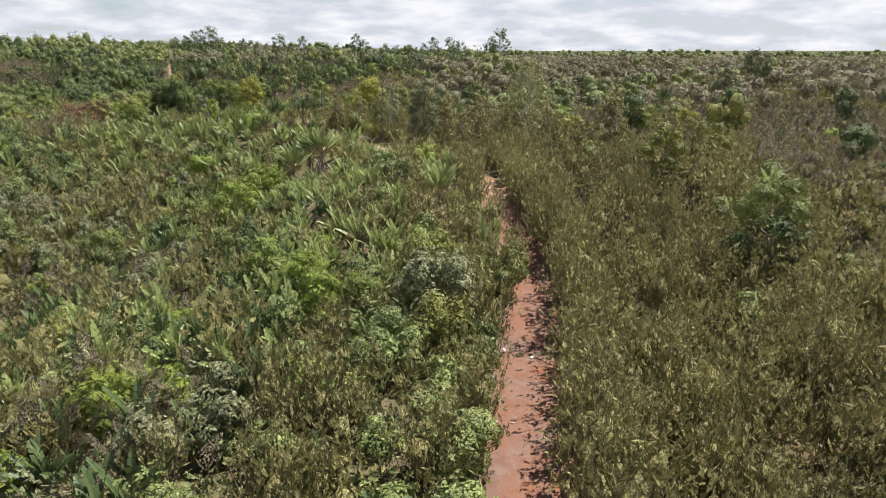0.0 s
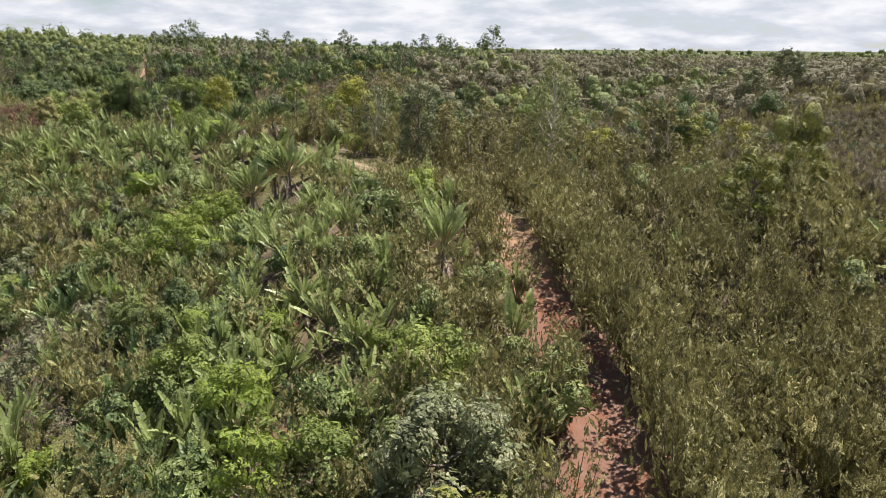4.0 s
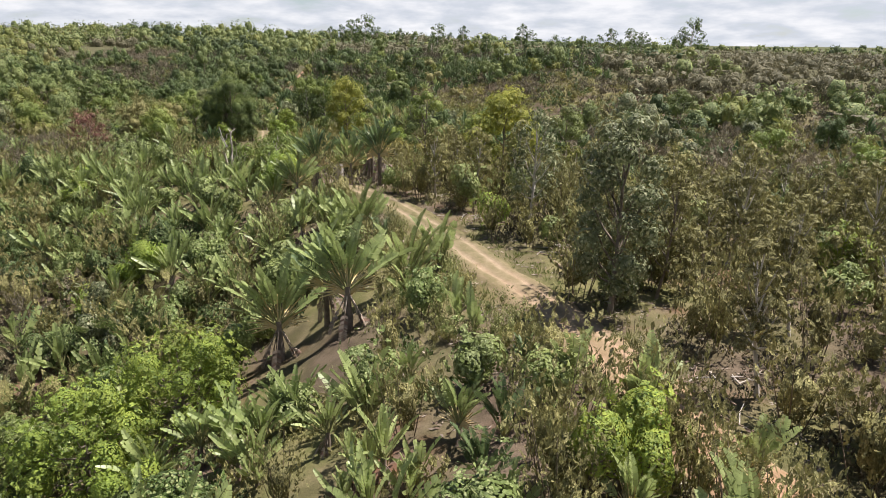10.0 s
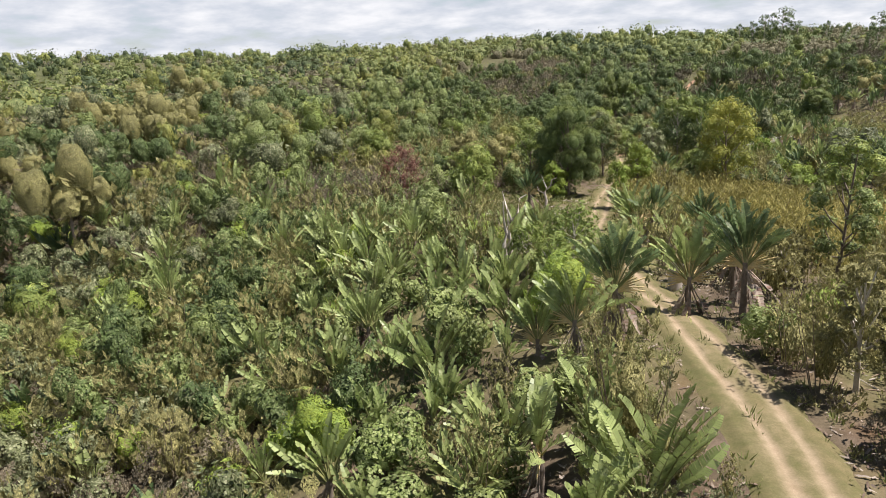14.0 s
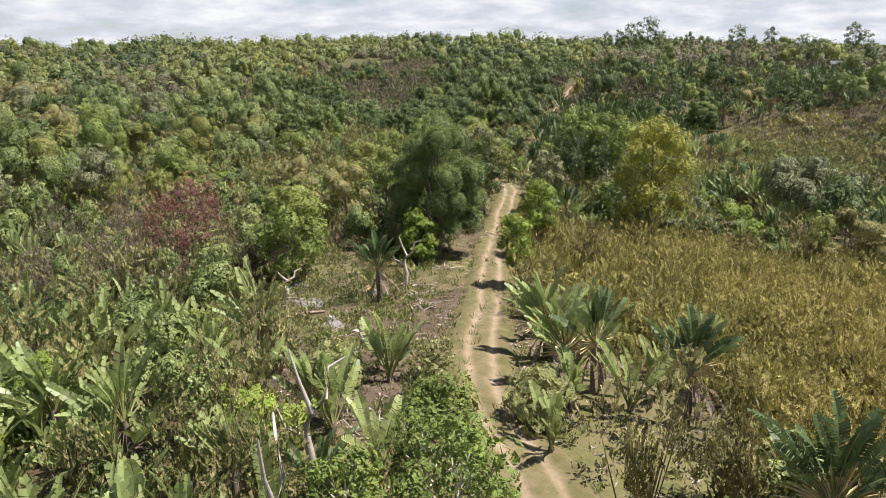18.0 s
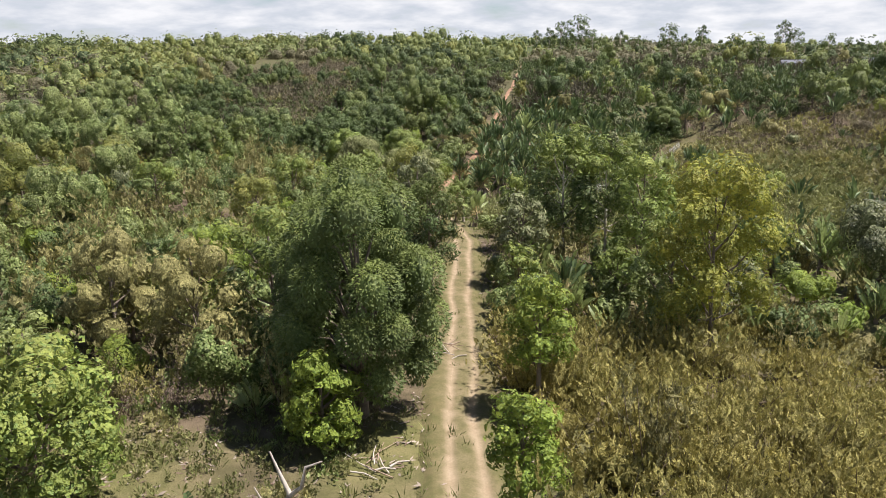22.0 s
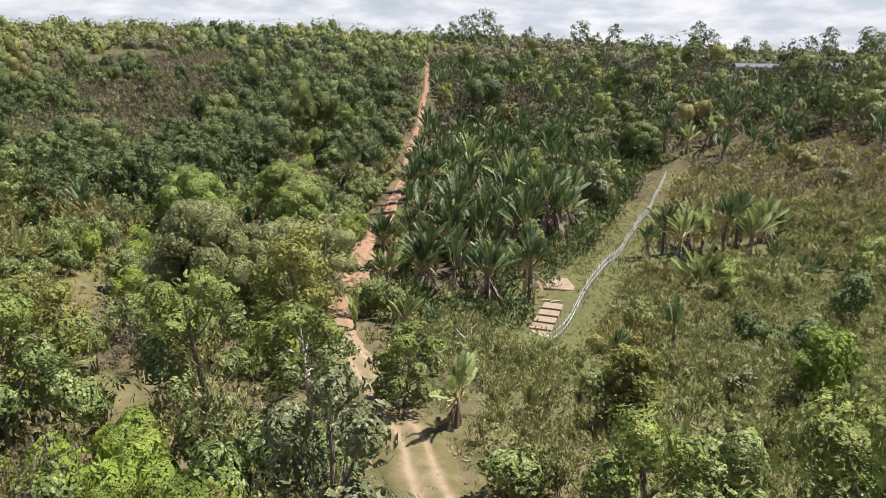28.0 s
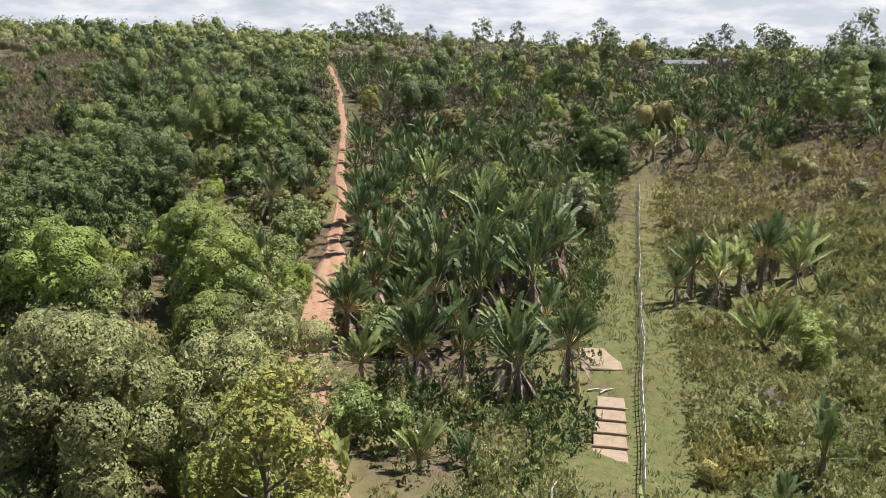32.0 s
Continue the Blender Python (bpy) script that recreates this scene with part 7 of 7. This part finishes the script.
def box_data(name, size, mat, bevel=0.012):
    """A box standing on its base, edges bevelled."""
    bm = bmesh.new()
    bmesh.ops.create_cube(bm, size=1.0)
    for v in bm.verts:
        v.co = Vector((v.co.x * size[0], v.co.y * size[1], (v.co.z + 0.5) * size[2]))
    if bevel:
        bmesh.ops.bevel(bm, geom=list(bm.edges), offset=bevel, segments=1, affect="EDGES")
    me = bpy.data.meshes.new(name)
    bm.to_mesh(me)
    bm.free()
    me.materials.append(mat)
    return me


def tube_data(name, pts, r0, r1, mat, sides=7):
    v, q = tube(pts, r0, r1, sides)
    return quad_mesh(name, v, q, [mat])


def build_fence():
    fence = new("picket_fence")
    stakes = [tube_data("picket", [(0, 0, -0.25), (rng.uniform(-0.03, 0.03), rng.uniform(-0.03, 0.03), 0.5), (rng.uniform(-0.06, 0.06), rng.uniform(-0.06, 0.06), h), (0, 0, h + 0.06)], 0.032, 0.02, PICKET, 5) for h in (1.0, 1.1, 0.92, 1.05)]
    rail = [[], []]
    y = 177.2
    k = 0
    while y < 232.5:
        x = fence_x(y) + 0.05 * math.sin(y * 0.7)
        ob = new("picket", stakes[k % 4])
        ob.parent = fence
        ob.matrix_basis = Matrix.Translation((x, y, float(H(x, y)))) @ Matrix.Rotation(rng.uniform(0, 6.28), 4, "Z") @ Matrix.Rotation(rng.uniform(-0.05, 0.05), 4, "X")
        for j in (0, 1):
            rail[j].append((x + 0.03, y, float(H(x, y)) + (0.4, 0.8)[j]))
        y += 0.42
        k += 1
    for j in (0, 1):
        ob = new("rail", tube_data("rail", rail[j], 0.022, 0.022, PICKET, 4))
        ob.parent = fence
    tagged(fence, "long pale weathered picket fence across a grass strip", "fence")


build_fence()


def build_steps():
    steps = new("garden_steps")
    x0, y0 = -58.6, 180.6
    z0 = float(H(x0, y0)) - 0.05
    for k in range(5):
        z = z0 + 0.13 * k
        tread = new("tread", box_data("tread", (1.45 - 0.05 * k, 0.98, 0.6), EARTH, 0.03))
        tread.parent = steps
        tread.matrix_basis = Matrix.Translation((x0 + 0.05 * k, y0 + 0.9 * k, z - 0.52))
        log = new("riser_log", tube_data("riser_log", [(-0.76, 0, 0), (0, 0.02, 0.01), (0.76, 0, 0)], 0.045, 0.04, LOG, 8))
        log.parent = steps
        log.matrix_basis = Matrix.Translation((x0 + 0.05 * k, y0 + 0.9 * k - 0.48, z + 0.03))
    tagged(steps, "broad packed-earth steps edged with wooden logs", "steps")
    pad = new("earth_pad", box_data("earth_pad", (2.1, 2.6, 0.4), EARTH, 0.05))
    pad.matrix_basis = Matrix.Translation((-58.7, 189.2, float(H(-58.7, 189.2)) - 0.36)) @ Matrix.Rotation(0.06, 4, "Z")
    tagged(pad, "square pad of bare packed earth on grass", "earth pad")
    stump = new("stump", tube_data("stump", [(0, 0, -0.1), (0.03, 0, 0.3), (0.0, 0.02, 0.62)], 0.16, 0.1, STALK_BASE, 8))
    stump.matrix_basis = Matrix.Translation((-59.9, 185.6, float(H(-59.9, 185.6))))
    tagged(stump, "small orange-brown stump at the head of steps", "stump")
    for k, (dx, a) in enumerate(((0.0, 0.2), (0.5, 0.7))):
        stick = new("bleached_branch", tube_data("bleached_branch", [(-0.4, 0, 0.05), (0, 0.04, 0.1), (0.45, 0, 0.06)], 0.05, 0.03, DRIFT, 6))
        stick.matrix_basis = Matrix.Translation((-59.0 + dx, 186.0, float(H(-59.0 + dx, 186.0)))) @ Matrix.Rotation(a, 4, "Z")
        tagged(stick, "bleached branch lying at the head of steps", "branch")


build_steps()


def house(x, y, yaw, w, d, h, wall, label):
    root = new("house")
    z = min(float(H(x + a, y + b)) for a in (-w / 2, w / 2) for b in (-d / 2, d / 2)) - 0.1
    root.matrix_basis = Matrix.Translation((x, y, z)) @ Matrix.Rotation(yaw, 4, "Z")

    def put(name, me, at, rot=None, par=None):
        ob = new(name, me)
        ob.parent = par or root
        ob.matrix_basis = Matrix.Translation(at) @ (rot or Matrix())
        return ob
    put("wall", box_data("wall", (w, 0.2, h), wall), (0, -d / 2, 0))
    put("wall", box_data("wall", (w, 0.2, h), wall), (0, d / 2, 0))
    put("wall", box_data("wall", (0.2, d - 0.2, h), wall), (-w / 2 + 0.1, 0, 0))
    put("wall", box_data("wall", (0.2, d - 0.2, h), wall), (w / 2 - 0.1, 0, 0))
    for s in (-1, 1):
        put("roof_sheet", box_data("roof_sheet", (w + 0.8, d / 2 + 0.55, 0.06), ROOF), (0, s * (d / 4 + 0.1), h + 0.28), Matrix.Rotation(-s * 0.28, 4, "X"))
    for k in (-1, 1):
        win = put("window", box_data("window", (0.8, 0.08, 0.8), GLASS), (k * w * 0.28, -d / 2 - 0.1, h * 0.4))
        put("frame", box_data("frame", (0.96, 0.05, 0.07), WALL_WHITE), (0, -0.02, 0.8), par=win)
    put("door", box_data("door", (0.9, 0.08, 1.9), LOG), (0, -d / 2 - 0.1, 0.1))
    OPEN.append((x, y, w * 0.6))
    tagged(root, label, "house")


house(-38.5, 308.0, 0.15, 8.0, 4.5, 3.6, WALL_BLUE, "low blue-grey house with sheet roof on the ridge")
house(-25.0, 322.0, -0.1, 9.0, 4.5, 3.6, WALL_WHITE, "low white house with sheet roof on the ridge")


def snag(name, x, y, h, yaw, label):
    """A dead forked trunk."""
    root = new(name)
    root.matrix_basis = Matrix.Translation((x, y, float(H(x, y)))) @ Matrix.Rotation(yaw, 4, "Z")
    for nm, pts, r0, r1 in (("trunk", [(0, 0, -0.2), (0.1, 0, h * 0.25), (-0.1, 0.1, h * 0.5), (0.15, 0, h * 0.62)], 0.13, 0.09), ("branch", [(0.15, 0, h * 0.6), (-0.15, 0.1, h * 0.8), (-0.35, 0.1, h)], 0.07, 0.02), ("branch", [(0.15, 0, h * 0.6), (0.5, -0.1, h * 0.72), (0.6, 0.0, h * 0.9), (1.0, 0.1, h * 0.95)], 0.07, 0.02), ("branch", [(-0.05, 0.05, h * 0.45), (-0.5, -0.2, h * 0.55), (-0.7, -0.2, h * 0.7)], 0.05, 0.015)):
        ob = new(nm, tube_data(nm, pts, r0, r1, DRIFT, 7))
        ob.parent = root
    tagged(root, label, "dead tree")


snag("dead_tree", -33.0, 102.5, 4.2, 0.6, "bleached dead tree with forked bare branches")
snag("dead_tree", -30.4, 99.0, 4.6, 2.2, "bleached dead tree with bare branches among palms")
snag("dead_tree", -48.4, 116.6, 1.5, 1.2, "broken bleached snag on burnt ground")
snag("dead_tree", -44.2, 121.6, 2.8, 0.3, "slim white dead stem beside the track")
snag("dead_tree", -61.3, 173.6, 1.6, 0.9, "short bleached dead stump in grass")
snag("dead_tree", -61.0, 166.5, 3.0, 2.5, "bare grey dead sapling beside the track")

stump = new("palm_stump", tube_data("palm_stump", [(0, 0, -0.2), (0.02, 0, 0.5), (0.05, 0.02, 1.0), (0.04, 0.05, 1.3)], 0.36, 0.3, DRIFT, 10))
stump.matrix_basis = Matrix.Translation((-23.6, 103.6, float(H(-23.6, 103.6))))
tagged(stump, "thick bleached white palm stump beside the track", "stump")

STICKS = [tube_data("stick", [(-ln / 2, 0, 0), (0, 0.06, 0.04), (ln / 2, 0, 0)], r, r * 0.6, m, 5) for ln, r, m in ((1.3, 0.022, DRIFT), (0.9, 0.03, DRIFT), (1.8, 0.02, LOG), (1.2, 0.026, LOG), (0.7, 0.04, DRIFT))]


def brush_pile(x, y, spread, count, label):
    pile = new("brushwood_pile")
    z = float(H(x, y))
    for k in range(count):
        a, q = rng.uniform(0, 6.28), spread * math.sqrt(rng.uniform(0.02, 1))
        px, py = x + q * math.cos(a), y + q * math.sin(a)
        ob = new("stick", STICKS[k % 5])
        ob.parent = pile
        ob.matrix_basis = Matrix.Translation((px, py, float(H(px, py)) + 0.04 + 0.3 * rng.uniform(0, 1) * (1 - q / spread))) @ Matrix.Rotation(rng.uniform(0, 3.14), 4, "Z") @ Matrix.Rotation(rng.uniform(-0.25, 0.25), 4, "Y")
    tagged(pile, label, "brushwood", "brushwood piles")


for x, y, sp, n in ((-41.6, 119.6, 1.6, 22), (-42.8, 121.2, 1.2, 14), (-55.8, 145.6, 1.6, 22), (-54.6, 143.8, 1.3, 16), (-47.6, 115.8, 1.6, 16), (-33.6, 106.4, 1.3, 16), (-40.2, 112.6, 1.6, 14), (-4.6, 85.6, 1.4, 16), (1.6, 70.8, 1.6, 16), (-9.4, 91.0, 1.5, 14), (-15.0, 84.6, 1.6, 18), (-1.9, 46.4, 1.3, 16), (-47.0, 136.6, 1.2, 10), (-66.8, 181.0, 1.4, 12), (-12.6, 97.2, 1.6, 14), (-44.6, 126.2, 1.0, 10)):
    brush_pile(x, y, sp, n, "pile of bleached sticks and brushwood on bare ground")


def fallen_log(x, y, ln, yaw, r=0.09):
    ob = new("fallen_log", tube_data("fallen_log", [(-ln / 2, 0, r), (0, 0.12, r), (ln / 2, 0, r * 0.8)], r, r * 0.6, LOG if r < 0.1 else DRIFT, 7))
    ob.matrix_basis = Matrix.Translation((x, y, float(H(x, y)) - 0.01)) @ Matrix.Rotation(yaw, 4, "Z")
    tagged(ob, "thin fallen log lying beside the track", "log", "fallen logs")


for x, y, ln, yaw in ((-4.4, 83.0, 2.4, 2.1), (-7.6, 90.6, 3.4, 2.6), (-11.8, 95.6, 3.0, 2.2), (-15.4, 99.4, 3.2, 1.9), (-52.5, 119.0, 2.6, 0.4), (-45.0, 114.4, 2.2, 1.0), (-60.6, 119.4, 2.8, 0.2)):
    fallen_log(x, y, ln, yaw)


def rock(x, y, size, label="rounded pale stone on open ground"):
    bm = bmesh.new()
    bmesh.ops.create_icosphere(bm, subdivisions=2, radius=1.0)
    for v in bm.verts:
        k = 1 + 0.22 * noise.noise(v.co * 1.3 + Vector((x, y, 0)))
        v.co = Vector((v.co.x * size * k, v.co.y * size * 0.75 * k, v.co.z * size * 0.5 * k + size * 0.25))
    me = bpy.data.meshes.new("rock")
    bm.to_mesh(me)
    bm.free()
    me.materials.append(STONE)
    ob = new("rock", me)
    ob.matrix_basis = Matrix.Translation((x, y, float(H(x, y))))
    tagged(ob, label, "rock")


rock(-33.8, 106.9, 0.55)
for x, y, sz in ((-39.8, 112.8, 0.22), (-41.0, 113.6, 0.18), (-43.4, 114.6, 0.25), (-46.2, 116.2, 0.2), (-36.4, 105.2, 0.2), (-66.9, 180.6, 0.3), (-50.6, 182.6, 0.16)):
    rock(x, y, sz)


def scrap(x, y, yaw, label):
    me = quad_mesh("white_scrap", [(-0.2, -0.1, 0.04), (0.2, -0.08, 0.1), (0.22, 0.1, 0.05), (-0.18, 0.1, 0.12), (-0.2, -0.1, 0.0), (0.2, -0.08, 0.06), (0.22, 0.1, 0.01), (-0.18, 0.1, 0.08)], [(0, 1, 2, 3), (7, 6, 5, 4), (0, 4, 5, 1), (1, 5, 6, 2), (2, 6, 7, 3), (3, 7, 4, 0)], [WHITE])
    ob = new("white_scrap", me)
    ob.matrix_basis = Matrix.Translation((x, y, float(H(x, y)) + 0.11)) @ Matrix.Rotation(yaw, 4, "Z") @ Matrix.Diagonal((0.75, 0.5, 0.6, 1))
    tagged(ob, label, "scrap")


scrap(3.9, 31.8, 0.6, "crumpled white scrap lying on the red track")
scrap(2.6, 32.6, 1.6, "crumpled white scrap lying beside the track")


def lumpy_patch(name, x, y, rx, ry, rise, mat, label, category):
    """A low mound of bare soil, uneven at its rim."""
    nu, nv = 12, 36
    V = []
    for i in range(nu):
        f = i / (nu - 1)
        for j in range(nv + 1):
            a = 2 * math.pi * (j % nv) / nv
            q = f * (1 + 0.16 * math.sin(3 * a + x) + 0.1 * math.sin(7 * a + y))
            px, py = x + rx * q * math.cos(a), y + ry * q * math.sin(a)
            V.append((px, py, float(H(px, py)) - 0.1 + (rise + 0.15) * (1 - f ** 2) + 0.08 * rise * math.sin(5 * px / rx + 3 * py / ry)))
    ob = new(name, quad_mesh(name, V, grid_quads(nu, nv + 1), [mat]))
    tagged(ob, label, category)


lumpy_patch("cleared_field", -310.0, 338.0, 26.0, 22.0, 1.5, rough_surface("cleared_soil", (0.3, 0.24, 0.17), (0.38, 0.31, 0.22), 0.15, 0.95), "pale cleared field on a far hill", "field")
lumpy_patch("soil_bank", 40.7, 102.3, 4.5, 2.6, 1.8, rough_surface("red_soil", (0.24, 0.105, 0.06), (0.29, 0.145, 0.085), 0.8, 0.95), "bank of bare red soil among scrub", "soil bank")

ASH = rough_surface("burnt_soil", (0.075, 0.065, 0.06), (0.15, 0.13, 0.12), 1.2, 0.95)
PALE_ASH = rough_surface("pale_ash", (0.19, 0.175, 0.165), (0.27, 0.25, 0.235), 1.5, 0.95)
for x, y, rx, ry in ((-50.4, 188.0, 1.5, 1.3), (-48.4, 185.6, 1.7, 1.2), (-46.2, 182.8, 1.9, 1.3), (-43.8, 179.8, 1.7, 1.2)):
    lumpy_patch("burnt_ground", x, y, rx, ry, 0.03, ASH, "dark burnt strip of soil between herbs", "burnt ground")
for x, y, rx, ry in ((-46.6, 116.4, 1.7, 1.1), (-42.6, 114.2, 1.3, 0.9), (-49.8, 118.6, 1.5, 1.1), (-44.8, 119.6, 1.2, 0.8), (-39.8, 111.4, 1.1, 0.8)):
    lumpy_patch("ash_patch", x, y, rx, ry, 0.03, PALE_ASH, "grey ash on cleared burnt ground", "ash")
